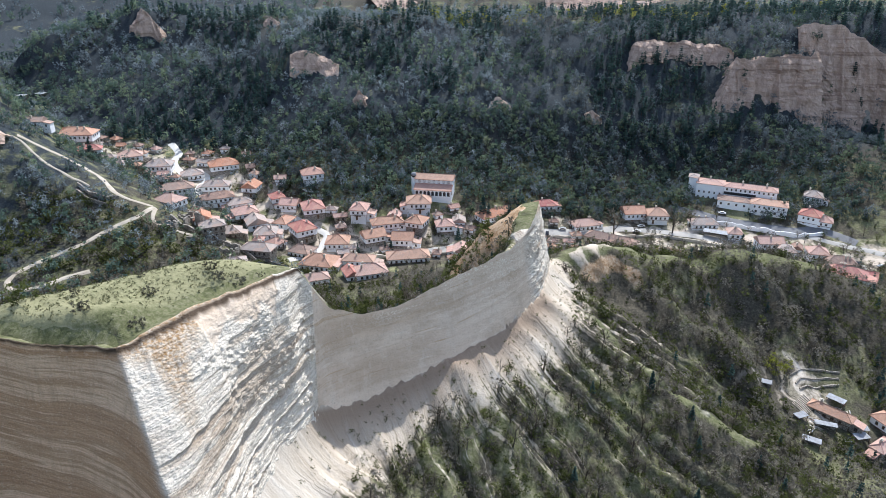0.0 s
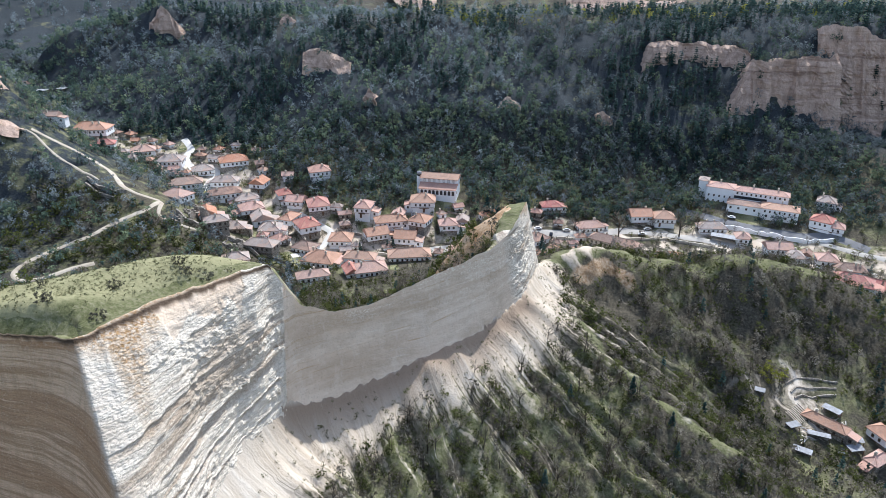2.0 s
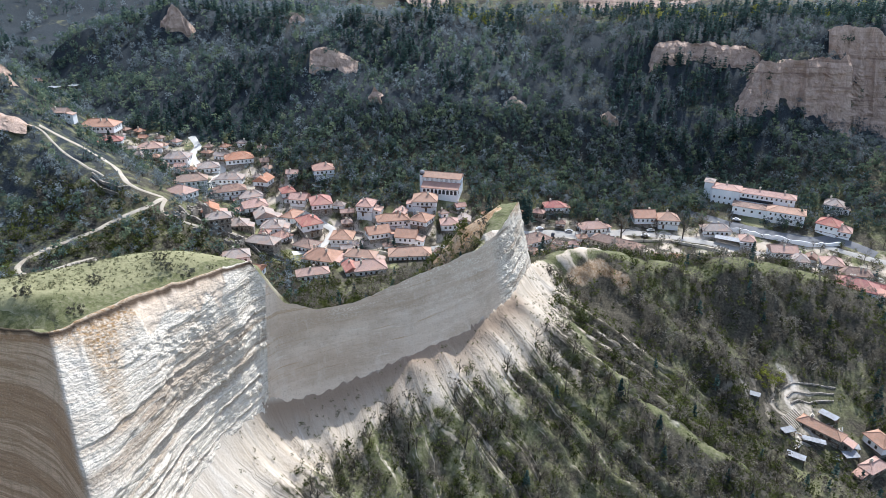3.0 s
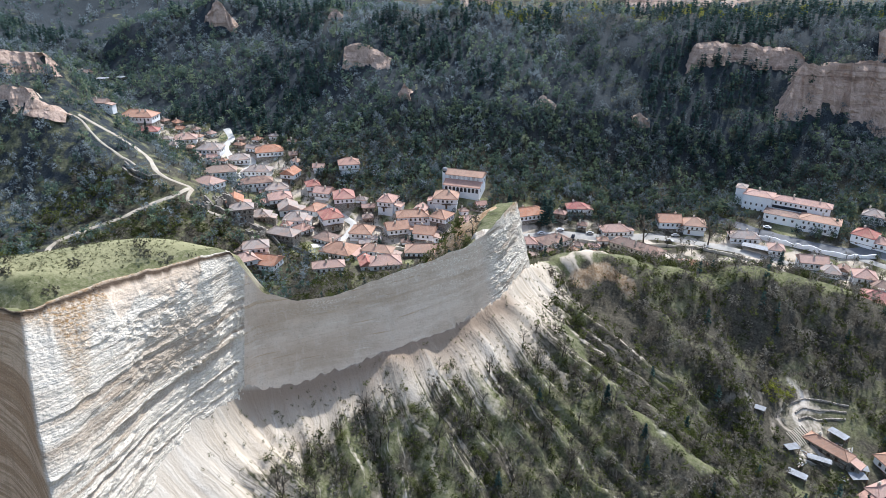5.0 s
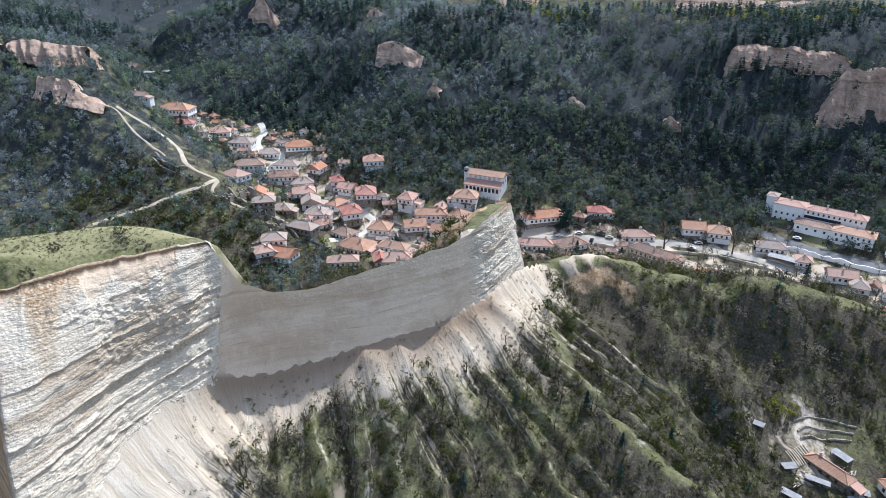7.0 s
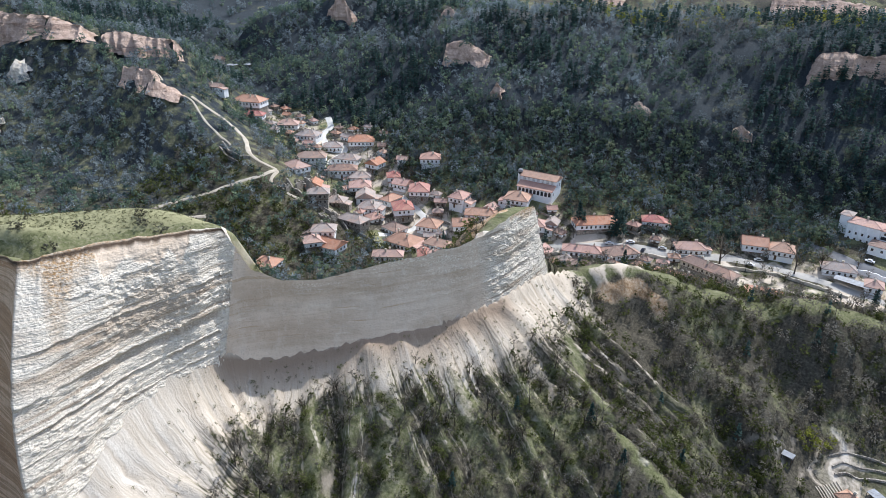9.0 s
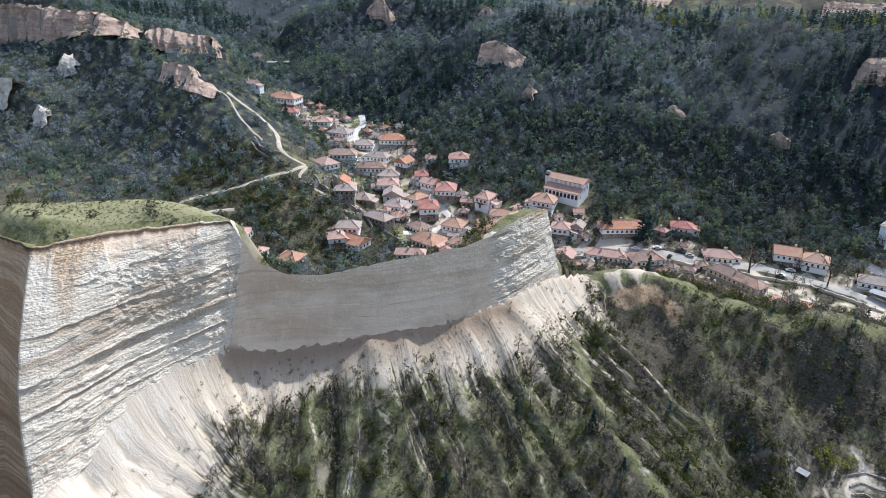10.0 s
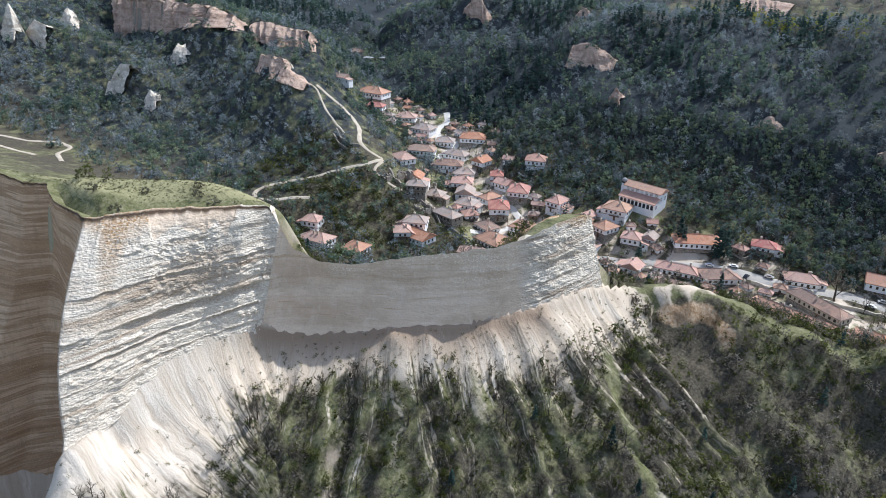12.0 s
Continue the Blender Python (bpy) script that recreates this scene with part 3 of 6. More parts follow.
BLOSSOM = make_leaf("pale_blossom", (0.30, 0.31, 0.22), (0.38, 0.38, 0.30), (0.30, 0.33, 0.20))
ROOFS = {
    "orange": make_roof("orange_roof_tiles", (0.60, 0.28, 0.165), (0.50, 0.235, 0.14)),
    "pink": make_roof("faded_pink_roof_tiles", (0.66, 0.42, 0.35), (0.54, 0.33, 0.275)),
    "brown": make_roof("weathered_brown_roof_tiles", (0.36, 0.25, 0.20), (0.26, 0.175, 0.14)),
    "red": make_roof("red_roof_tiles", (0.55, 0.20, 0.17), (0.45, 0.17, 0.15)),
    "grey": make_roof("old_grey_roof_tiles", (0.50, 0.43, 0.39), (0.38, 0.33, 0.30)),
    "tan": make_roof("tan_roof_tiles", (0.60, 0.36, 0.25), (0.48, 0.285, 0.195)),
}
WHITE = make_plain("white_limewash", (0.92, 0.92, 0.915), (0.86, 0.86, 0.85), 1.0, 0.9)
CREAM = make_plain("cream_render", (0.62, 0.56, 0.47), (0.52, 0.46, 0.37), 1.0, 0.9)
STONE = make_stone("rubble_stone")
WOOD = make_plain("dark_timber", (0.10, 0.06, 0.035), (0.16, 0.10, 0.06), 2.0, 0.7)
# Window glass; also paints the shade inside arches, belfry and gallery.
GLASS_AND_SHADE = make_plain("dark_glass_and_shade", (0.03, 0.035, 0.04), (0.05, 0.055, 0.06), 1.0, 0.15)
ROADWAY = make_plain("pale_dusty_road", (0.47, 0.44, 0.395), (0.36, 0.335, 0.30), 0.6, 0.95)
CONCRETE = make_plain("sunlit_pale_concrete", (0.68, 0.655, 0.61), (0.55, 0.52, 0.47), 0.8, 0.95)
ASPHALT = make_plain("grey_asphalt", (0.20, 0.20, 0.205), (0.14, 0.14, 0.145), 0.6, 0.9)
TRACK = make_plain("sandy_track", (0.52, 0.46, 0.375), (0.36, 0.30, 0.23), 0.8, 0.95)
TIN = make_plain("pale_sheet_metal", (0.36, 0.38, 0.41), (0.20, 0.19, 0.19), 2.0, 0.7, 0.0)

# ---- the land ----
def spread(fine_from, fine_to, step, reach_from, reach_to, growth=1.09):
    mid = list(np.arange(fine_from, fine_to + 0.01, step))
    up, d = [fine_to], step
    while up[-1] < reach_to:
        d *= growth
        up.append(up[-1] + d)
    down, d = [fine_from], step
    while down[-1] > reach_from:
        d *= growth
        down.append(down[-1] - d)
    return np.array(down[:0:-1] + mid + up[1:])


gx = spread(-72.0, 64.0, 1.0, -4200, 4200, 1.03)
gy = spread(60.0, 192.0, 1.0, -4200, 4200, 1.02)
mx, my = np.meshgrid(gx, gy)
mz = ground(mx, my)
top_d, _, top_side = near_line(mx, my, CLIFF_TOP)
low_d, _, low_side = near_line(mx, my, CLIFF_FOOT)
share = np.clip(top_d / (top_d + low_d + 1e-6), 0, 1)          # the ground stays hidden behind the steep wall
hollow = (20 * (share ** 0.556 - share) + 1.6 * np.clip(4 * share, 0, 1) * np.clip(6 * (1 - share), 0, 1)) * np.clip((mx + 31) / 4, 0, 1)
mz = mz - np.where((top_side > 0) & (low_side < 0) & (top_d < 25) & (mx > -32), hollow, 0)
mz = mz - np.where((top_side > 0) & (low_side < 0) & (mx < -52) & (mx > -160), 14 * np.clip(4 * share, 0, 1) * np.clip(5 * (1 - share), 0, 1) * np.clip((-55 - mx) / 6, 0.2, 1), 0)
for top, foot in BLUFFS:
    if top[-1][0] - top[0][0] > 60:
        u_d, _, u_side = near_line(mx, my, top)
        l_d, _, l_side = near_line(mx, my, foot)
        mz = mz - np.where((u_side > 0) & (l_side < 0) & (mx > top[0][0] - 15) & (mx < top[-1][0] + 15), 5 * np.sin(np.pi * u_d / (u_d + l_d + 1e-6)), 0)
lump_d = near_line(mx, my, [(24, 183), (16, 181), (8, 178)])[0]
mz = mz + np.where(low_side < 0, np.clip(1.4 - lump_d / 9, 0, 1) * (1.6 * fbm(mx / 6, my / 6, 3, 81) - 1.1 * np.abs(vnoise(mx / 2.4, my / 7, 82))), 0)
cols, rows_n = len(gx), len(gy)
idx = np.arange(cols * rows_n).reshape(rows_n, cols)
quads = np.stack([idx[:-1, :-1], idx[:-1, 1:], idx[1:, 1:], idx[1:, :-1]], -1).reshape(-1, 4)
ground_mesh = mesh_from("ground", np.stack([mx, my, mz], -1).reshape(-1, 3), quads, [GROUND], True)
d_foot, s_foot, side_foot = near_line(mx, my, CLIFF_FOOT)
in_front = side_foot > 0
scree = 13 + 6 * np.clip((-6 - mx) / 8, 0, 1) + 3 * np.clip((mx - 18) / 8, 0, 1)
bare = np.where(in_front, np.clip(1.25 - d_foot / scree, 0, 1), np.clip(1.1 - d_foot / 8, 0, 1))
bare = np.maximum(bare, np.clip(1.2 - np.hypot((mx + 34) / 1.0, (my - 86) / 1.0) / 32, 0, 1))
bare = np.maximum(bare * (mz < 80), 0.62 * np.clip(1.35 - near_line(mx, my, VILLAGE)[0] / 24, 0, 1) * (0.75 + 0.7 * vnoise(mx / 5, my / 5, 27)))
w_rib = s_foot + 4.0 * fbm(mx / 16, my / 16, 3, 5)
crest_line = np.clip(1.0 - np.abs(((w_rib / 8.5 + 0.5) % 1) - 0.5) * 8.5 / 0.9, 0, 1) * np.clip((70 - d_foot) / 40, 0, 1) * in_front
bare = np.maximum(bare, 0.75 * crest_line * (0.6 + 0.6 * vnoise(mx / 7, my / 7, 21)))
CAP = [(-36, 123), (-52, 113), (-66, 103), (-85, 96.5), (-105, 92), (-140, 76)]
KNOLLS = [(34, 206), (45, 214), (63, 228), (95, 237), (130, 244), (160, 252)]
SPUR = [(37, 177), (48, 175), (54.4, 166), (62.5, 157.3), (71.5, 148), (83, 144.5), (98, 149), (112, 150)]
grass = np.clip(1.6 - near_line(mx, my, CAP)[0] / 12, 0, 1)
grass = np.maximum(grass, np.clip(1.2 - near_line(mx, my, KNOLLS)[0] / 5, 0, 0.72))
grass = np.maximum(grass, np.clip(0.9 - near_line(mx, my, SPUR)[0] / 3.5, 0, 0.75))
grass = np.maximum(grass, np.clip(1.6 - near_line(mx, my, [(29, 191), (25, 186)])[0] / 2.2, 0, 0.8) * ~in_front)
grass = np.maximum(grass, in_front * np.clip((d_foot - 5) / 8, 0, 1) * np.clip((95 - d_foot) / 30, 0, 1) * (0.16 + 0.40 * np.abs(((w_rib / 8.5) % 1) * 2 - 1) + 0.25 * vnoise(mx / 11, my / 11, 28)) * np.clip((70 - mx) / 50, 0.1, 1))
grass = np.maximum(grass, np.clip((vnoise(mx / 8, my / 8, 77) - 0.3) * 4, 0, 1) * (near_line(mx, my, VILLAGE)[0] < 38))
grass = np.maximum(grass, 0.3 * np.clip((-100 - mx) / 20, 0, 1) * np.clip((my - 225) / 20, 0, 1) * (my < 420))
grass = np.maximum(grass, 0.24 * np.clip(1.4 - near_line(mx, my, VILLAGE)[0] / 40, 0, 1))
put_values(ground_mesh, "run", w_rib.ravel())
put_values(ground_mesh, "fall", np.where(in_front, d_foot, 0).ravel())
put_values(ground_mesh, "slope", (in_front * np.clip(d_foot / 5, 0, 1) * np.clip((52 - d_foot) / 30, 0, 1)).ravel())
put_values(ground_mesh, "white", np.clip(1.5 - np.hypot(mx + 40, my - 78) / 24, 0, 1).ravel())
peak_d, peak_s, peak_side = near_line(mx, my, [(27, 184), (21, 182), (12, 180), (4, 176)])
knoll_face = np.clip(1.5 - near_line(mx, my, [(51.5, 211), (57, 214.5), (62, 218.5), (67, 217.5), (71, 214.5)])[0] / 2.6, 0, 1)
put_values(ground_mesh, "earth", np.maximum(0.62 * knoll_face, np.clip(1.5 - peak_d / 9, 0, 1) * ~in_front * (1 - np.clip(1.6 - near_line(mx, my, [(29, 191), (25, 186)])[0] / 1.7, 0, 1))).ravel())
yard_land = np.clip(1.5 - np.hypot((mx - 128) / 17, (my - 192) / 14), 0, 1)
bare = np.maximum(bare, 0.56 * yard_land * (0.75 + 0.5 * vnoise(mx / 3, my / 3, 78)))
# Where the litter carries that painted shade and haze, weaker beyond the crest.
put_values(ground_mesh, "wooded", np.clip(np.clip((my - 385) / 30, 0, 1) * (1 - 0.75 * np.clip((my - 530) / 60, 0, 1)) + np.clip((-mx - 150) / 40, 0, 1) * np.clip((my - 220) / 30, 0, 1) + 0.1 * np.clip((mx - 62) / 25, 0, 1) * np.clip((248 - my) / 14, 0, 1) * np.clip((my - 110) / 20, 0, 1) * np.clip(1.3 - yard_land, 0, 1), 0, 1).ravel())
# Mask of the painted shadow band along the wall foot.
foot_shade = np.clip(1.25 - near_line(mx, my, CLIFF_FOOT[14:22])[0] / 6.5, 0, 1) * in_front
put_values(ground_mesh, "foot_shade", foot_shade.ravel())
put_values(ground_mesh, "bare", bare.ravel())
put_values(ground_mesh, "grass", grass.ravel())
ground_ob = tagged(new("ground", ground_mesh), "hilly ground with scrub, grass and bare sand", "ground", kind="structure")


def face(name, top, foot, step, strata, lumps, material, label, category="cliff", ochre_depth=3.0, inset=5.0, fringe=None, seed=0, calm=None, ribs=0.0, soil=None, ragged=0.0):
    """A bedded rock face between its top edge and its foot, with a shoulder that runs back into the hill."""
    top, foot = np.array(top, float), np.array(foot, float)
    seg = np.linalg.norm(np.diff(top, axis=0), axis=1)
    s = np.concatenate([[0], np.cumsum(seg)])
    nu = max(4, int(s[-1] / step) + 1)
    t = np.linspace(0, s[-1], nu)
    a = np.stack([np.interp(t, s, top[:, k]) for k in range(3)], 1)
    b = np.stack([np.interp(t, s, foot[:, k]) for k in range(3)], 1)
    width = max(1, int((0.5 if calm is not None else 1.3) / step))
    for _ in range(2):                       # ease the corners of the plan
        for arr in (a, b):
            pad = np.pad(arr, ((width, width), (0, 0)), "edge")
            arr[:] = np.mean([pad[k:k + nu] for k in range(2 * width + 1)], axis=0)
    if calm is not None:                     # the wall runs in one smooth sweep
        for arr in (a, b):
            ease = np.clip((t - s[calm[0] + 1]) / 5, 0, 1)[:, None]
            for _ in range(16):
                pad = np.pad(arr, ((2, 2), (0, 0)), "edge")
                arr[:] = arr * (1 - ease) + ease * (pad[:-4] + pad[1:-3] + pad[2:-2] + pad[3:-1] + pad[4:]) / 5
    a[:, 2] += ragged * (vnoise(t / 7.0, 0 * t, seed + 31) + 0.7 * vnoise(t / 2.6, 0 * t, seed + 32))
    a[:, 2] += 0.5 * vnoise(t / 2.3, 0 * t, seed) * min(1, lumps) + 0.25 * vnoise(t / 0.8, 0 * t, seed + 2) * min(1, lumps)
    tangent = np.gradient(a[:, :2], axis=0) + np.gradient(b[:, :2], axis=0)
    tangent /= np.linalg.norm(tangent, axis=1)[:, None] + 1e-9
    out = np.stack([tangent[:, 1], -tangent[:, 0]], 1)
    tall = np.max(a[:, 2] - b[:, 2])
    nv = max(4, int(tall / step) + 1)
    still = np.zeros(nu) if calm is None else np.clip((t - s[calm[0]] + 1.8) / 0.8, 0, 1) * np.clip((s[calm[1]] - t) / 5, 0, 1)
    v = np.linspace(0, 1.12, nv)[:, None, None]
    steep = np.zeros(nu) if calm is None else np.clip((t - s[calm[0]] - 0.3) / 2.5, 0, 1) * np.clip((s[calm[1]] + 6 - t) / 9, 0, 1)
    if soil is not None:
        steep = np.maximum(steep, np.clip((s[soil] - 3 - t) / 8, 0, 1))
    k = v + (v ** 1.45 - v) * steep[None, :, None]          # the wall is steepest under its edge
    if soil is not None:                     # the white face bellies out
        belly = np.clip((t - s[soil] + 0.5) / 16, 0, 1) * np.clip((s[13] - 0.5 - t) / 4, 0, 1)
        k = k + (np.minimum(v, 1) ** 0.45 - np.minimum(v, 1)) * belly[None, :, None]
    p = np.concatenate([a[None, :, :2] * (1 - k) + b[None, :, :2] * k, a[None, :, 2:] * (1 - v) + b[None, :, 2:] * v], 2)
    if soil is not None:                     # the sharp arete swells forward at half its height
        swell = np.exp(-((t - s[soil]) / 9) ** 2)[None] * np.sin(np.pi * np.clip(v[..., 0] / 0.95, 0, 1))
        p[..., 0] += 2.4 * swell
        p[..., 1] -= 4.6 * swell
    z = p[..., 2]
    level = z - 0.03 * p[..., 0]
    u = np.broadcast_to(t[None], z.shape)
    bed = vnoise(level / 2.1, u / 30, seed + 4) + 0.6 * vnoise(level / 0.8, u / 5, seed + 5)
    bed = np.tanh(2.2 * bed) - 1.3 * np.clip(vnoise(level / 4.5, 0 * level + 0.15 * vnoise(p[..., 0] / 20, level * 0), seed + 20) - 0.35, 0, 1)
    depth = inset * (1 - 0.75 * still)
    if calm is not None:
        depth = depth * (1 - 0.85 * np.exp(-((t - s[14]) / 5) ** 2))
    loam = np.zeros(nu) if soil is None else np.clip((s[soil] - t) / 1.0 + 0.5, 0, 1)
    edge = 0 if soil is None else 0.25 * np.exp(-((t - s[soil]) / 2) ** 2)
    push = strata * bed * (0.6 + 0.4 * vnoise(u / 9, level / 5, seed + 6))
    knobs = np.sqrt(np.maximum(vnoise(u / 1.2, z / 0.9, seed + 8), 0)) + 0.7 * np.sqrt(np.maximum(vnoise(u / 0.62, z / 0.5, seed + 18), 0))
    push = push + lumps * ((0.35 if soil is not None else 1.1) * fbm(u / 8, z / 6, 3, seed + 7) + 0.5 * fbm(u / 2.2, z / 1.4, 3, seed + 8) + 0.6 * knobs * np.clip(0.5 + 1.2 * vnoise(u / 6, z / 2.2, seed + 19), 0.1, 1))
    band = np.zeros(z.shape)
    if soil is not None:                     # soft marl beds weather back under the hard ones
        warp = z - 0.03 * p[..., 0] + 0.55 * vnoise(u / 8, z * 0, seed + 51) + 0.22 * vnoise(u / 1.7, z / 1.5, seed + 52)
        for mid, half, cut in ((70.6, 1.0, 0.55), (66.0, 0.45, 0.35), (74.8, 1.3, 0.12), (79.0, 0.5, 0.3), (81.8, 1.5, 0.1), (86.4, 0.6, 0.15), (61.5, 0.3, 0.2)):
            here = np.clip(1.5 - np.abs(warp - mid) / half, 0, 1) * np.clip(0.35 + 1.5 * vnoise(u / 8, z / 6 + mid, seed + 53), 0, 1)
            band = np.maximum(band, here)
            push = push - cut * here + 0.6 * cut * np.clip(1.2 - np.abs(warp - mid - 1.6 * half) / (0.6 * half), 0, 1)
    flute = lumps * 0.7 * np.abs(vnoise(u / 3.5, z / 40, seed + 9)) * np.clip(v[..., 0] * 1.5, 0, 1)
    push = push + ribs * (vnoise(u / 12, z / 90, seed + 12) + 0.6 * (1 - 2 * np.abs(vnoise(u / 6, z / 60, seed + 13))))
    if calm is not None:                     # knobbly nose at the end of the wall
        push = push * (1 - 0.55 * np.clip((t - s[20]) / 6, 0, 1)[None]) + np.clip((t - s[20]) / 6, 0, 1)[None] * (0.26 * fbm(u / 2.4, z / 1.6, 4, seed + 40) + 0.05 * np.tanh(3 * vnoise(u / 0.9, z / 0.55, seed + 41)))
    push = (push - flute) * (1 - 0.78 * still[None]) * (1 - 0.86 * loam[None]) * (1 - 0.8 * edge) * np.clip(v[..., 0] * 8, 0.15, 1)
    p[..., 0] += out[None, :, 0] * push
    p[..., 1] += out[None, :, 1] * push
    back = []
    for k, d in enumerate((1.6, 1.0, 0.45, 0.12)):
        q = a.copy()
        q[:, 0] -= out[:, 0] * d * depth
        q[:, 1] -= out[:, 1] * d * depth
        low = ground(q[:, 0], q[:, 1]) - (1.2, 0.1, -0.05, -0.1)[k]
        keep = (0.0, 0.25, 0.7, 0.95)[k]
        q[:, 2] = low * (1 - keep) + a[:, 2] * keep
        q[:, 2] = np.where(q[:, 2] < a[:, 2] + 1.0, q[:, 2], a[:, 2] + 1.0)
        q += (0.35 * min(1, lumps) * d) * np.stack([vnoise(t / 1.3, 0 * t + k, seed + 61), vnoise(t / 1.1, 0 * t + k, seed + 62), 0.7 * vnoise(t / 0.9, 0 * t + k, seed + 63)], 1)
        back.append(q)
    p = np.concatenate([np.stack(back), p])
    below = np.concatenate([np.zeros((4, nu)), np.broadcast_to(a[None, :, 2], z.shape) - z])
    patchy = ochre_depth * (0.35 + 1.3 * np.clip(vnoise(t / 5, 0 * t, seed + 15) + 0.3, 0, 1))[None]
    values = {"loam": np.broadcast_to(loam[None], below.shape), "band": np.concatenate([np.zeros((4, nu)), band]), "smooth": np.broadcast_to(still[None], below.shape), "grass": np.full(below.shape, 0.75)}
    where = np.ones(nu)
    if calm is not None:
        where = 1.0 * ((t < s[calm[0]] - 14) | (t > s[22]))
        patchy = patchy * (1 + 4.0 * np.exp(-((t - s[9]) / 8) ** 2) + 1.0 * np.exp(-((t - s[23]) / 5) ** 2))[None]
        slab = np.clip((t - s[9] - 5) / 2, 0, 1) * np.clip((s[12] - t) / 2, 0, 1) * (5.2 + 3.5 * vnoise(t / 3.2, 0 * t, 35))
        slab = np.clip((slab[None] - below) / 0.8 + 0.8 * vnoise(np.broadcast_to(t[None], below.shape) / 1.3, below / 1.1, 36), 0, 1) * (below > 0)
        values["smooth"] = np.maximum(values["smooth"], 0.85 * slab * (slab > 0.3))
        values["rim"] = np.clip(1.6 - below / (0.45 + 0.5 * np.abs(vnoise(t / 1.7, 0 * t, 33))), 0, 1) * (below > 0) * (t < s[13] + 1)[None]
        # Specks thicken at the top edge to paint in a sunlit rim.
        values["lit_nodule"] = np.maximum(np.clip((t - s[18]) / 20, 0.15, 1)[None] * np.clip(1.15 - below / 14, 0.0, 1), np.clip(1.3 - below / 3.2, 0, 0.9) * np.clip((t - s[16]) / 8, 0, 1)[None])
    values["ochre"] = np.clip(1.2 - below / patchy, 0, 1) * (1.0 if calm is not None else 1.0 * (below > 0.02)) * (1 - still[None]) * where[None]
    root = tagged(new(name), label, category)
    for piece, rows_of in (("brink", slice(0, 5)), ("rock_face", slice(4, None))):
        q = p[rows_of]
        ids = np.arange(len(q) * nu).reshape(len(q), nu)
        f = np.stack([ids[:-1, :-1], ids[1:, :-1], ids[1:, 1:], ids[:-1, 1:]], -1)
        mats, index = [material], np.zeros(f.shape[:2], int)
        if fringe is not None and piece == "brink":
            mats.append(GROUND)
            index[:, (t[:-1] >= s[fringe[0]]) & ((t[:-1] <= s[fringe[1]]) | (t[:-1] > s[21]))] = 1
        me = mesh_from(piece, q.reshape(-1, 3), f.reshape(-1, 4), mats, False, index.ravel())
        for key, value in values.items():
            put_values(me, key, value[rows_of].ravel())
        ob = new(piece, me)
        ob.parent = root
        if fringe is not None and piece == "brink":
            tagged(ob, "grassy brink")
    return root


face("sandstone_cliff", CLIFF_TOP, CLIFF_FOOT, 0.33, 0.17, 0.6, CLIFF,
     "pale bedded sandstone cliff with a grassy brink", fringe=(0, 13), ochre_depth=2.6, seed=3, calm=(14, 21), soil=8)

for top, foot in BLUFFS:
    wide = np.linalg.norm(np.array(top[-1]) - np.array(top[0]))
    if wide < 32:                              # small ones run out to a point at both ends
        top = [(p[0] * 0.7 + q[0] * 0.3, p[1] * 0.6 + q[1] * 0.4, p[2] * 0.35 + q[2] * 0.65) if k in (0, len(top) - 1) else p for k, (p, q) in enumerate(zip(top, foot))]
    face("sandstone_bluff", top, foot, 1.1 if wide > 30 else 0.8, 0.5 if top[0][1] > 230 else 0.25, 1.5 if top[0][1] > 230 else 0.6, PALE_BLUFF if top[0][0] < -320 and top[0][1] < 340 else BLUFF,
         "ochre sandstone bluff standing out of the wooded hillside" if wide > 20 else "small weathered sandstone pinnacle on the scrubby slope",
         "cliff", ochre_depth=0.5 if wide > 20 else 0.05, inset=4.0, seed=len(top) + int(wide), ragged=1.3 if wide > 60 else min(1.2, 0.05 * wide), ribs=3.6 if wide > 60 else 1.4)

# ---- roads and paths ----
ROADS = []


def road(name, pts, width, material, label, verge=0.0):
    """A road or path laid over the ground, with a ragged edge."""
    ROADS.append((pts, width + verge))
    p = along(pts, 2.0)
    for _ in range(3):
        p[1:-1] = (p[:-2] + 2 * p[1:-1] + p[2:]) / 4
    t = np.gradient(p, axis=0)
    t /= np.linalg.norm(t, axis=1)[:, None] + 1e-9
    side = np.stack([-t[:, 1], t[:, 0]], 1)
    s = np.arange(len(p)) * 2.0
    strips = []
    for k in np.linspace(-1, 1, 5):
        half = 0.5 * width * (1 + 0.22 * vnoise(s / 6 + 5 * k, s * 0 + k, 31))
        q = p + side * (k * half)[:, None]
        strips.append(np.column_stack([q, ground(q[:, 0], q[:, 1]) + (0.32 if abs(k) < 0.9 else 0.02)]))
    v = np.stack(strips, 1)
    ids = np.arange(v.shape[0] * 5).reshape(-1, 5)
    f = np.stack([ids[:-1, :-1], ids[1:, :-1], ids[1:, 1:], ids[:-1, 1:]], -1).reshape(-1, 4)[:, ::-1]
    return tagged(new(name, mesh_from(name, v.reshape(-1, 3), f, [material], True)), label, "road", kind="structure")


road("path_1", [(-240, 326), (-220, 320), (-213, 324), (-202, 318), (-184, 309), (-172, 304)], 1.4, TRACK, "narrow sandy path along the grassy spur", 7)
road("path_2", [(-215, 326), (-196, 331), (-185, 327), (-174, 320), (-162, 306), (-152, 303), (-144, 306)], 2.5, TRACK, "pale gravel track curving down the spur", 9)
road("path_3", [(-143, 305), (-144, 293), (-153, 281), (-164, 267), (-175, 254), (-180, 245), (-179, 239), (-175, 235), (-168, 238), (-160, 248), (-152, 254)], 2.2, TRACK, "sandy track with a hairpin below the ruins", 3)
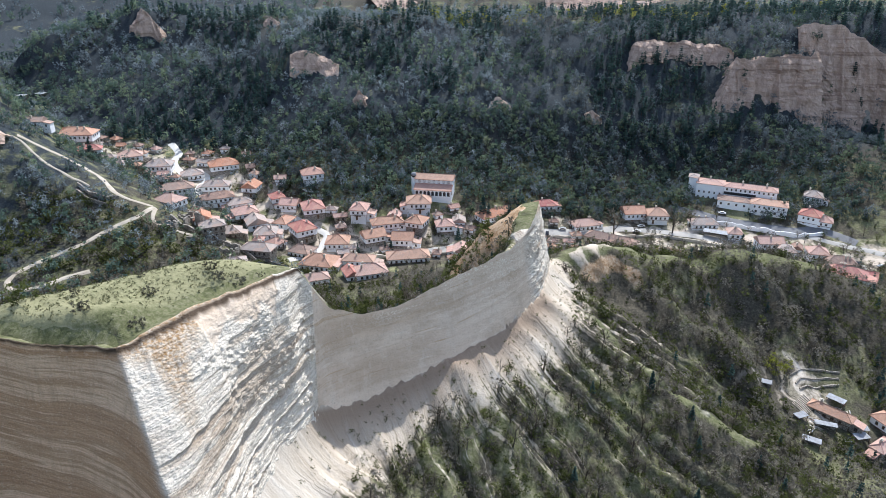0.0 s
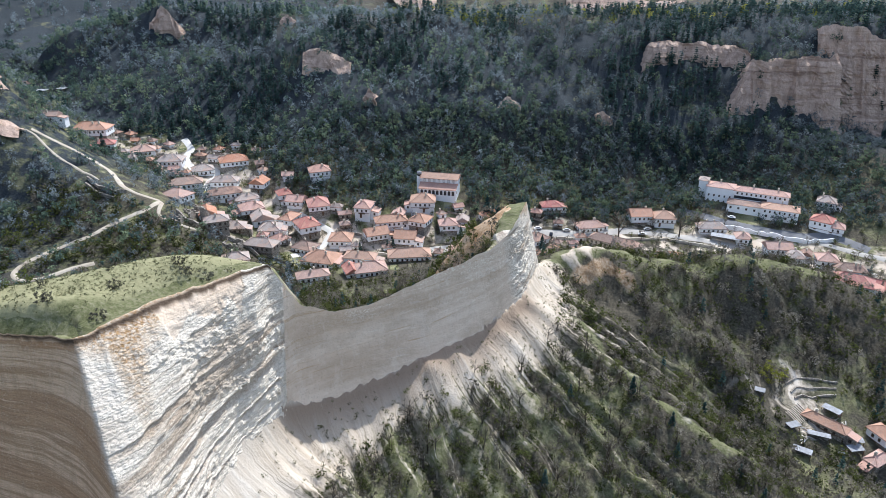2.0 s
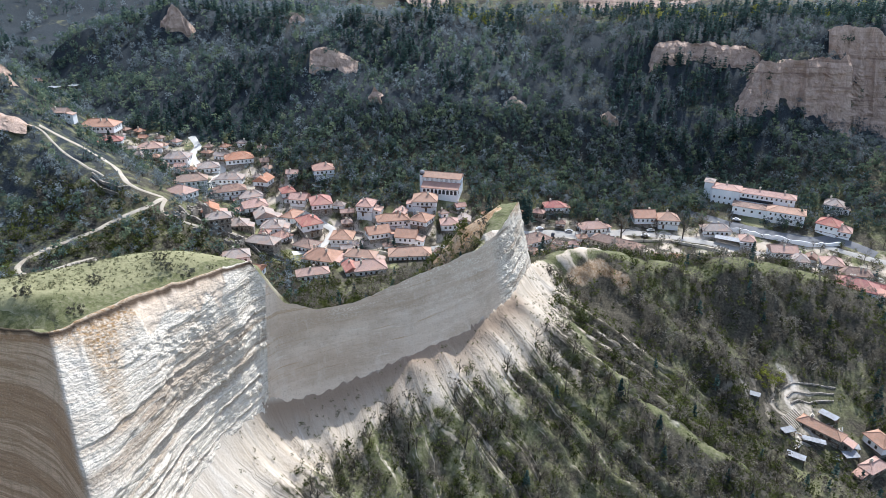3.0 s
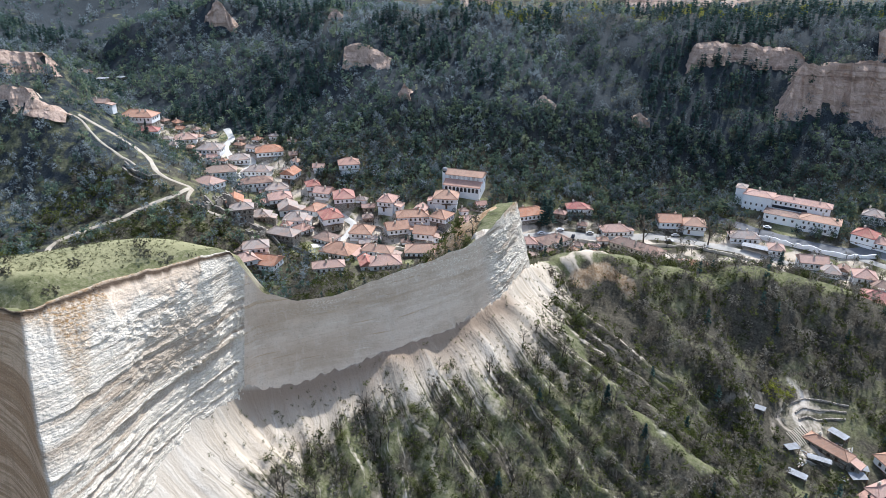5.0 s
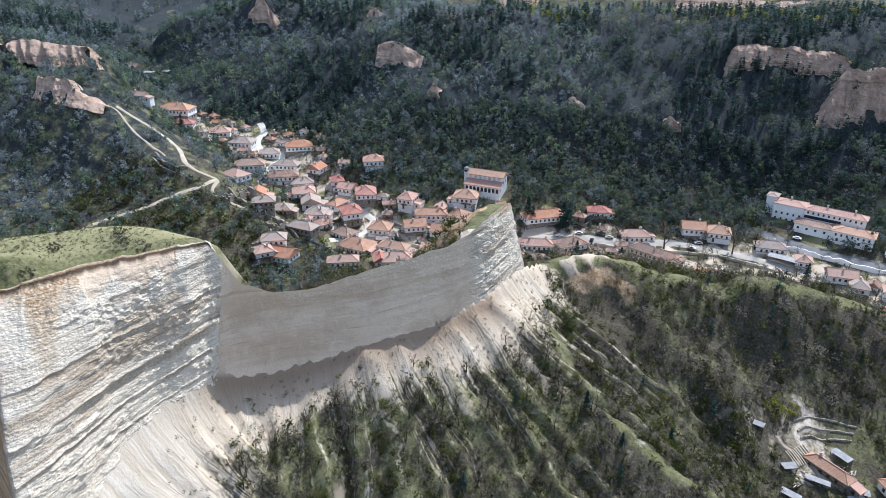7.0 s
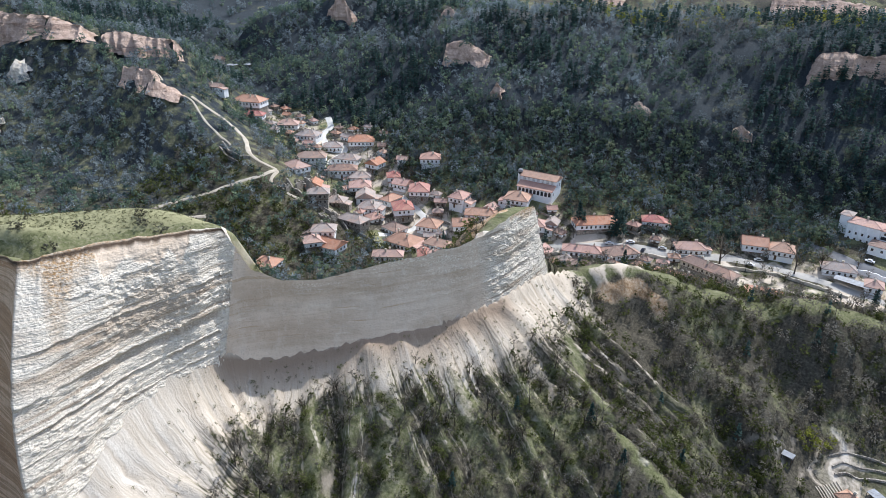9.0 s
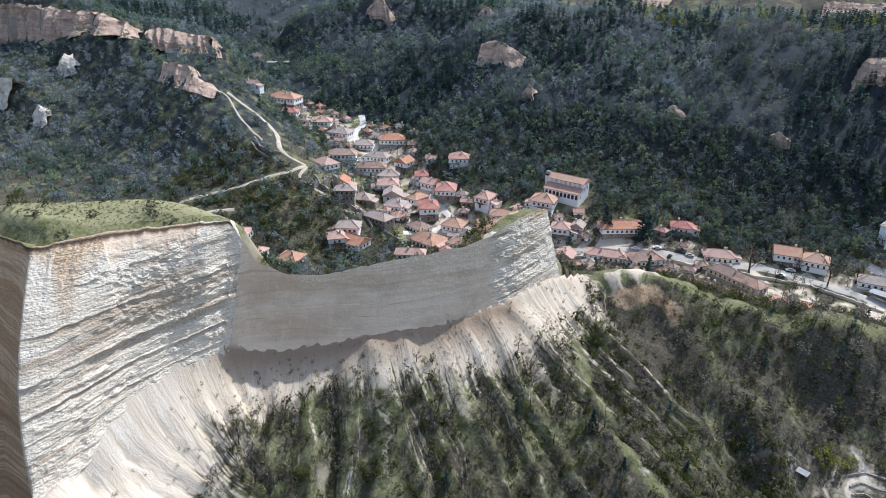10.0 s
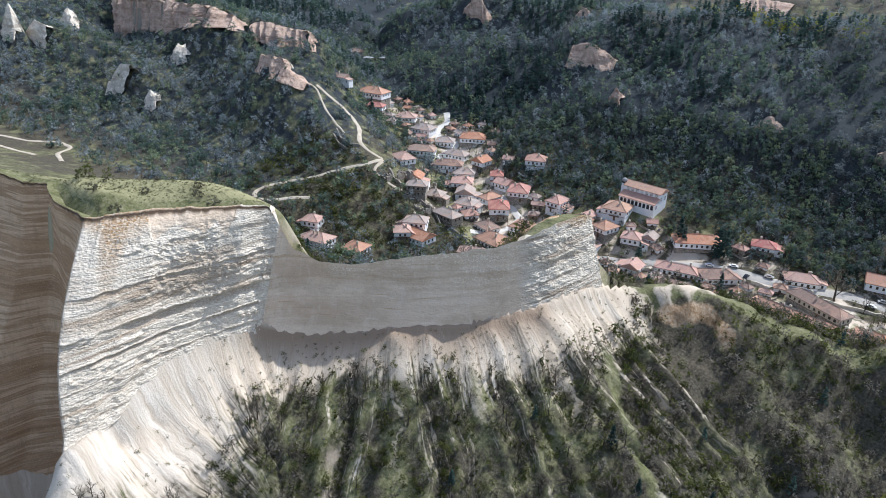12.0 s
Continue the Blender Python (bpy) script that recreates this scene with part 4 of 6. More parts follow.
road("path_4", [(-142, 304), (-139, 291), (-131, 291), (-123, 291), (-108, 300), (-99, 299)], 1.8, TRACK, "stony lane beside the ruins")
road("road_1", [(-178, 420), (-168, 408), (-169, 396), (-157, 381), (-150, 388), (-143, 383), (-144, 361), (-128, 352), (-118, 345)], 4.5, CONCRETE, "pale concrete village street")
road("road_2", [(-84, 342), (-69, 332), (-62, 327), (-64, 316), (-70, 306), (-78, 300)], 3.6, CONCRETE, "pale lane between white houses")
road("road_3", [(-20, 309), (5, 316), (27, 325), (49, 333), (64, 333), (81, 337), (99, 342), (116, 341), (140, 336), (165, 326), (190, 312), (215, 300)], 5.6, ROADWAY, "wide dusty main street of the village")
road("road_4", [(135, 364), (143, 362), (156, 354), (174, 344), (193, 336), (207, 337), (222, 322)], 6.0, ASPHALT, "grey asphalt forecourt road below the winery")
road("road_5", [(200, 331), (216, 320), (231, 310), (270, 290)], 4.0, ROADWAY, "pale road along the valley floor")
road("path_5", [(-280, 190), (-303, 198), (-310, 211), (-325, 212), (-336, 198), (-355, 191)], 2.6, TRACK, "looping sandy track in the side valley", 8)
road("path_6", [(-300, 186), (-320, 180), (-345, 176), (-380, 180)], 3.2, TRACK, "broad sandy clearing beside the track")

# ---- houses ----
FOOTPRINTS = []
rnd = random.Random(5)


def window_meshes():
    bm = bmesh.new()
    box(bm, -0.62, 0.62, -0.08, 0.06, -0.85, -0.72)
    box(bm, -0.62, 0.62, -0.06, 0.06, 0.72, 0.85)
    for x in (-0.62, -0.06, 0.5):
        box(bm, x, x + 0.12, -0.06, 0.06, -0.72, 0.72)
    frame_mesh = bpy.data.meshes.new("window")
    bm.to_mesh(frame_mesh)
    bm.free()
    frame_mesh.materials.append(WOOD)
    bm = bmesh.new()
    box(bm, -0.52, 0.52, -0.02, 0.03, -0.73, 0.73)
    pane_mesh = bpy.data.meshes.new("pane")
    bm.to_mesh(pane_mesh)
    bm.free()
    pane_mesh.materials.append(GLASS_AND_SHADE)
    return frame_mesh, pane_mesh


WINDOW, PANE = window_meshes()


def chimney_mesh():
    bm = bmesh.new()
    box(bm, -0.4, 0.4, -0.35, 0.35, -1.2, 1.1)
    box(bm, -0.52, 0.52, -0.47, 0.47, 1.1, 1.3)
    box(bm, -0.3, 0.3, -0.25, 0.25, 1.3, 1.6)
    me = bpy.data.meshes.new("chimney")
    bm.to_mesh(me)
    bm.free()
    me.materials.append(CREAM)
    return me


CHIMNEY = chimney_mesh()


def hip_roof(w, d, rise, over, gable=False):
    """A roof slab over a w by d plan with its eaves at z = 0, and its ridge and hip tiles in a second bmesh."""
    bm, caps = bmesh.new(), bmesh.new()
    a, b = w / 2 + over, d / 2 + over
    run = 0.0 if gable else min(b, a * 0.98)
    long_x = a >= b
    if long_x:
        r1, r2 = Vector((-a + run, 0, rise)), Vector((a - run, 0, rise))
    else:
        run = 0.0 if gable else a
        r1, r2 = Vector((0, -b + run, rise)), Vector((0, b - run, rise))
    low = [Vector((-a, -b, 0)), Vector((a, -b, 0)), Vector((a, b, 0)), Vector((-a, b, 0))]
    thick = Vector((0, 0, 0.22))
    top = [bm.verts.new(v) for v in low] + [bm.verts.new(r1), bm.verts.new(r2)]
    bot = [bm.verts.new(v - thick) for v in low]
    if long_x:
        faces = [(0, 1, 5, 4), (2, 3, 4, 5), (1, 2, 5), (3, 0, 4)]
        hips = [(0, 4), (3, 4), (1, 5), (2, 5), (4, 5)]
    else:
        faces = [(1, 2, 5, 4), (3, 0, 4, 5), (0, 1, 4), (2, 3, 5)]
        hips = [(0, 4), (1, 4), (2, 5), (3, 5), (4, 5)]
    for f in faces:
        bm.faces.new([top[i] for i in f])
    for i in range(4):
        j = (i + 1) % 4
        bm.faces.new((top[i], bot[i], bot[j], top[j]))
    bm.faces.new(bot[::-1])
    pts = low + [r1, r2]
    for i, j in hips:
        u = pts[j] - pts[i]
        if u.length < 0.3:
            continue
        rows = []
        across = Vector((-u.y, u.x, 0)).normalized() * 0.16 if Vector((u.x, u.y)).length > 1e-4 else Vector((0.16, 0, 0))
        for p in (pts[i], pts[j]):
            rows.append([caps.verts.new(p + q) for q in (across, -across, Vector((0, 0, 0.2)))])
        for k in range(3):
            caps.faces.new((rows[0][k], rows[0][(k + 1) % 3], rows[1][(k + 1) % 3], rows[1][k]))
    return bm, caps


ROOF_WORDS = {"orange": "orange tiled", "pink": "faded pink tiled", "brown": "weathered brown tiled", "red": "red tiled", "grey": "old grey-brown tiled", "tan": "tan clay-tiled"}
WALL_WORDS = {"white": ("white-walled", "white limewashed"), "stone": ("rubble-stone", "old rubble-stone"), "cream": ("cream-rendered", "cream-rendered")}


def house(x, y, rot, w, d, h, roof, walls):
    """A village house: a stone lower storey, a jettied upper storey with a row of windows, a low hipped roof."""
    w, d, h = w * rnd.uniform(0.78, 0.98), d * rnd.uniform(0.80, 1.0), h * rnd.uniform(0.74, 0.94)
    gabled = w < 13 and rnd.random() < 0.3
    z = float(ground(x, y))
    FOOTPRINTS.append((x, y, 0.5 * max(w, d) + 1.5))
    root = new("house")
    root.matrix_world = pose(x, y, z, 0, 0, rot + rnd.uniform(-13, 13))
    two = h > 4.6
    tagged(root, f"{WALL_WORDS[walls][1 if not two else 0]} {'two-storey ' if two else ''}house with a {ROOF_WORDS[roof]} {'gabled' if gabled else 'hipped'} roof", "house", "village houses")
    upper = {"white": WHITE, "stone": STONE, "cream": CREAM}[walls]
    split = h * 0.48 if two else 0.5
    bm = bmesh.new()
    box(bm, -w / 2 + 0.35, w / 2 - 0.35, -d / 2 + 0.35, d / 2 - 0.35, -4.0, split)
    part("lower_wall", bm, STONE if (walls != "white" or rnd.random() < 0.6) else WHITE, root)
    bm = bmesh.new()
    box(bm, -w / 2, w / 2, -d / 2, d / 2, split, h)
    bmesh.ops.bevel(bm, geom=bm.edges[:], offset=0.06, segments=1)
    part("upper_wall", bm, upper, root)
    bm = bmesh.new()
    for sx in (-1, 1):
        box(bm, min(0, sx * 0.12) + sx * (w / 2), max(0, sx * 0.12) + sx * (w / 2), -d / 2 - 0.12, d / 2 + 0.12, h - 0.3, h - 0.02)
    box(bm, -w / 2, w / 2, -d / 2 - 0.12, -d / 2, h - 0.3, h - 0.02)
    box(bm, -w / 2, w / 2, -d / 2 - 0.06, -d / 2, split - 0.1, split + 0.12)
    part("eaves_beam", bm, WOOD, root, "dark timber beams")
    rise = 0.25 * min(w, d) + 0.6
    bm, caps = hip_roof(w, d, rise, 0.55, gabled)
    for v in bm.verts:                                          # old roofs sag a little
        v.co.z += 0.0 if v.co.z < 0.5 else rnd.uniform(-0.22, 0.1)
    for b, name, label in ((bm, "roof", ""), (caps, "ridge_tiles", "")):
        ob = part(name, b, ROOFS[roof], root, label)
        ob.matrix_basis = pose(0, 0, h + 0.2)
    for k in range(1 if w < 14 else 2):
        shared("chimney", CHIMNEY, root, pose(rnd.uniform(-0.3, 0.3) * w, rnd.choice((-1, 1)) * 0.14 * d, h + 0.2 + rise * 0.75, 0, 0, rnd.uniform(-4, 4)))
    if 8 < w < 20 and rnd.random() < 0.55:                      # a lower wing against one end
        sx, ww, wd, wh = rnd.choice((-1, 1)), rnd.uniform(3.0, 4.6), d * rnd.uniform(0.55, 0.8), h * rnd.uniform(0.5, 0.72)
        px, py = sx * (w / 2 + ww / 2 - 0.1), rnd.uniform(-0.15, 0.15) * d
        bm = bmesh.new()
        box(bm, px - ww / 2, px + ww / 2, py - wd / 2, py + wd / 2, -4.0, wh)
        part("wing_wall", bm, upper, root)
        bm = bmesh.new()
        inner_x, outer_x = px - sx * ww / 2, px + sx * (ww / 2 + 0.4)
        vs = [bm.verts.new(v) for v in ((inner_x, py - wd / 2 - 0.4, wh + 1.1), (outer_x, py - wd / 2 - 0.4, wh + 0.1), (outer_x, py + wd / 2 + 0.4, wh + 0.1), (inner_x, py + wd / 2 + 0.4, wh + 1.1))]
        vs += [bm.verts.new(v.co - Vector((0, 0, 0.3))) for v in vs]
        for f in ((0, 1, 2, 3), (7, 6, 5, 4), (0, 4, 5, 1), (1, 5, 6, 2), (2, 6, 7, 3), (3, 7, 4, 0)):
            bm.faces.new([vs[i] for i in f])
        bmesh.ops.recalc_face_normals(bm, faces=bm.faces[:])
        part("wing_roof", bm, ROOFS[rnd.choice((roof, roof, "grey", "pink"))], root)
        win = shared("window", WINDOW, root, pose(px, py - wd / 2, wh - 1.2) @ Matrix.Diagonal((0.8, 1, 0.8, 1)))
        shared("pane", PANE, win)
    if two and walls == "white" and rnd.random() < 0.45:        # a timber balcony along the front
        bw, bx = w * rnd.uniform(0.3, 0.5), rnd.uniform(-0.2, 0.2) * w
        bm = bmesh.new()
        box(bm, bx - bw / 2, bx + bw / 2, -d / 2 - 1.1, -d / 2 - 0.004, split - 0.15, split)
        balcony = part("balcony", bm, WOOD, root, "dark timber balcony")
        bm = bmesh.new()
        box(bm, bx - bw / 2, bx + bw / 2, -d / 2 - 1.1, -d / 2 - 1.02, split + 0.85, split + 0.95)
        for k in range(int(bw / 0.5) + 1):
            box(bm, bx - bw / 2 + 0.5 * k, bx - bw / 2 + 0.5 * k + 0.07, -d / 2 - 1.09, -d / 2 - 1.03, split, split + 0.85)
        part("railing", bm, WOOD, balcony)
    rows_w = [(h - 1.45, 1.0)] + ([(split - 1.45, 0.55)] if two and h > 6 else []) + ([(h - 4.0, 0.9)] if h > 9.5 else [])
    for zz, share in rows_w:
        inset_w = 0.35 if zz < split else 0.0
        for count, base, ang in ((int((w - 1.2) / 2.5), Vector((0, -d / 2 + inset_w, zz)), 0), (int((d - 1.2) / 2.8), Vector((w / 2 - inset_w, 0, zz)), 90), (int((d - 1.2) / 2.8), Vector((-w / 2 + inset_w, 0, zz)), -90)):
            for i in range(count):
                if rnd.random() > share:
                    continue
                off = (i - (count - 1) / 2) * (2.5 if ang == 0 else 2.8)
                place = base + (Vector((off, 0, 0)) if ang == 0 else Vector((0, off, 0)))
                win = shared("window", WINDOW, root, pose(*place, 0, 0, ang) @ Matrix.Diagonal((rnd.choice((0.7, 0.8, 0.9)), 1, 0.78, 1)))
                shared("pane", PANE, win)
    bm = bmesh.new()
    box(bm, -0.55, 0.55, -0.07, 0.07, -0.6, 1.6)
    part("door", bm, WOOD, root, "dark plank door").matrix_basis = pose(rnd.uniform(-0.25, 0.25) * w, -d / 2 + 0.33, 0.4)
    return root


house(-190.9, 388.7, 14, 15, 10.3, 4.3, "pink", "white")
house(-171.4, 382.9, 12, 18, 10.3, 4.3, "grey", "white")
house(-151.5, 380.6, 15, 15, 9.2, 3.6, "grey", "white")
house(-135.5, 390.8, 20, 18, 12.6, 4.3, "orange", "white")
house(-150.5, 352.6, 26, 21, 10.3, 5.1, "brown", "white")
house(-133.3, 368.1, 8, 16, 9.2, 4.3, "grey", "white")
house(-127.6, 350.4, 13, 19, 10.3, 5.8, "brown", "white")
house(-143.0, 324.2, -18, 17, 11.5, 4.3, "pink", "white")
house(-111.6, 363.9, 5, 11, 10.3, 5.8, "orange", "white")
house(-115.5, 350.4, 23, 14, 9.2, 5.1, "grey", "white")
house(-109.2, 338.5, 28, 13, 12.6, 5.8, "pink", "white")
house(-100.9, 329.5, 24, 13, 12.6, 5.8, "grey", "white")
house(-93.6, 320.0, 6, 13, 11.5, 5.1, "grey", "white")
house(-121.3, 307.9, 10, 9, 9.2, 5.8, "orange", "white")
house(-113.6, 299.2, 14, 13, 9.2, 6.5, "grey", "stone")
house(-108.1, 308.9, 3, 11, 10.3, 3.6, "grey", "stone")
house(-91.7, 297.7, -3, 17, 10.3, 4.3, "grey", "stone")
house(-95.3, 355.8, 18, 9, 9.2, 3.6, "red", "white")
house(-86.7, 350.3, -1, 11, 10.3, 3.6, "pink", "white")
house(-72.6, 343.1, 24, 14, 13.8, 6.5, "red", "white")
house(-86.9, 334.5, -13, 8, 11.5, 5.1, "orange", "white")
house(-75.1, 324.8, 33, 14, 13.8, 7.9, "red", "white")
house(-45.5, 337.6, -4, 11, 11.5, 6.5, "pink", "white")
house(-86.9, 313.0, -26, 10, 8, 3, "pink", "white")
house(-72.5, 308.7, -12, 12, 9.2, 3, "brown", "white")
house(-55.3, 317.3, -12, 12, 11.5, 4.3, "tan", "white")
house(-61.9, 297.4, -1, 20, 14.9, 3.6, "tan", "white")
house(-42.4, 299.9, 7, 19, 9.2, 3.6, "tan", "white")
house(-35.0, 283.9, 19, 18, 10.3, 3.6, "pink", "white")
house(-44.2, 283.2, 21, 7, 10.3, 3.6, "red", "white")
house(-61.7, 277.8, 14, 18, 8, 3, "pink", "white")
house(-30.2, 330.1, 10, 19, 9.2, 4.3, "tan", "white")
house(-37.1, 320.7, 14, 13, 10.3, 4.3, "tan", "white")
house(-21.1, 318.4, -11, 13, 11.5, 4.3, "tan", "white")
house(-14.0, 329.8, -16, 10, 11.5, 5.8, "tan", "white")
house(-13.5, 343.6, 10, 14, 12.6, 7.2, "tan", "white")
house(-26.6, 335.9, -6, 8, 8, 3.6, "pink", "white")
house(-17.8, 303.2, 17, 23, 10.3, 3, "tan", "white")
house(0.9, 329.4, 9, 10, 9.2, 4.3, "pink", "white")
house(8.7, 334.2, 7, 8, 8, 3, "grey", "white")
house(-77.1, 370.8, 12, 15, 11.5, 4.3, "pink", "white")
house(30.1, 341.6, 18, 24, 10.3, 4.3, "orange", "white")
house(58.6, 353.5, 3, 11, 8, 3, "red", "white")
house(79.0, 339.8, 3, 15, 9.2, 3.6, "pink", "white")
house(109.3, 353.7, 6, 14, 11.5, 5.1, "orange", "white")
house(122.4, 351.7, 3, 14, 11.5, 5.1, "tan", "white")
house(28.1, 318.6, 13, 24, 9.2, 3, "pink", "white")
house(45.8, 322.5, 35, 17, 12.6, 3.6, "brown", "white")
house(31.0, 297.1, 12, 14, 9.2, 3, "brown", "white")
house(9.8, 308.8, 6, 10, 9.2, 3.6, "pink", "white")
house(147.4, 345.3, -9, 18, 9.2, 3, "grey", "white")
house(161.1, 335.0, -22, 9, 9.2, 3.6, "pink", "white")
house(206.3, 343.9, -25, 11, 11.5, 5.1, "red", "white")
house(212.1, 339.7, -17, 9, 9.2, 3.6, "pink", "white")
house(216.4, 362.5, -19, 11, 10.3, 3.6, "grey", "white")
house(174.8, 322.5, -8, 16, 10.3, 5.1, "pink", "white")
house(180.6, 314.9, -18, 9, 9.2, 3.6, "grey", "white")
house(187.8, 318.1, -20, 6, 6.9, 3, "brown", "white")
house(193.8, 309.4, -4, 11, 10.3, 5.1, "pink", "white")
house(201.2, 301.1, -12, 16, 9.2, 3.6, "brown", "white")
house(179.6, 262.9, -22, 18, 11.5, 3, "red", "white")
house(194.9, 274.2, -24, 13, 10.3, 3, "red", "white")
house(-136.6, 240.5, 8, 11, 9.2, 4.3, "pink", "white")
house(-124.6, 231.8, 5, 16, 11.5, 3.6, "pink", "white")
house(-107.0, 240.4, 6, 12, 10.3, 3.6, "orange", "white")
house(-98.3, 266.3, 38, 10, 10.3, 5.1, "pink", "white")
house(-89.6, 270.8, 1, 12, 12.6, 4.3, "orange", "white")
house(-225.2, 359.7, -2, 9, 6.9, 3, "grey", "white")
house(-97.9, 277.6, 10, 13, 10, 5, "grey", "white")
house(81, 302, -9, 38, 8, 4, "tan", "cream")
house(89, 319, -24, 28, 9, 6, "brown", "cream")
house(111, 297, -5, 15, 11, 6, "orange", "white")
house(128, 302, 0, 14, 9, 5, "pink", "white")
house(-219, 386, 10, 22, 14, 8.5, "orange", "white")
house(-206, 372, 8, 15, 8, 5.5, "red", "white")


def church(x, y, rot):
    """A white basilica with a tiled nave roof, an arcaded aisle and a bell tower."""
    z = float(ground(x, y))
    FOOTPRINTS.append((x, y, 15))
    root = new("church")
    root.matrix_world = pose(x, y, z, 0, 0, rot)
    tagged(root, "white basilica church with arcade, tan tiled roofs and bell tower", "church")
    bm = bmesh.new()
    box(bm, -10.5, 10.5, -3.5, 4.5, -5, 9.2)
    for sx in (-10.5, 10.5):
        a = [bm.verts.new((sx, yy, zz)) for yy, zz in ((-3.5, 9.2), (4.5, 9.2), (0.5, 11.4))]
        bm.faces.new(a)
    part("nave_wall", bm, WHITE, root)
    bm = bmesh.new()
    box(bm, -10.5, 10.5, -8.0, -3.5, -6, 4.6)
    part("aisle_wall", bm, WHITE, root)
    bm, caps = hip_roof(21, 8, 2.2, 0.6, True)
    part("nave_roof", bm, ROOFS["tan"], root).matrix_basis = pose(0, 0.5, 9.3)
    part("ridge_tiles", caps, ROOFS["tan"], root).matrix_basis = pose(0, 0.5, 9.3)
    bm = bmesh.new()
    vs = [bm.verts.new(v) for v in ((-10.9, -8.7, 4.6), (10.9, -8.7, 4.6), (10.9, -3.5, 6.9), (-10.9, -3.5, 6.9))]
    vs += [bm.verts.new(v.co - Vector((0, 0, 0.25))) for v in vs]
    for f in ((0, 1, 2, 3), (7, 6, 5, 4), (0, 4, 5, 1), (1, 5, 6, 2), (2, 6, 7, 3), (3, 7, 4, 0)):
        bm.faces.new([vs[i] for i in f])
    part("aisle_roof", bm, ROOFS["pink"], root)
    for i in range(9):
        bm = bmesh.new()
        ring = [(-0.75, 1.2)] + [(-0.75 * math.cos(k * math.pi / 8), 3.0 + 0.75 * math.sin(k * math.pi / 8)) for k in range(9)] + [(0.75, 1.2)]
        back_v = [bm.verts.new((px, -7.9, pz)) for px, pz in ring]
        front_v = [bm.verts.new((px, -8.06, pz)) for px, pz in ring]
        bm.faces.new(front_v)
        for k in range(len(ring)):
            j = (k + 1) % len(ring)
            bm.faces.new((front_v[k], front_v[j], back_v[j], back_v[k]))
        # Solid dark panel on the wall paints the shade in each arch.
        part("arch", bm, GLASS_AND_SHADE, root, "dark arched panel painting an opening's shade").matrix_basis = pose(-9 + 2.25 * i, 0, 0)
    for i in range(7):
        shared("window", WINDOW, root, pose(-8.4 + 2.8 * i, -3.5, 8.0))
    for yy, zz in ((-1.6, 6.0), (2.4, 6.0), (0.5, 9.2), (-6, 2.6)):
        shared("window", WINDOW, root, pose(10.5, yy, zz, 0, 0, 90))
    bm = bmesh.new()
    bmesh.ops.create_cone(bm, cap_ends=True, segments=8, radius1=1.6, radius2=1.5, depth=14, matrix=Matrix.Translation((-12.0, -1.5, 2.6)))
    tower = part("bell_tower", bm, WHITE, root)
    bm = bmesh.new()
    bmesh.ops.create_cone(bm, cap_ends=True, segments=8, radius1=1.25, radius2=1.25, depth=1.8, matrix=Matrix.Translation((-12.0, -1.5, 10.4)))
    # Solid dark drum paints the shade inside the belfry.
    part("belfry", bm, GLASS_AND_SHADE, tower, "dark drum painting the shade of an open belfry")
    bm = bmesh.new()
    bmesh.ops.create_uvsphere(bm, u_segments=12, v_segments=8, radius=1.5, matrix=Matrix.Translation((-12.0, -1.5, 11.3)) @ Matrix.Diagonal((1, 1, 0.8, 1)))
    part("dome", bm, TIN, tower, "grey metal dome")
    return root


church(-4.5, 358, -10)


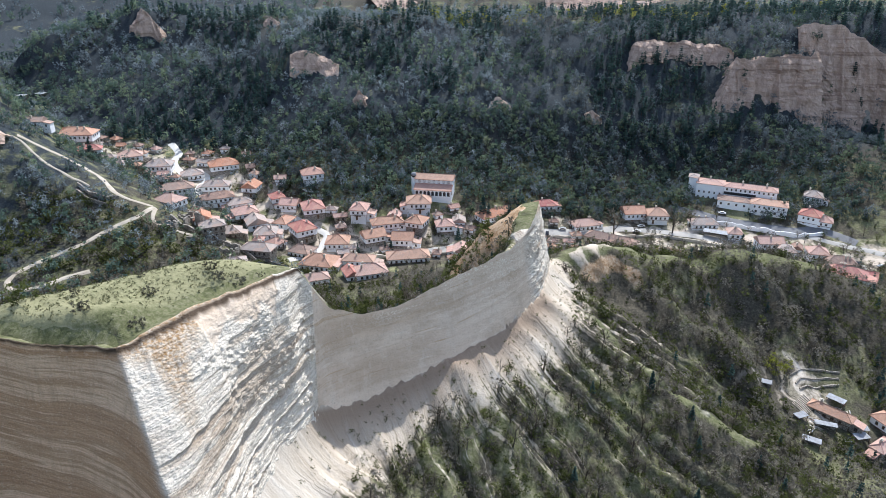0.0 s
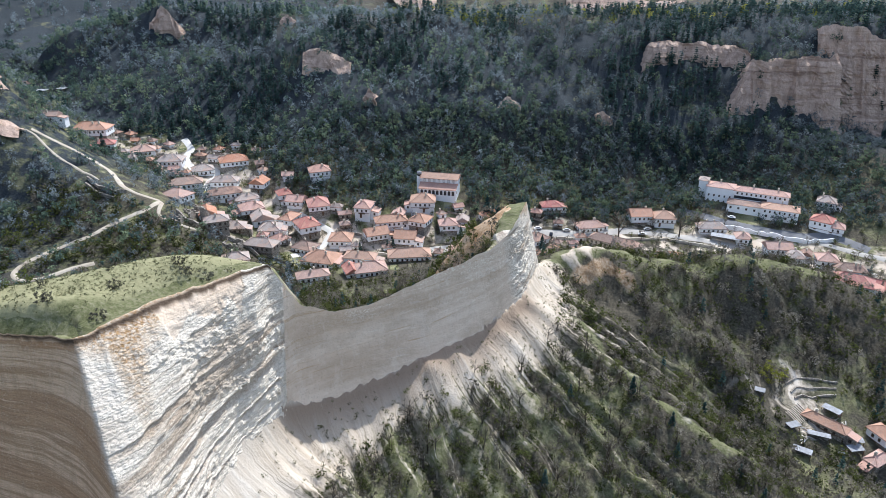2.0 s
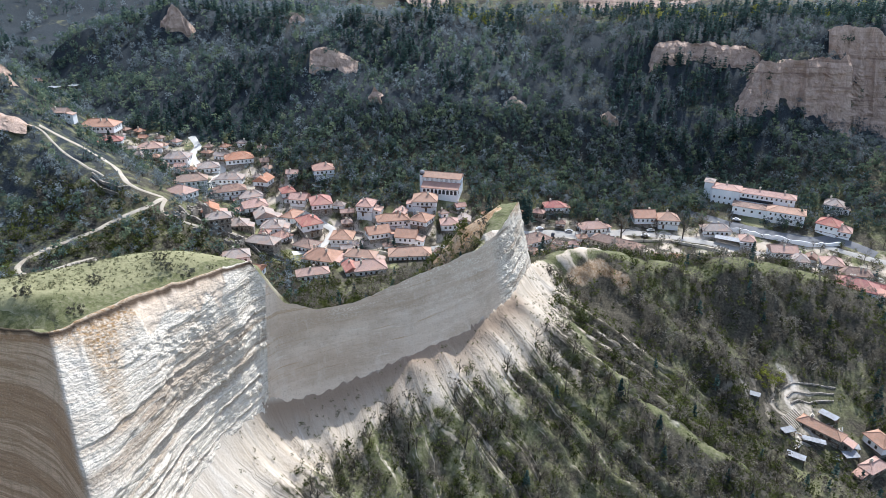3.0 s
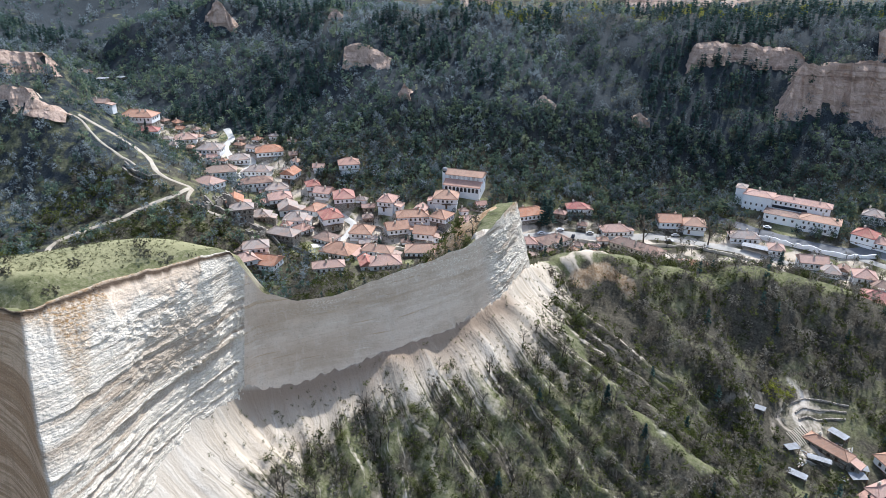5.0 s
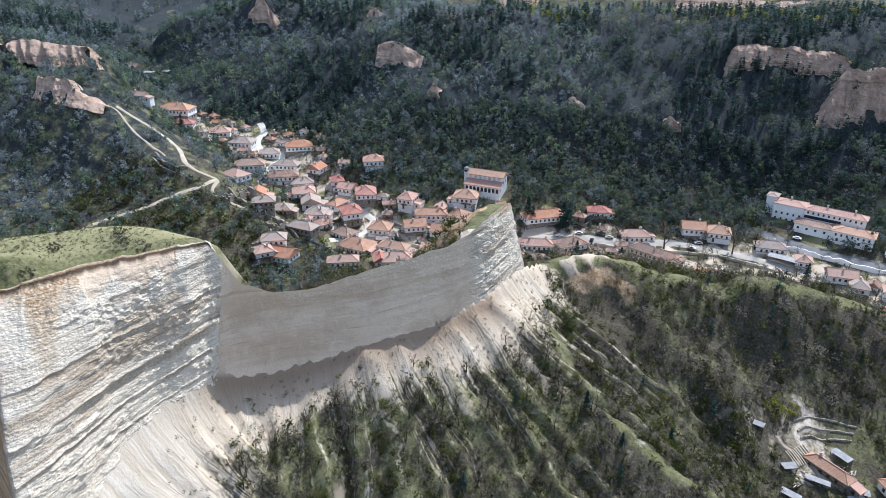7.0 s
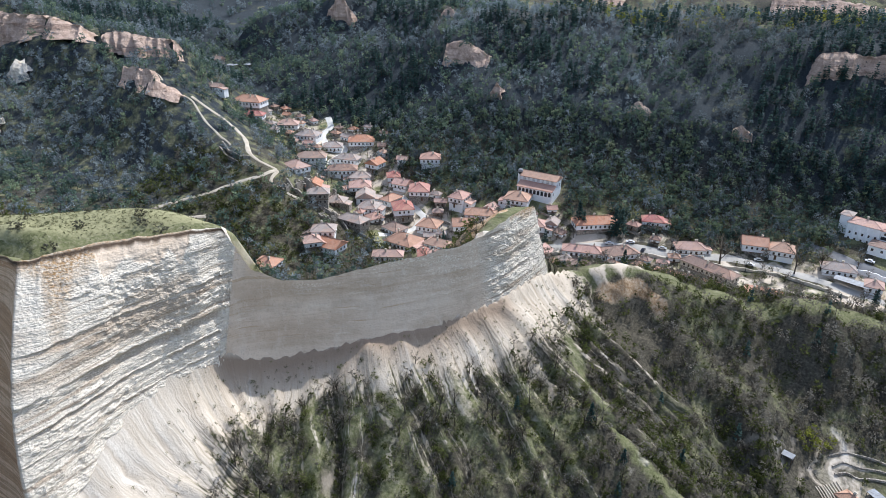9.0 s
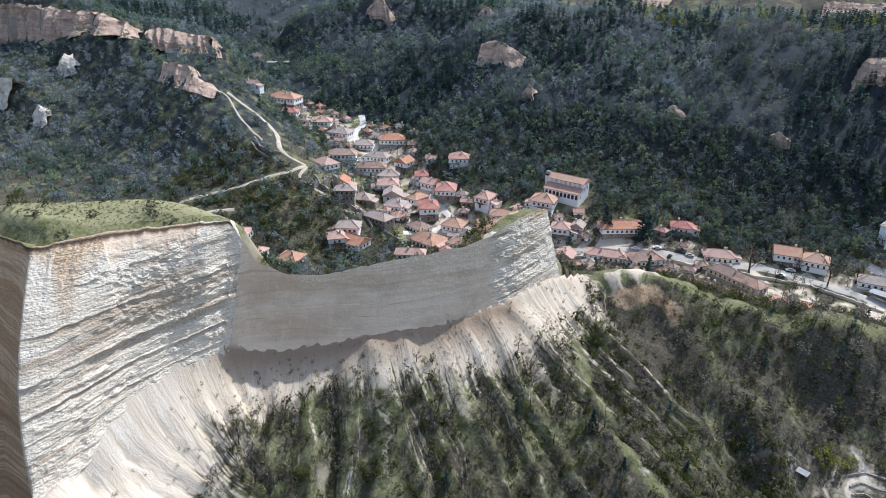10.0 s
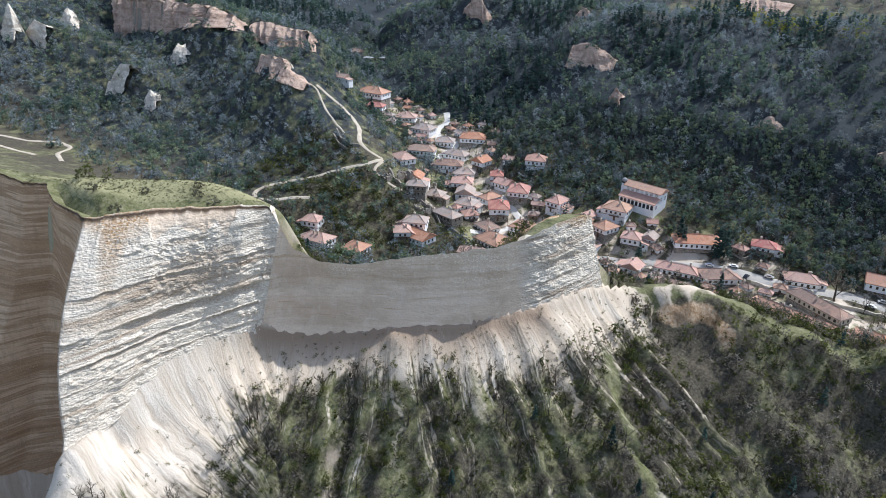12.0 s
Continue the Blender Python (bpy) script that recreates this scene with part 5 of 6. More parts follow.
def winery(x, y, rot):
    """A white complex on a terrace: a tall buttressed block, an upper wing over a gallery, and a long lower hall."""
    z = float(ground(x, y))
    FOOTPRINTS.extend([(x, y, 14), (x - 13, y + 7, 10), (x + 14, y - 6, 11)])
    root = new("winery")
    root.matrix_world = pose(x, y, z, 0, 0, rot)
    tagged(root, "white stepped winery with faded pink and dark red tiled roofs", "winery")

    def block(name, x0, x1, y0, y1, z1, material=WHITE):
        bm = bmesh.new()
        box(bm, x0, x1, y0, y1, -7, z1)
        return part(name, bm, material, root)

    def lid(name, x0, x1, y0, y1, at, rise, roof):
        bm, caps = hip_roof(x1 - x0, y1 - y0, rise, 0.6)
        ob = part(name, bm, ROOFS[roof], root)
        ob.matrix_basis = pose((x0 + x1) / 2, (y0 + y1) / 2, at + 0.2)
        part("ridge_tiles", caps, ROOFS[roof], ob)

    def row(count, x0, step, yy, zz, wide=0.7, tall=0.75):
        for k in range(count):
            win = shared("window", WINDOW, root, pose(x0 + step * k, yy, zz) @ Matrix.Diagonal((wide, 1, tall, 1)))
            shared("pane", PANE, win)

    block("tall_wall", -21, -6, 2.5, 13, 9.5)
    lid("tall_roof", -21, -6, 2.5, 13, 9.5, 1.8, "pink")
    block("stair_tower", -26, -21, 6, 13, 11.5)
    lid("tower_roof", -26, -21, 6, 13, 11.5, 1.2, "grey")
    for k in range(6):
        bm = bmesh.new()
        box(bm, -21 + 2.9 * k, -20.5 + 2.9 * k, 2.0, 2.496, -7, 8.2)
        part("buttress", bm, WHITE, root)
    row(5, -19.3, 2.9, 2.5, 4.6)
    row(5, -19.3, 2.9, 2.5, 1.4)
    block("wing_wall", -5.9, 23, 3, 11, 9.0)
    lid("wing_roof", -5.9, 23, 3, 11, 9.0, 1.9, "pink")
    row(11, -4, 2.5, 3.0, 7.7)
    bm = bmesh.new()
    box(bm, -5.5, 12, 2.85, 2.996, 4.6, 6.2)
    # Solid dark band paints the shade of an open gallery.
    part("gallery", bm, GLASS_AND_SHADE, root, "dark band painting the shade of an open gallery")
    block("hall_wall", -8, 10, -6, 2.9, 3.6)
    lid("hall_roof", -8, 10, -6, 2.9, 3.6, 1.5, "brown")
    block("lower_hall_wall", 10.05, 29, -8, 2.9, 4.4)
    lid("lower_hall_roof", 10.05, 29, -8, 2.9, 4.4, 1.9, "tan")
    row(4, -6, 4.2, -6.0, 1.6, 0.9)
    row(7, 12, 2.5, -8.0, 2.9)
    row(5, 13, 3.3, -8.0, 0.2, 0.9, 0.9)
    for px, py, pz in ((-14, 8, 11.6), (4, 7, 11.2), (17, 7, 11.2), (20, -2, 6.6)):
        shared("chimney", CHIMNEY, root, pose(px, py, pz))
    return root


winery(171, 365.5, -24)


def stone_wall(name, pts, height, thick, label, material=None):
    """A rubble wall that follows the ground, with an uneven top."""
    p = along(pts, 1.2)
    t = np.gradient(p, axis=0)
    t /= np.linalg.norm(t, axis=1)[:, None] + 1e-9
    n = np.stack([-t[:, 1], t[:, 0]], 1) * thick / 2
    g = ground(p[:, 0], p[:, 1])
    s = np.arange(len(p)) * 1.2
    up = g + height * (1 + 0.3 * vnoise(s / 2.2, s * 0, 41))
    ring = [np.column_stack([p + n, g - 1.0]), np.column_stack([p + n, up]), np.column_stack([p - n, up]), np.column_stack([p - n, g - 1.0])]
    v = np.stack(ring, 1)
    ids = np.arange(len(p) * 4).reshape(-1, 4)
    f = []
    for k in range(4):
        j = (k + 1) % 4
        f.append(np.stack([ids[:-1, k], ids[:-1, j], ids[1:, j], ids[1:, k]], -1))
    f = np.concatenate(f + [ids[:1], ids[-1:, ::-1]])
    return tagged(new(name, mesh_from(name, v.reshape(-1, 3), f[:, ::-1], [material or STONE])), label, "wall")


stone_wall("ruined_wall", [(-126, 297), (-126, 304), (-118, 307)], 3.2, 0.9, "broken rubble wall of a ruined house")
stone_wall("ruined_wall", [(-133, 299), (-127, 296), (-121, 295)], 2.0, 0.9, "low ruined rubble wall beside the lane")
stone_wall("ruined_tower", [(-122, 301), (-119, 301), (-118, 304), (-121, 305), (-122, 301.5)], 6.5, 0.9, "tall roofless rubble tower")


def ruin(x, y, rot, w, d, h, label):
    """A roofless rubble house: four broken walls with window holes."""
    z = float(ground(x, y))
    FOOTPRINTS.append((x, y, 0.5 * max(w, d) + 1))
    root = tagged(new("ruined_house"), label, "ruin")
    root.matrix_world = pose(x, y, z, 0, 0, rot)
    for k, (long, off, turn) in enumerate(((w, -d / 2, 0), (w, d / 2, 0), (d - 1.4, -w / 2 + 0.35, 90), (d - 1.4, w / 2 - 0.35, 90))):
        bm = bmesh.new()
        n = max(3, int(long / 1.1))
        outline = [(-long / 2, -2.5)]
        for i in range(n):
            top = h * rnd.uniform(0.35, 1.05)
            outline += [(-long / 2 + i * long / n, top), (-long / 2 + (i + 0.97) * long / n, top * rnd.uniform(0.85, 1.0))]
        outline += [(long / 2, -2.5)]
        near_side, far_side = ([bm.verts.new((px, py, pz)) for px, pz in outline] for py in (-0.35, 0.35))
        bm.faces.new(near_side[::-1])
        bm.faces.new(far_side)
        for a, b, c, e in zip(near_side, near_side[1:], far_side[1:], far_side):
            bm.faces.new((a, b, c, e))
        part("rubble_wall", bm, STONE, root).matrix_basis = pose(0, off, 0) if turn == 0 else pose(off, 0, 0, 0, 0, 90)
    return root


for px, py, turn, w, d, h, words in ((-129, 307, 10, 8, 6, 3.4, "roofless rubble house beside the lane junction"), (-116, 313, 25, 9, 7, 4.2, "ruined stone house with broken walls"),
                                     (-104, 292, -5, 8, 6, 3.0, "low ruined stone house under the lane"), (-182, 389.5, 15, 8, 6, 3.5, "grey ruined stone house above the street"),
                                     (-131, 293, 5, 6, 5, 2.2, "knee-high ruin in the grass below the lane")):
    ruin(px, py, turn, w, d, h, words)
stone_wall("ruined_wall", [(-177, 303), (-170, 299), (-162, 298), (-158, 302)], 1.5, 0.8, "low ruined fortress wall on the spur")
stone_wall("ruined_wall", [(-176, 299), (-168, 295), (-160, 294)], 1.3, 0.8, "second line of ruined fortress wall")
stone_wall("retaining_wall", [(-122, 287), (-108, 296), (-98, 295), (-88, 288)], 1.6, 0.6, "rubble retaining wall under the lane")
stone_wall("retaining_wall", [(-35, 306), (-10, 306), (12, 312), (40, 322)], 1.5, 0.6, "pale retaining wall along the main street", CREAM)
stone_wall("retaining_wall", [(60, 328), (90, 331), (120, 334), (150, 325)], 1.4, 0.6, "pale stream wall beside the street", CREAM)
stone_wall("retaining_wall", [(150, 350), (172, 340), (192, 331), (208, 331)], 2.2, 0.6, "curved white retaining wall below the winery", WHITE)
stone_wall("retaining_wall", [(127.6, 193.8), (131, 195.6), (134.2, 195), (139, 196.4), (143.6, 197.2)], 0.45, 0.5, "dry stone terrace wall above the farm")
stone_wall("retaining_wall", [(127, 196), (130, 198.6), (135, 198.4), (139.6, 199.4), (144.6, 199.6)], 0.45, 0.5, "dry stone terrace wall above the farm")
stone_wall("retaining_wall", [(126, 199), (131, 202), (138, 202.4), (146, 202)], 0.4, 0.5, "dry stone terrace wall above the farm")
stone_wall("garden_wall", [(-92, 300), (-85, 292), (-74, 290)], 1.4, 0.5, "rubble garden wall between houses")
stone_wall("garden_wall", [(-60, 328), (-52, 324), (-45, 322)], 1.3, 0.5, "rubble garden wall beside the lane")


def shed(x, y, rot, w, d, h, label):
    """An open-sided shed: posts, a sheet roof and a half wall."""
    z = float(ground(x, y))
    FOOTPRINTS.append((x, y, 0.5 * max(w, d) + 1))
    root = tagged(new("shed"), label, "shed")
    root.matrix_world = pose(x, y, z, 0, 0, rot)
    for sx in (-1, 1):
        for sy in (-1, 1):
            bm = bmesh.new()
            box(bm, sx * (w / 2 - 0.2) - 0.08, sx * (w / 2 - 0.2) + 0.08, sy * (d / 2 - 0.2) - 0.08, sy * (d / 2 - 0.2) + 0.08, -1.5, h)
            part("post", bm, WOOD, root)
    bm = bmesh.new()
    n = 24
    upper_v = [[bm.verts.new((-w / 2 + i * w / n, yy, h + (0.06 if i % 2 else 0.0))) for i in range(n + 1)] for yy in (-d / 2, d / 2)]
    lower_v = [[bm.verts.new(v.co - Vector((0, 0, 0.05))) for v in row] for row in upper_v]
    for i in range(n):
        bm.faces.new((upper_v[0][i], upper_v[0][i + 1], upper_v[1][i + 1], upper_v[1][i]))
        bm.faces.new((lower_v[1][i], lower_v[1][i + 1], lower_v[0][i + 1], lower_v[0][i]))
    part("sheet_roof", bm, TIN, root).matrix_basis = pose(0, 0, 0, 4, 0, 0)
    bm = bmesh.new()
    box(bm, -w / 2 + 0.2, w / 2 - 0.2, d / 2 - 0.3, d / 2 - 0.15, -1.5, h - 0.2)
    part("back_wall", bm, STONE, root)
    return root


house(134, 184, -51, 14, 4.6, 3.0, "tan", "stone")
house(152, 181, -60, 8, 6, 3.6, "tan", "white")
house(146, 172, 20, 9, 5, 3, "pink", "stone")
shed(121.5, 180.5, 20, 4.5, 2.6, 1.8, "open farm shed with a pale tin roof")
shed(129.5, 178.5, -20, 7, 2.2, 1.8, "long tin-roofed lean-to beside the farmhouse")
shed(139, 190, -50, 6, 3, 2.0, "tin-roofed animal pen on the terrace")
shed(140, 175, 10, 5, 3, 2.0, "tin-roofed shed by the farm track")
shed(119.7, 169.2, -32, 5.6, 2.6, 1.9, "blue-grey tin-roofed farm shed")
shed(136.5, 180.0, -48, 4.2, 2.2, 2.1, "tin lean-to against the farmhouse wall")
shed(142.0, 178.6, -8, 4.6, 2.6, 1.9, "patched tin-roofed farm shed")
shed(113.8, 191.5, -25, 3.4, 2.4, 1.9, "grey tin hut beside the vegetable terrace")
shed(-313, 489, 8, 9, 6, 3.4, "small far farm shed with a pale blue tin roof")
shed(-300, 494, -12, 7, 5, 3.0, "small far farm shed with a pale tin roof")
house(-330, 492, 12, 10, 8, 3.6, "brown", "stone")
shed(152, 335, -25, 15, 5, 3.2, "long pale-roofed cafe terrace beside the street")


def car(x, y, rot, paint, label):
    """A parked car: body with cabin, windows and four wheels."""
    z = float(ground(x, y)) + 0.34
    root = tagged(new("car"), label, "car", "parked cars")
    root.matrix_world = pose(x, y, z, 0, 0, rot)
    bm = bmesh.new()
    box(bm, -2.1, 2.1, -0.85, 0.85, 0.3, 0.85)
    vs = box(bm, -1.3, 1.2, -0.8, 0.8, 0.85, 1.42)
    for v in vs[4:]:
        v.co.x *= 0.75
        v.co.y *= 0.85
    bmesh.ops.bevel(bm, geom=bm.edges[:], offset=0.08, segments=2)
    part("body", bm, paint, root)
    for side_y in (-0.79, 0.79):
        bm = bmesh.new()
        box(bm, -0.95, 0.9, side_y - 0.03, side_y + 0.03, 0.93, 1.28)
        part("side_window", bm, GLASS_AND_SHADE, root)
    for wx in (-1.3, 1.3):
        for wy in (-0.8, 0.8):
            bm = bmesh.new()
            bmesh.ops.create_cone(bm, cap_ends=True, segments=14, radius1=0.32, radius2=0.32, depth=0.2, matrix=Matrix.Translation((wx, wy, 0.3)) @ Matrix.Rotation(math.pi / 2, 4, "X"))
            part("wheel", bm, TYRE, root)
    return root


TYRE = make_plain("black_rubber", (0.02, 0.02, 0.02), (0.035, 0.035, 0.035), 1, 0.8)
PAINT_WHITE = make_plain("white_car_paint", (0.75, 0.75, 0.75), (0.7, 0.7, 0.7), 0.2, 0.25, 0, 0.0)
PAINT_SILVER = make_plain("silver_car_paint", (0.5, 0.52, 0.54), (0.46, 0.48, 0.5), 0.2, 0.3, 0.6, 0.0)
PAINT_DARK = make_plain("dark_car_paint", (0.03, 0.035, 0.05), (0.025, 0.03, 0.04), 0.2, 0.25, 0, 0.0)
car(50, 335.5, 10, PAINT_WHITE, "white car parked on the main street")
car(57, 331, 80, PAINT_DARK, "dark car parked beside the road junction")
car(66, 336, 5, PAINT_SILVER, "silver car parked at the street edge")
car(112, 344, 10, PAINT_SILVER, "silver car parked at the street edge")
car(108, 338, -10, PAINT_WHITE, "white car parked on the main street")
car(40, 331, 15, PAINT_WHITE, "white car parked on the main street")
car(162, 356, -20, PAINT_WHITE, "white car parked below the winery")
car(212, 303, 60, PAINT_DARK, "dark car standing on the valley road")
car(222, 300, 5, PAINT_SILVER, "silver car parked at the valley road")


# small outbuildings and yard walls squeezed in between the houses
yard = random.Random(17)
placed = 0
while placed < 52:
    k = yard.randrange(3, len(VILLAGE) - 1)
    f = yard.random()
    px = VILLAGE[k][0] * (1 - f) + VILLAGE[k + 1][0] * f + yard.uniform(-26, 26)
    py = VILLAGE[k][1] * (1 - f) + VILLAGE[k + 1][1] * f + yard.uniform(-26, 20)
    if any(math.hypot(px - hx, py - hy) < r + 2.2 for hx, hy, r in FOOTPRINTS):
        continue
    if any(float(near_line(np.array([px]), np.array([py]), pts)[0][0]) < width / 2 + 3.2 for pts, width in ROADS):
        continue
    house(px, py, yard.uniform(-30, 30), yard.uniform(4.5, 7), yard.uniform(3.6, 5), yard.uniform(2.3, 3.2), yard.choice(("pink", "grey", "tan", "brown", "orange")), yard.choice(("white", "white", "stone")))
    if placed % 2:
        turn = yard.uniform(0, 3.1)
        stone_wall("garden_wall", [(px - 5 * math.cos(turn), py - 5 * math.sin(turn)), (px + 3, py - 4), (px + 6 * math.cos(turn), py + 6 * math.sin(turn) - 4)], 1.1, 0.45, "rubble garden wall round a yard")
    placed += 1


def woodpile(x, y, rot, count, label):
    """A heap of loose planks and poles."""
    pile = random.Random(int(x * 7))
    root = tagged(new("woodpile"), label, "woodpile")
    root.matrix_world = pose(x, y, float(ground(x, y)), 0, 0, rot)
    for k in range(count):
        bm = bmesh.new()
        long = pile.uniform(1.2, 2.6)
        box(bm, -long / 2, long / 2, -0.12, 0.12, -0.05, 0.05)
        part("plank", bm, pile.choice((WOOD, TIN, CREAM)), root).matrix_basis = pose(pile.uniform(-1.2, 1.2), pile.uniform(-0.9, 0.9), 0.08 + 0.11 * (k % 5), 0, pile.uniform(-4, 4), pile.uniform(-40, 40))
    return root


for px, py, turn in ((138.5, 187.5, 20), (141.5, 186.0, 70), (143.0, 182.5, -30), (138.0, 191.5, 10), (126.5, 181.0, -20), (123.5, 176.5, 40), (136.0, 174.5, 0)):
    woodpile(px, py, turn, 9, "heap of old planks and tin beside the farmhouse")
# dug vegetable beds below the terraces
for k in range(9):
    px, py = 122.0 + 0.75 * k, 187.5 + 0.55 * k
    stone_wall("garden_bed", [(px, py), (px + 1.6, py - 2.4), (px + 2.8, py - 4.6)], 0.22, 0.34, "dug earth bed of the vegetable plot", TRACK)

# ---- trees and scrub ----
tree_rs = np.random.RandomState(11)


def tube(points, radii, sides):
    """A tapered tube along points, as vertices and triangles."""
    points = np.array(points, float)
    v, f = [], []
    for p, r in zip(points, radii):
        a = np.arange(sides) * 2 * np.pi / sides
        v.append(np.stack([p[0] + r * np.cos(a), p[1] + r * np.sin(a), np.full(sides, p[2])], 1))
    for i in range(len(points) - 1):
        for k in range(sides):
            a, b = i * sides + k, i * sides + (k + 1) % sides
            f += [(a, b, b + sides), (a, b + sides, a + sides)]
    return np.concatenate(v), np.array(f)


def join(pieces):
    v, f, n = [], [], 0
    for a, b in pieces:
        v.append(a)
        f.append(np.asarray(b) + n)
        n += len(a)
    return np.concatenate(v), np.concatenate(f)


def flakes(rs, centres_f, size, flat=0.0, long=1.0):
    """Small loose triangles round given points: leaves, needles or twigs."""
    n = len(centres_f)
    d = rs.normal(size=(n, 3))
    d[:, 2] *= 1 - flat
    d /= np.linalg.norm(d, axis=1)[:, None]
    e = np.cross(d, rs.normal(size=(n, 3)))
    e /= np.linalg.norm(e, axis=1)[:, None]
    s = size * rs.uniform(0.6, 1.3, (n, 1))
    v = np.stack([centres_f - d * s * long * 0.5 - e * s * 0.45, centres_f - d * s * long * 0.5 + e * s * 0.45, centres_f + d * s * long * 0.7], 1)
    return v.reshape(-1, 3), np.arange(3 * n).reshape(-1, 3)


def bare_tree(rs, limbs, twigs, width=0.34):
    """A leafless tree of unit height: trunk, limbs and forked branches, and fine twigs."""
    lean = rs.normal(0, 0.06, 2)
    wood = [tube([(0, 0, -0.08), (lean[0] * 0.5, lean[1] * 0.5, 0.3), (lean[0], lean[1], 0.66)], (0.032, 0.024, 0.010), 4)]
    tips, starts = [], []
    for i in range(limbs):
        a = i * 2.4 + rs.uniform(-0.5, 0.5)
        h = rs.uniform(0.2, 0.6)
        r = width * rs.uniform(0.6, 1.1)
        base = np.array([lean[0] * h, lean[1] * h, h])
        tip = base + np.array([r * np.cos(a), r * np.sin(a), rs.uniform(0.18, 0.42)])
        wood.append(tube([base, tip], (0.017, 0.006), 3))
        for _ in range(2):
            k = rs.uniform(0.3, 0.7)
            fork = base * (1 - k) + tip * k
            end = fork + rs.normal(0, 0.07, 3) + (0.4 * (tip - base)[0], 0.4 * (tip - base)[1], 0.17)
            wood.append(tube([fork, end], (0.009, 0.003), 3))
            tips.append(end)
            starts.append(fork)
        tips.append(tip)
        starts.append((base + tip) / 2)
    tips, starts = np.array(tips), np.array(starts)
    k = rs.randint(0, len(tips), twigs)
    t = rs.uniform(0.4, 1.1, (twigs, 1))
    c = starts[k] * (1 - t) + tips[k] * t + rs.normal(0, 0.03, (twigs, 3))
    d = tips[k] - starts[k]
    d = d / np.linalg.norm(d, axis=1)[:, None] + rs.normal(0, 0.5, (twigs, 3))
    d /= np.linalg.norm(d, axis=1)[:, None]
    e = np.cross(d, rs.normal(size=(twigs, 3)))
    e /= np.linalg.norm(e, axis=1)[:, None]
    s = rs.uniform(0.09, 0.2, (twigs, 1))
    v = np.stack([c - e * s * 0.09, c + e * s * 0.09, c + d * s], 1).reshape(-1, 3)
    return join(wood), (v, np.arange(3 * twigs).reshape(-1, 3))


def leafy_tree(rs, clumps, leaves, size, low=0.2, width=0.33, plain=False):
    """A leafy tree or shrub of unit height."""
    wood = [tube([(0, 0, -0.08), (0.02, 0.01, 0.3), (0.0, 0.03, 0.6)], (0.028, 0.02, 0.008), 4)]
    a = rs.uniform(0, 2 * np.pi, clumps)
    z = rs.uniform(low, 0.95, clumps)
    r = width * np.sqrt(rs.uniform(0.1, 1, clumps)) * np.clip(1.25 - np.abs(z - 0.5) * 1.5, 0.35, 1)
    c = np.stack([r * np.cos(a), r * np.sin(a), z], 1)
    if plain:
        wood = [tube([(0, 0, -0.08), (0, 0.02, 0.55)], (0.03, 0.01), 3)]
    for p in c[:0 if plain else 4]:
        wood.append(tube([(0.01, 0.01, 0.25), p], (0.012, 0.004), 3))
    k = rs.randint(0, clumps, leaves)
    p = c[k] + rs.normal(0, 0.075, (leaves, 3)) * np.array([1, 1, 0.8])
    return join(wood), flakes(rs, p, size, 0.3)


def conifer(rs, whorls, leaves, size):
    """A pine or spruce of unit height: level whorls of drooping needles."""
    wood = [tube([(0, 0, -0.08), (0, 0, 0.5), (0, 0, 0.97)], (0.022, 0.014, 0.003), 4)]
    h = 0.12 + 0.86 * rs.uniform(0, 1, leaves) ** 1.25
    h = np.round(h * whorls) / whorls + rs.normal(0, 0.012, leaves)
    r = (1.02 - h) * 0.27 * np.sqrt(rs.uniform(0.08, 1, leaves))
    a = rs.uniform(0, 2 * np.pi, leaves)
    p = np.stack([r * np.cos(a), r * np.sin(a), h - 0.25 * r], 1)
    return join(wood), flakes(rs, p, size, 0.75, 1.4)


KINDS = {
    "bare": [bare_tree(np.random.RandomState(20 + i), 6, 70) for i in range(5)],
    "leafy": [leafy_tree(np.random.RandomState(30 + i), 18, 260, 0.062) for i in range(3)],
    "shrub": [leafy_tree(np.random.RandomState(40 + i), 14, 170, 0.10, 0.03, 0.5) for i in range(3)],
    "pine": [conifer(np.random.RandomState(50 + i), 13, 260, 0.07) for i in range(2)],
    "far_bare": [leafy_tree(np.random.RandomState(60 + i), 10, 88, 0.092, 0.2, 0.38, True) for i in range(5)],
    "far_leafy": [leafy_tree(np.random.RandomState(70 + i), 10, 70, 0.122, 0.12, 0.40, True) for i in range(4)],
    "far_pine": [conifer(np.random.RandomState(80 + i), 8, 60, 0.12) for i in range(2)],
}
CROWNS = {"bare": SCRUB, "far_bare": HAZE_TWIG, "leafy": LEAF, "shrub": LEAF, "far_leafy": HAZE_LEAF, "pine": NEEDLE, "far_pine": NEEDLE}


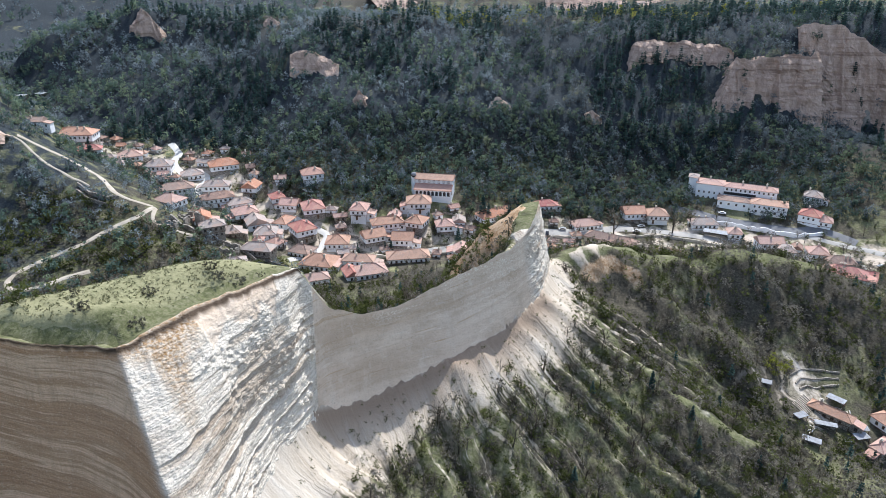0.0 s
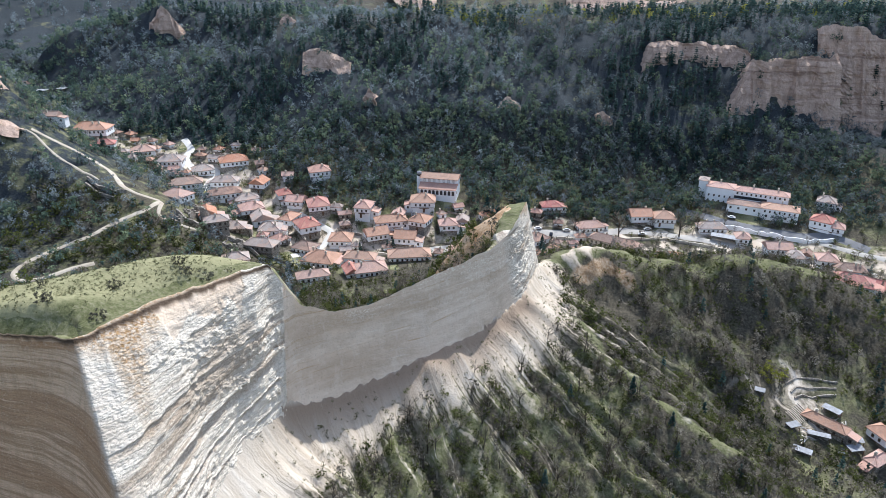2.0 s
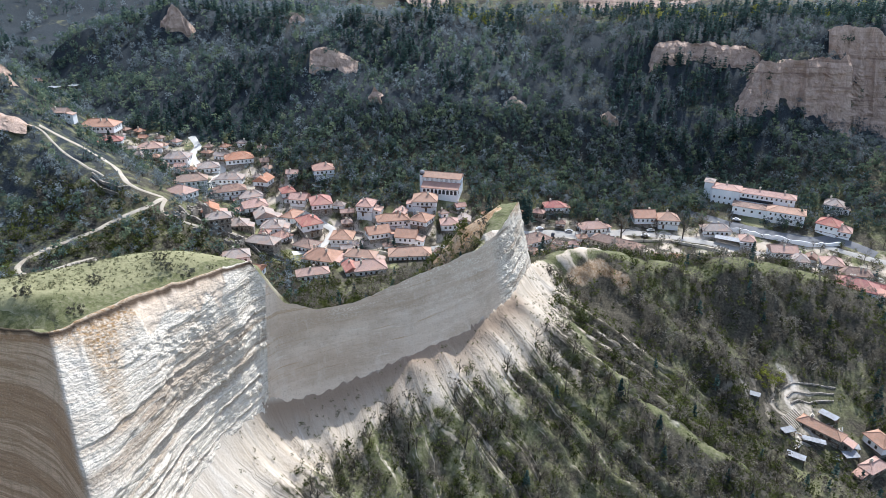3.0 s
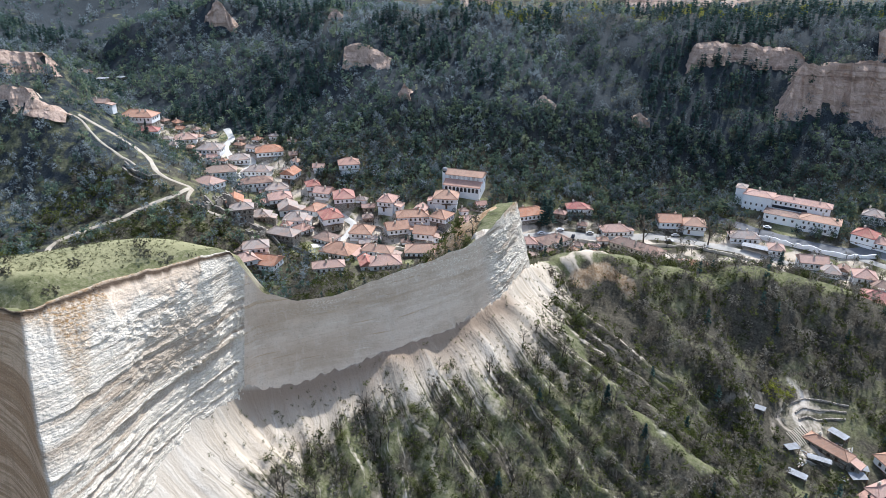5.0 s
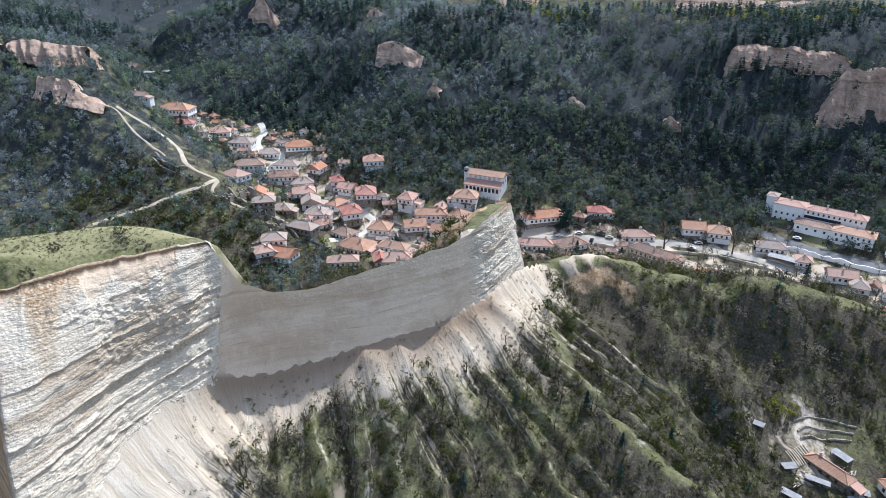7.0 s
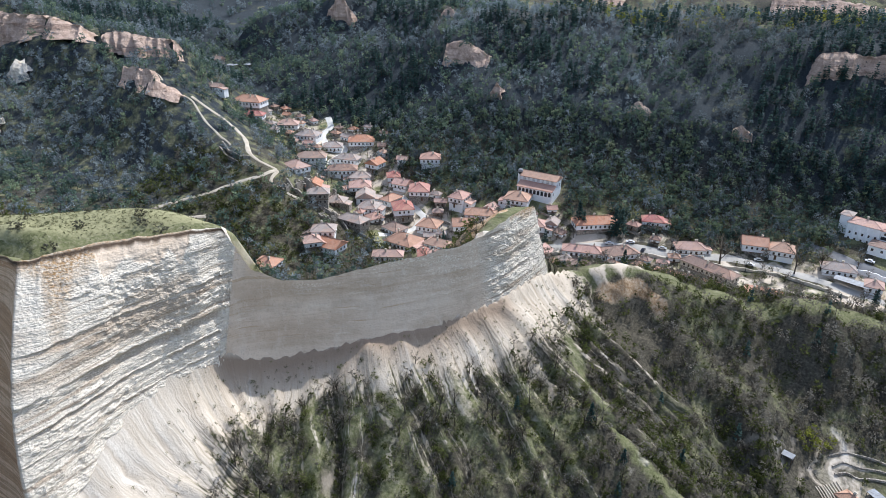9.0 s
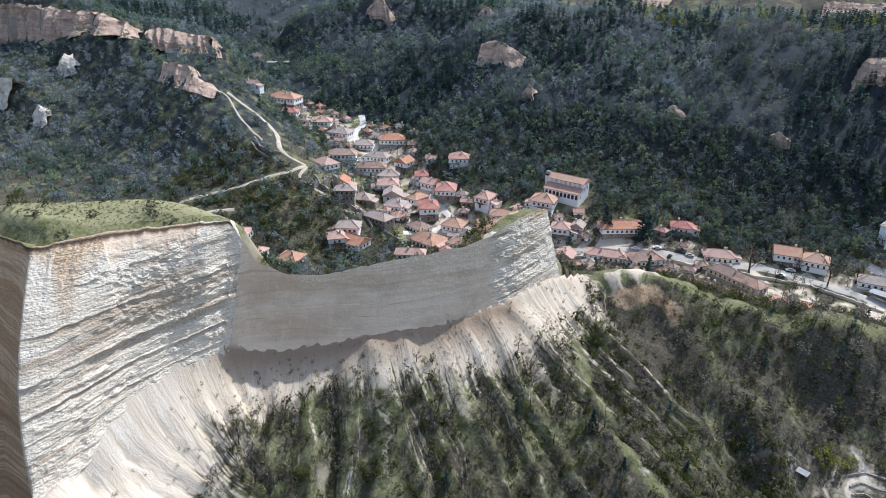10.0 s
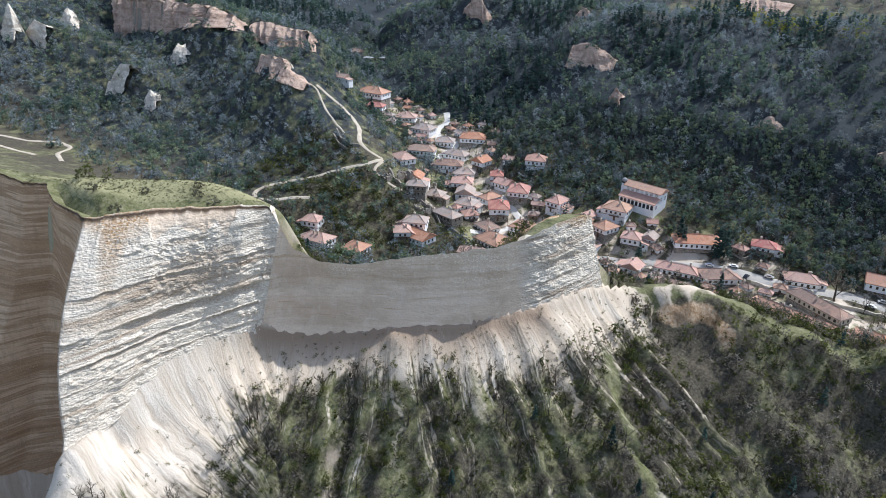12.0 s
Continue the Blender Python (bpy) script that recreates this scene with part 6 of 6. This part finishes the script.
def wood_of(name, kind, spots, label, category, crown=None):
    """Many trees of a kind as one mesh. spots: x, y, z, height, turn, tint."""
    spots = np.asarray(spots, float)
    if not len(spots):
        return None
    verts, tris, mats, tint, n = [], [], [], [], 0
    for i, (wood, leaves) in enumerate(KINDS[kind]):
        mine = spots[i::len(KINDS[kind])]
        if not len(mine):
            continue
        v, f = join([wood, leaves])
        c, s = np.cos(mine[:, 4]), np.sin(mine[:, 4])
        h = mine[:, 3]
        px = (c[:, None] * v[:, 0] - s[:, None] * v[:, 1]) * h[:, None] + mine[:, :1]
        py = (s[:, None] * v[:, 0] + c[:, None] * v[:, 1]) * h[:, None] + mine[:, 1:2]
        pz = v[:, 2] * h[:, None] + mine[:, 2:3]
        verts.append(np.stack([px, py, pz], -1).reshape(-1, 3))
        tris.append((f[None] + (np.arange(len(mine)) * len(v))[:, None, None]).reshape(-1, 3) + n)
        mats.append(np.tile(np.concatenate([np.zeros(len(wood[1]), int), np.ones(len(leaves[1]), int)]), len(mine)))
        tint.append(np.repeat(mine[:, 5], len(v)))
        n += len(verts[-1])
    me = mesh_from(name, np.concatenate(verts), np.concatenate(tris), [BARK, crown or CROWNS[kind]], False, np.concatenate(mats))
    put_values(me, "tint", np.concatenate(tint))
    return tagged(new(name, me), label, category, kind="stuff")


def free_of_things(x, y, room):
    """True where no house, road, brink or rock face stands."""
    ok = np.ones(len(x), bool)
    for hx, hy, r in FOOTPRINTS:
        ok &= np.hypot(x - hx, y - hy) > r + room
    for pts, width in ROADS:
        ok &= near_line(x, y, pts)[0] > width / 2 + 0.6 + room
    for top, foot in BLUFFS:
        for k in (((0.1, 0.25, 0.4, 0.55) if abs(top[0][1] - foot[0][1]) > 15 else (0.1, 0.3, 0.5, 0.7, 0.9)) if top[-1][0] - top[0][0] > 18 else (0.15, 0.45)):
            strip = [(a[0] * (1 - k) + b[0] * k, a[1] * (1 - k) + b[1] * k) for a, b in zip(top, foot)]
            ok &= near_line(x, y, strip)[0] > max(1.2, 0.12 * np.hypot(top[0][0] - foot[0][0], top[0][1] - foot[0][1]))
    ok &= near_line(x, y, CLIFF_TOP)[0] > 3.0
    ok &= (near_line(x, y, CAP)[0] > 13)
    return ok


def scatter(n, x0, x1, y0, y1, room=0.0):
    x, y = tree_rs.uniform(x0, x1, n), tree_rs.uniform(y0, y1, n)
    keep = free_of_things(x, y, room)
    return x[keep], y[keep]


def spots_of(x, y, low, high):
    n = len(x)
    return np.column_stack([x, y, ground(x, y), tree_rs.uniform(low, high, n), tree_rs.uniform(0, 6.28, n), tree_rs.uniform(0, 1, n)])


# the far hillside and the valleys behind
x, y = scatter(13800, -540, 330, 200, 600)
seen = (np.abs(np.arctan2(x - 50, y)) < 1.15) & ((y > 356 - 0.10 * np.abs(x)) | (x < -105) | (y < 290) | (np.abs(x - 40) > 400))
seen &= ~((x > -60) & (y < 350)) & ~((x > 150) & (y < 340))
town = near_line(x, y, VILLAGE)[0]
seen &= ~((x > -155) & (x < -55) & (y > 205) & (y < 278) & (tree_rs.uniform(0, 1, len(x)) < 0.2))
seen &= (town > 20) | (tree_rs.uniform(0, 1, len(x)) < 0.12)
x, y = x[seen], y[seen]
sort = fbm(x / 60, y / 60, 3, 51) + 0.14 * np.clip((-100 - x) / 30, 0, 1) + 0.22 * (x > -110) * np.clip((430 - y) / 30, 0, 1) + 0.35 * tree_rs.normal(size=len(x))
firs = (fbm(x / 80, y / 80, 2, 57) + 0.35 * np.clip((y - 420) / 80, 0, 1) * np.clip(1 - np.abs(x - 20) / 230, 0, 1) + 0.22 * np.clip((x - 50) / 60, 0, 1) > 0.17) & (tree_rs.uniform(0, 1, len(x)) < 0.6) & (y > 400)
green = (~firs) & (sort > 0.12)
grey = (~firs) & (~green)
# Trees past this line take the copies with shade in their colours.
shaded = x + 25 * vnoise(x / 40, y / 40, 58) > 60
for part_of, twig, leaf, where_words in ((~shaded, HAZE_TWIG, HAZE_LEAF, "over the hillside"), (shaded, DARK_SHADED_TWIG, DARK_SHADED_LEAF, "on the hill side coloured as if in shade")):
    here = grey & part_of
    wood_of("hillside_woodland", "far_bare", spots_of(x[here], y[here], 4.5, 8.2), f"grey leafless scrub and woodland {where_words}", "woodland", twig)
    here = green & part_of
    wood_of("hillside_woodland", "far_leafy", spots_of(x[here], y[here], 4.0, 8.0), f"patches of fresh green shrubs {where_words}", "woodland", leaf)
wood_of("pine_wood", "far_pine", spots_of(x[firs], y[firs], 6.0, 11.0), "dark green pines scattered over the upper hillside", "woodland")

# beyond the crest
x, y = scatter(3400, -900, 650, 540, 1150)
seen = (np.abs(np.arctan2(x - 50, y)) < 0.95) & ((y > 600) | (x < -250)) & (tree_rs.uniform(0, 1, len(x)) < np.clip(1.3 - (y - 560) / 600, 0.3, 1))
x, y = x[seen], y[seen]
pick = tree_rs.uniform(0, 1, len(x))
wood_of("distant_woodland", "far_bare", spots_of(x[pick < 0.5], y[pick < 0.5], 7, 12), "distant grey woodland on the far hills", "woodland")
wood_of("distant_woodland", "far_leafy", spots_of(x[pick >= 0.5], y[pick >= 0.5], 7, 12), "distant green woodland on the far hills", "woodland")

# the slopes below and behind the cliff
x, y = scatter(8600, -70, 240, 58, 300, 0.0)
d, s, side = near_line(x, y, CLIFF_FOOT)
w = s + 4.0 * fbm(x / 16, y / 16, 3, 5)
valley = np.abs(((w / 8.5) % 1) * 2 - 1)
reach = 8 + 6 * np.clip((-6 - x) / 8, 0, 1) + 2 * np.clip((x - 18) / 8, 0, 1)
keep = ((side > 0) & (d > reach * (1 + 0.9 * fbm(x / 7, y / 7, 2, 61)) + 5 * tree_rs.uniform(0, 1, len(x)) ** 2) & (np.hypot(x + 38, y - 80) > 28 + 8 * fbm(x / 6, y / 6, 2, 64))) | ((side < 0) & (d > 8))
keep &= ~((side > 0) & (d < 60) & (tree_rs.uniform(0, 1, len(x)) < 1.15 * valley ** 2))
keep &= near_line(x, y, KNOLLS)[0] > 2 + 3 * fbm(x / 12, y / 12, 2, 62)
keep &= near_line(x, y, SPUR)[0] > 2.5
keep &= near_line(x, y, [(28, 186), (21, 182), (12, 181), (6, 178)])[0] > 8
keep &= ~((x > 110) & (x < 150) & (y > 168) & (y < 205) & (tree_rs.uniform(0, 1, len(x)) < 0.8))
keep &= ~((x > -60) & (x < 200) & (y > 280)) & ~((x < -10) & (y > 190) & (tree_rs.uniform(0, 1, len(x)) < 0.25))
x, y, d = x[keep], y[keep], d[keep]
sort = fbm(x / 30, y / 30, 3, 71) + 0.16 * np.clip((x - 40) / 30, 0, 1) + 0.4 * tree_rs.normal(size=len(x))
pick = tree_rs.uniform(0, 1, len(x))
pines = (pick < 0.045) & ((side[keep] < 0) | (d > 18))
green = (~pines) & (sort > 0.08)
low = (~pines) & (~green) & (pick > 0.72)
grey = (~pines) & (~green) & (~low)
close = (x > -25) & (x < 78) & (y > 96) & (y < 168)


def single_trees(kind, spots, label, category, group, name):
    """Trees that can be told apart, each a thing of its own with trunk and crown."""
    protos = []
    for wood, leaves in KINDS[kind]:
        protos.append((mesh_from("trunk", *wood, [BARK]), mesh_from("crown", *leaves, [CROWNS[kind]])))
    for i, (px, py, pz, h, turn, _) in enumerate(spots):
        root = tagged(new(name), label, category, group)
        root.matrix_world = Matrix.Translation((px, py, pz)) @ Matrix.Rotation(turn, 4, "Z") @ Matrix.Scale(h, 4)
        shared("trunk", protos[i % len(protos)][0], root)
        shared("crown", protos[i % len(protos)][1], root)


for kind, mask, lo, hi, label, name, most in (
        ("bare", grey, 3.0, 6.2, "leafless grey tree on the steep gullied slope", "bare_tree", 150),
        ("leafy", green, 1.7, 3.6, "small tree in fresh green leaf on the slope", "green_tree", 90),
        ("shrub", low, 1.2, 2.4, "low green shrub on the gullied slope", "shrub", 60),
        ("pine", pines, 4.0, 6.5, "dark green conifer on the slope", "conifer", 30)):
    spots = spots_of(x[mask], y[mask], lo, hi)
    inside = np.flatnonzero(close[mask])[:most]
    single_trees(kind, spots[inside], label, "shrub" if kind == "shrub" else "tree", "slope trees", name)
    rest = np.ones(len(spots), bool)
    rest[inside] = False
    near_by = (spots[:, 1] < 168) & (spots[:, 0] < 110)
    words = {"bare": "leafless grey trees over the gullied slopes", "leafy": "green trees over the gullied slopes", "shrub": "low green shrubs over the slopes", "pine": "dark conifers over the slopes"}[kind]
    wood_of("slope_scrub", kind, spots[rest & near_by], words, "scrub")
    wood_of("slope_scrub", {"bare": "far_bare", "pine": "far_pine"}.get(kind, "far_leafy"), spots[rest & ~near_by], words, "scrub", {"bare": SCRUB, "pine": NEEDLE}.get(kind, LEAF))

# thick low scrub in the gullies under the wall
KINDS["scrub"] = [leafy_tree(np.random.RandomState(140 + i), 10, 64, 0.15, 0.03, 0.55, True) for i in range(4)]
CROWNS["scrub"] = LEAF
x, y = scatter(6800, -40, 95, 70, 172)
d, s, side = near_line(x, y, CLIFF_FOOT)
w = s + 4.0 * fbm(x / 16, y / 16, 3, 5)
hollow_in = 1 - np.abs(((w / 8.5) % 1) * 2 - 1)
reach = 8 + 6 * np.clip((-6 - x) / 8, 0, 1) + 2 * np.clip((x - 18) / 8, 0, 1)
keep = (side > 0) & (d > reach * (1 + 0.9 * fbm(x / 5, y / 5, 2, 66)) + 4 * tree_rs.uniform(0, 1, len(x)) ** 2) & (d < 75) & (np.hypot(x + 38, y - 80) > 27 + 8 * fbm(x / 6, y / 6, 2, 64))
keep &= (tree_rs.uniform(0, 1, len(x)) < 0.25 + 0.9 * hollow_in ** 1.5) & (near_line(x, y, SPUR)[0] > 2)
x, y = x[keep], y[keep]
dry = fbm(x / 9, y / 9, 2, 67) + 0.3 * tree_rs.normal(size=len(x)) > 0.12
wood_of("gully_scrub", "scrub", spots_of(x[~dry], y[~dry], 0.8, 2.3), "low green scrub filling the gullies", "scrub")
wood_of("gully_scrub", "scrub", spots_of(x[dry], y[dry], 0.9, 3.0), "low leafless brown scrub in the gullies", "scrub", SCRUB)

# dense scrub on the ribbed slope over the farm
x, y = scatter(6600, 26, 230, 120, 262)
hollow_in = (1 - np.abs(vnoise((x + 0.5 * y) / 17, y / 75, 12))) ** 2
keep = (np.hypot((x - 130) / 19, (y - 190) / 15) > 1) & (near_line(x, y, SPUR)[0] > 2.5) & (near_line(x, y, KNOLLS)[0] > 3 + 3 * fbm(x / 9, y / 9, 2, 62)) & (y > 150 - 0.4 * (x - 48)) & ((x > 48) | (near_line(x, y, CLIFF_FOOT)[0] > 9)) & (near_line(x, y, CLIFF_FOOT)[2] > 0) & (tree_rs.uniform(0, 1, len(x)) < 0.12 + hollow_in)
keep &= ~((x > 165) & (y > 244))
x, y = x[keep], y[keep]
kind_of = fbm(x / 16, y / 16, 3, 74) + 0.3 * tree_rs.normal(size=len(x))
wood_of("slope_thicket", "scrub", spots_of(x[kind_of > 0.0], y[kind_of > 0.0], 1.2, 3.4), "mixed green scrub over the ribbed slope", "scrub")
wood_of("slope_thicket", "scrub", spots_of(x[kind_of <= 0.0], y[kind_of <= 0.0], 1.2, 3.4), "dense leafless scrub over the ribbed slope", "scrub", SCRUB)

# bushes along the back of the wall up to the peak
x, y = tree_rs.uniform(-26, 24, 760), tree_rs.uniform(138, 205, 760)
d, s, side = near_line(x, y, CLIFF_TOP)
keep = (side < 0) & (d > 4.0) & (d < 34) & (near_line(x, y, [(28, 188), (21, 183), (14, 181), (9, 179)])[0] > 8.5)
x, y = x[keep], y[keep]
wood_of("slope_thicket", "leafy", spots_of(x, y, 1.6, 4.2), "green bushes on the back of the narrow wall", "scrub")

# green thicket on the slope behind the wall
x, y = scatter(1900, -62, 14, 140, 268)
d, s, side = near_line(x, y, CLIFF_FOOT)
keep = (side < 0) & (d > 14) & (fbm(x / 14, y / 14, 2, 68) > -0.2)
x, y = x[keep], y[keep]
wood_of("slope_thicket", "far_leafy", spots_of(x, y, 1.8, 4.2), "green thicket on the slope behind the cliff", "scrub", LEAF)

# dense scrub below the village lane and trees close behind the houses
x, y = scatter(1700, -200, -52, 205, 296, 0.2)
keep = near_line(x, y, VILLAGE)[0] > 12
x, y = x[keep], y[keep]
dry = fbm(x / 12, y / 12, 2, 69) + 0.3 * tree_rs.normal(size=len(x)) > 0.0
wood_of("village_scrub", "scrub", spots_of(x[~dry], y[~dry], 2.0, 4.6), "dark green scrub on the slope below the lane", "scrub")
wood_of("village_scrub", "scrub", spots_of(x[dry], y[dry], 2.0, 4.6), "leafless scrub on the slope below the lane", "scrub", SCRUB)
x, y = scatter(3000, -140, 240, 338, 425, 0.3)
keep = near_line(x, y, VILLAGE)[0] > 14
x, y = x[keep], y[keep]
leafless = tree_rs.uniform(0, 1, len(x)) < 0.35
wood_of("village_wood", "far_leafy", spots_of(x[~leafless], y[~leafless], 3.5, 7.5), "dark green wood close behind the houses", "woodland", DARK_SHADED_LEAF)
wood_of("village_wood", "far_bare", spots_of(x[leafless], y[leafless], 4.0, 7.5), "leafless grey wood close behind the houses", "woodland", DARK_SHADED_TWIG)

# scattered tufts on the scree
x, y = scatter(6500, -40, 60, 60, 205)
d, s, side = near_line(x, y, CLIFF_FOOT)
keep = (side > 0) & (d > 1.0) & (d < 18) & (tree_rs.uniform(0, 1, len(x)) < np.clip(0.25 + d / 14, 0, 1) * np.clip((np.hypot(x + 38, y - 80) - 14) / 25, 0.1, 1))
x, y = x[keep], y[keep]
wood_of("scree_tufts", "scrub", spots_of(x, y, 0.3, 0.9), "sparse tufts of grass and scrub on the pale scree", "scrub")

# gardens and street trees of the village
x, y = scatter(2700, -240, 240, 262, 410, -0.6)
keep = near_line(x, y, VILLAGE)[0] < 40
x, y = x[keep], y[keep]
pick = tree_rs.uniform(0, 1, len(x))
for kind, mask, lo, hi, label in (("bare", pick < 0.4, 3, 6.5, "leafless garden trees between the houses"),
                                  ("shrub", (pick >= 0.4) & (pick < 0.8), 1.2, 3.0, "green garden shrubs between the houses"),
                                  ("leafy", (pick >= 0.8) & (pick < 0.97), 3.0, 5.5, "green garden trees between the houses")):
    wood_of("garden_trees", kind, spots_of(x[mask], y[mask], lo, hi), label, "garden")
# cypresses, spruces and great bare trees that stand out in the village
one = lambda px, py, h: (px, py, float(ground(px, py)), h, (px * 3.1) % 6, 0.5)
single_trees("pine", [one(22, 338, 15), one(25, 336, 12), one(41, 338, 16), one(44, 340, 15), one(50, 311, 10), one(8, 322, 8), one(-30, 311, 6), one(-27, 311, 7), one(-44, 309, 6), one(-200, 362, 12), one(160, 322, 9)],
             "tall dark conifer standing among the houses", "tree", "village conifers", "tall_conifer")
single_trees("bare", [one(94, 333, 17), one(128, 338, 15), one(70, 337, 9), one(140, 345, 12)],
             "great leafless plane tree beside the street", "tree", "street trees", "plane_tree")
single_trees("shrub", [one(117, 184, 3.6), one(118.6, 182.6, 3.0)], "dense dark green bush beside the farm plot", "shrub", "farm bushes", "bush")
wood_of("blossom_shrubs", "shrub", [one(27, 398, 7), one(20, 392, 5), one(-190, 300, 4), one(-240, 390, 8), one(60, 405, 5)], "pale yellow-green blossoming bushes", "shrub", BLOSSOM)
crest_x = tree_rs.uniform(-60, 330, 80)
crest_y = 575 + 30 * tree_rs.uniform(-1, 1, 80) - 0.09 * np.maximum(crest_x - 100, 0)
wood_of("spring_trees", "far_leafy", spots_of(crest_x, crest_y, 5.0, 9.0), "yellow-green trees in young leaf along the crest", "woodland", YELLOW)
bloom_x, bloom_y = scatter(34, -120, 140, 385, 440)
wood_of("blossom_shrubs", "far_leafy", spots_of(bloom_x, bloom_y, 3.0, 5.5), "pale blossoming trees scattered over the lower hillside", "woodland", BLOSSOM)
wood_of("yellow_shrubs", "shrub", [one(120.5, 198.5, 5.0), one(123.5, 200, 4.5), one(118, 200.5, 4.6), one(126.5, 202, 3.6), one(121, 203.5, 4.4)], "bright yellow-green bush above the farm plot", "shrub", YELLOW)
# shrubs on the grassy cap
KINDS["dry_bush"] = [leafy_tree(np.random.RandomState(150 + i), 24, 480, 0.12, 0.04, 0.95) for i in range(3)]
CROWNS["dry_bush"] = make_leaf("dry_bush_twigs", (0.075, 0.07, 0.05), (0.11, 0.104, 0.076), (0.15, 0.144, 0.105), 0.8, 0.2, 0.3)
single_trees("dry_bush", [one(-53, 98, 1.9), one(-50, 101, 1.6), one(-62, 98, 1.8), one(-54, 107, 1.6), one(-44, 115, 1.8), one(-41, 117, 2.0), one(-46, 117, 1.6), one(-66, 104, 1.2), one(-58, 113, 1.2), one(-38, 122, 1.3), one(-50.4, 96.4, 1.5), one(-46.8, 104.2, 1.1)],
             "dry bush on the grassy cliff top", "shrub", "cliff top bushes", "bush")
single_trees("shrub", [(-41.6, 102.2, 82.0, 1.3, 0.4, 0.5), (-33.2, 119.5, 80.6, 1.2, 1.9, 0.5), (-43.6, 99.4, 86.6, 0.9, 2.6, 0.5)],
             "dark bush clinging to a ledge of the pale cliff", "shrub", "ledge bushes", "ledge_bush")

single_trees("shrub", [one(-74, 104, 3.6), one(-78, 105, 4.2), one(-71, 107, 3.4), one(-75, 101.5, 2.6)], "spreading dark juniper at the back of the cliff top", "shrub", "cliff top bushes", "juniper")

# tufts of dry and green grass over the cliff top
tuft_rs = np.random.RandomState(91)
cap_pts = along(CAP, 0.05)[tuft_rs.randint(0, 2250, 2800)]
tx, ty = cap_pts[:, 0] + tuft_rs.normal(0, 6.0, 2800), cap_pts[:, 1] + tuft_rs.normal(0, 6.0, 2800)
dist, _, tuft_side = near_line(tx, ty, CLIFF_TOP)
on_top = (tuft_side < 0) & (dist > 1.0) & (near_line(tx, ty, CAP)[0] < 14)
tx, ty = tx[on_top], ty[on_top]
blade = flakes(tuft_rs, np.repeat(np.stack([tx, ty, ground(tx, ty) + 0.12], 1), 4, 0) + tuft_rs.normal(0, 0.16, (4 * len(tx), 3)) * (1, 1, 0.3), 0.2, 0.0, 1.6)
tuft_mesh = mesh_from("grass", *blade, [GRASS])
put_values(tuft_mesh, "tint", np.repeat(tuft_rs.uniform(0, 1, len(tx)), 12))
tagged(new("grass", tuft_mesh), "tufted spring grass over the cliff top", "grass", kind="stuff")
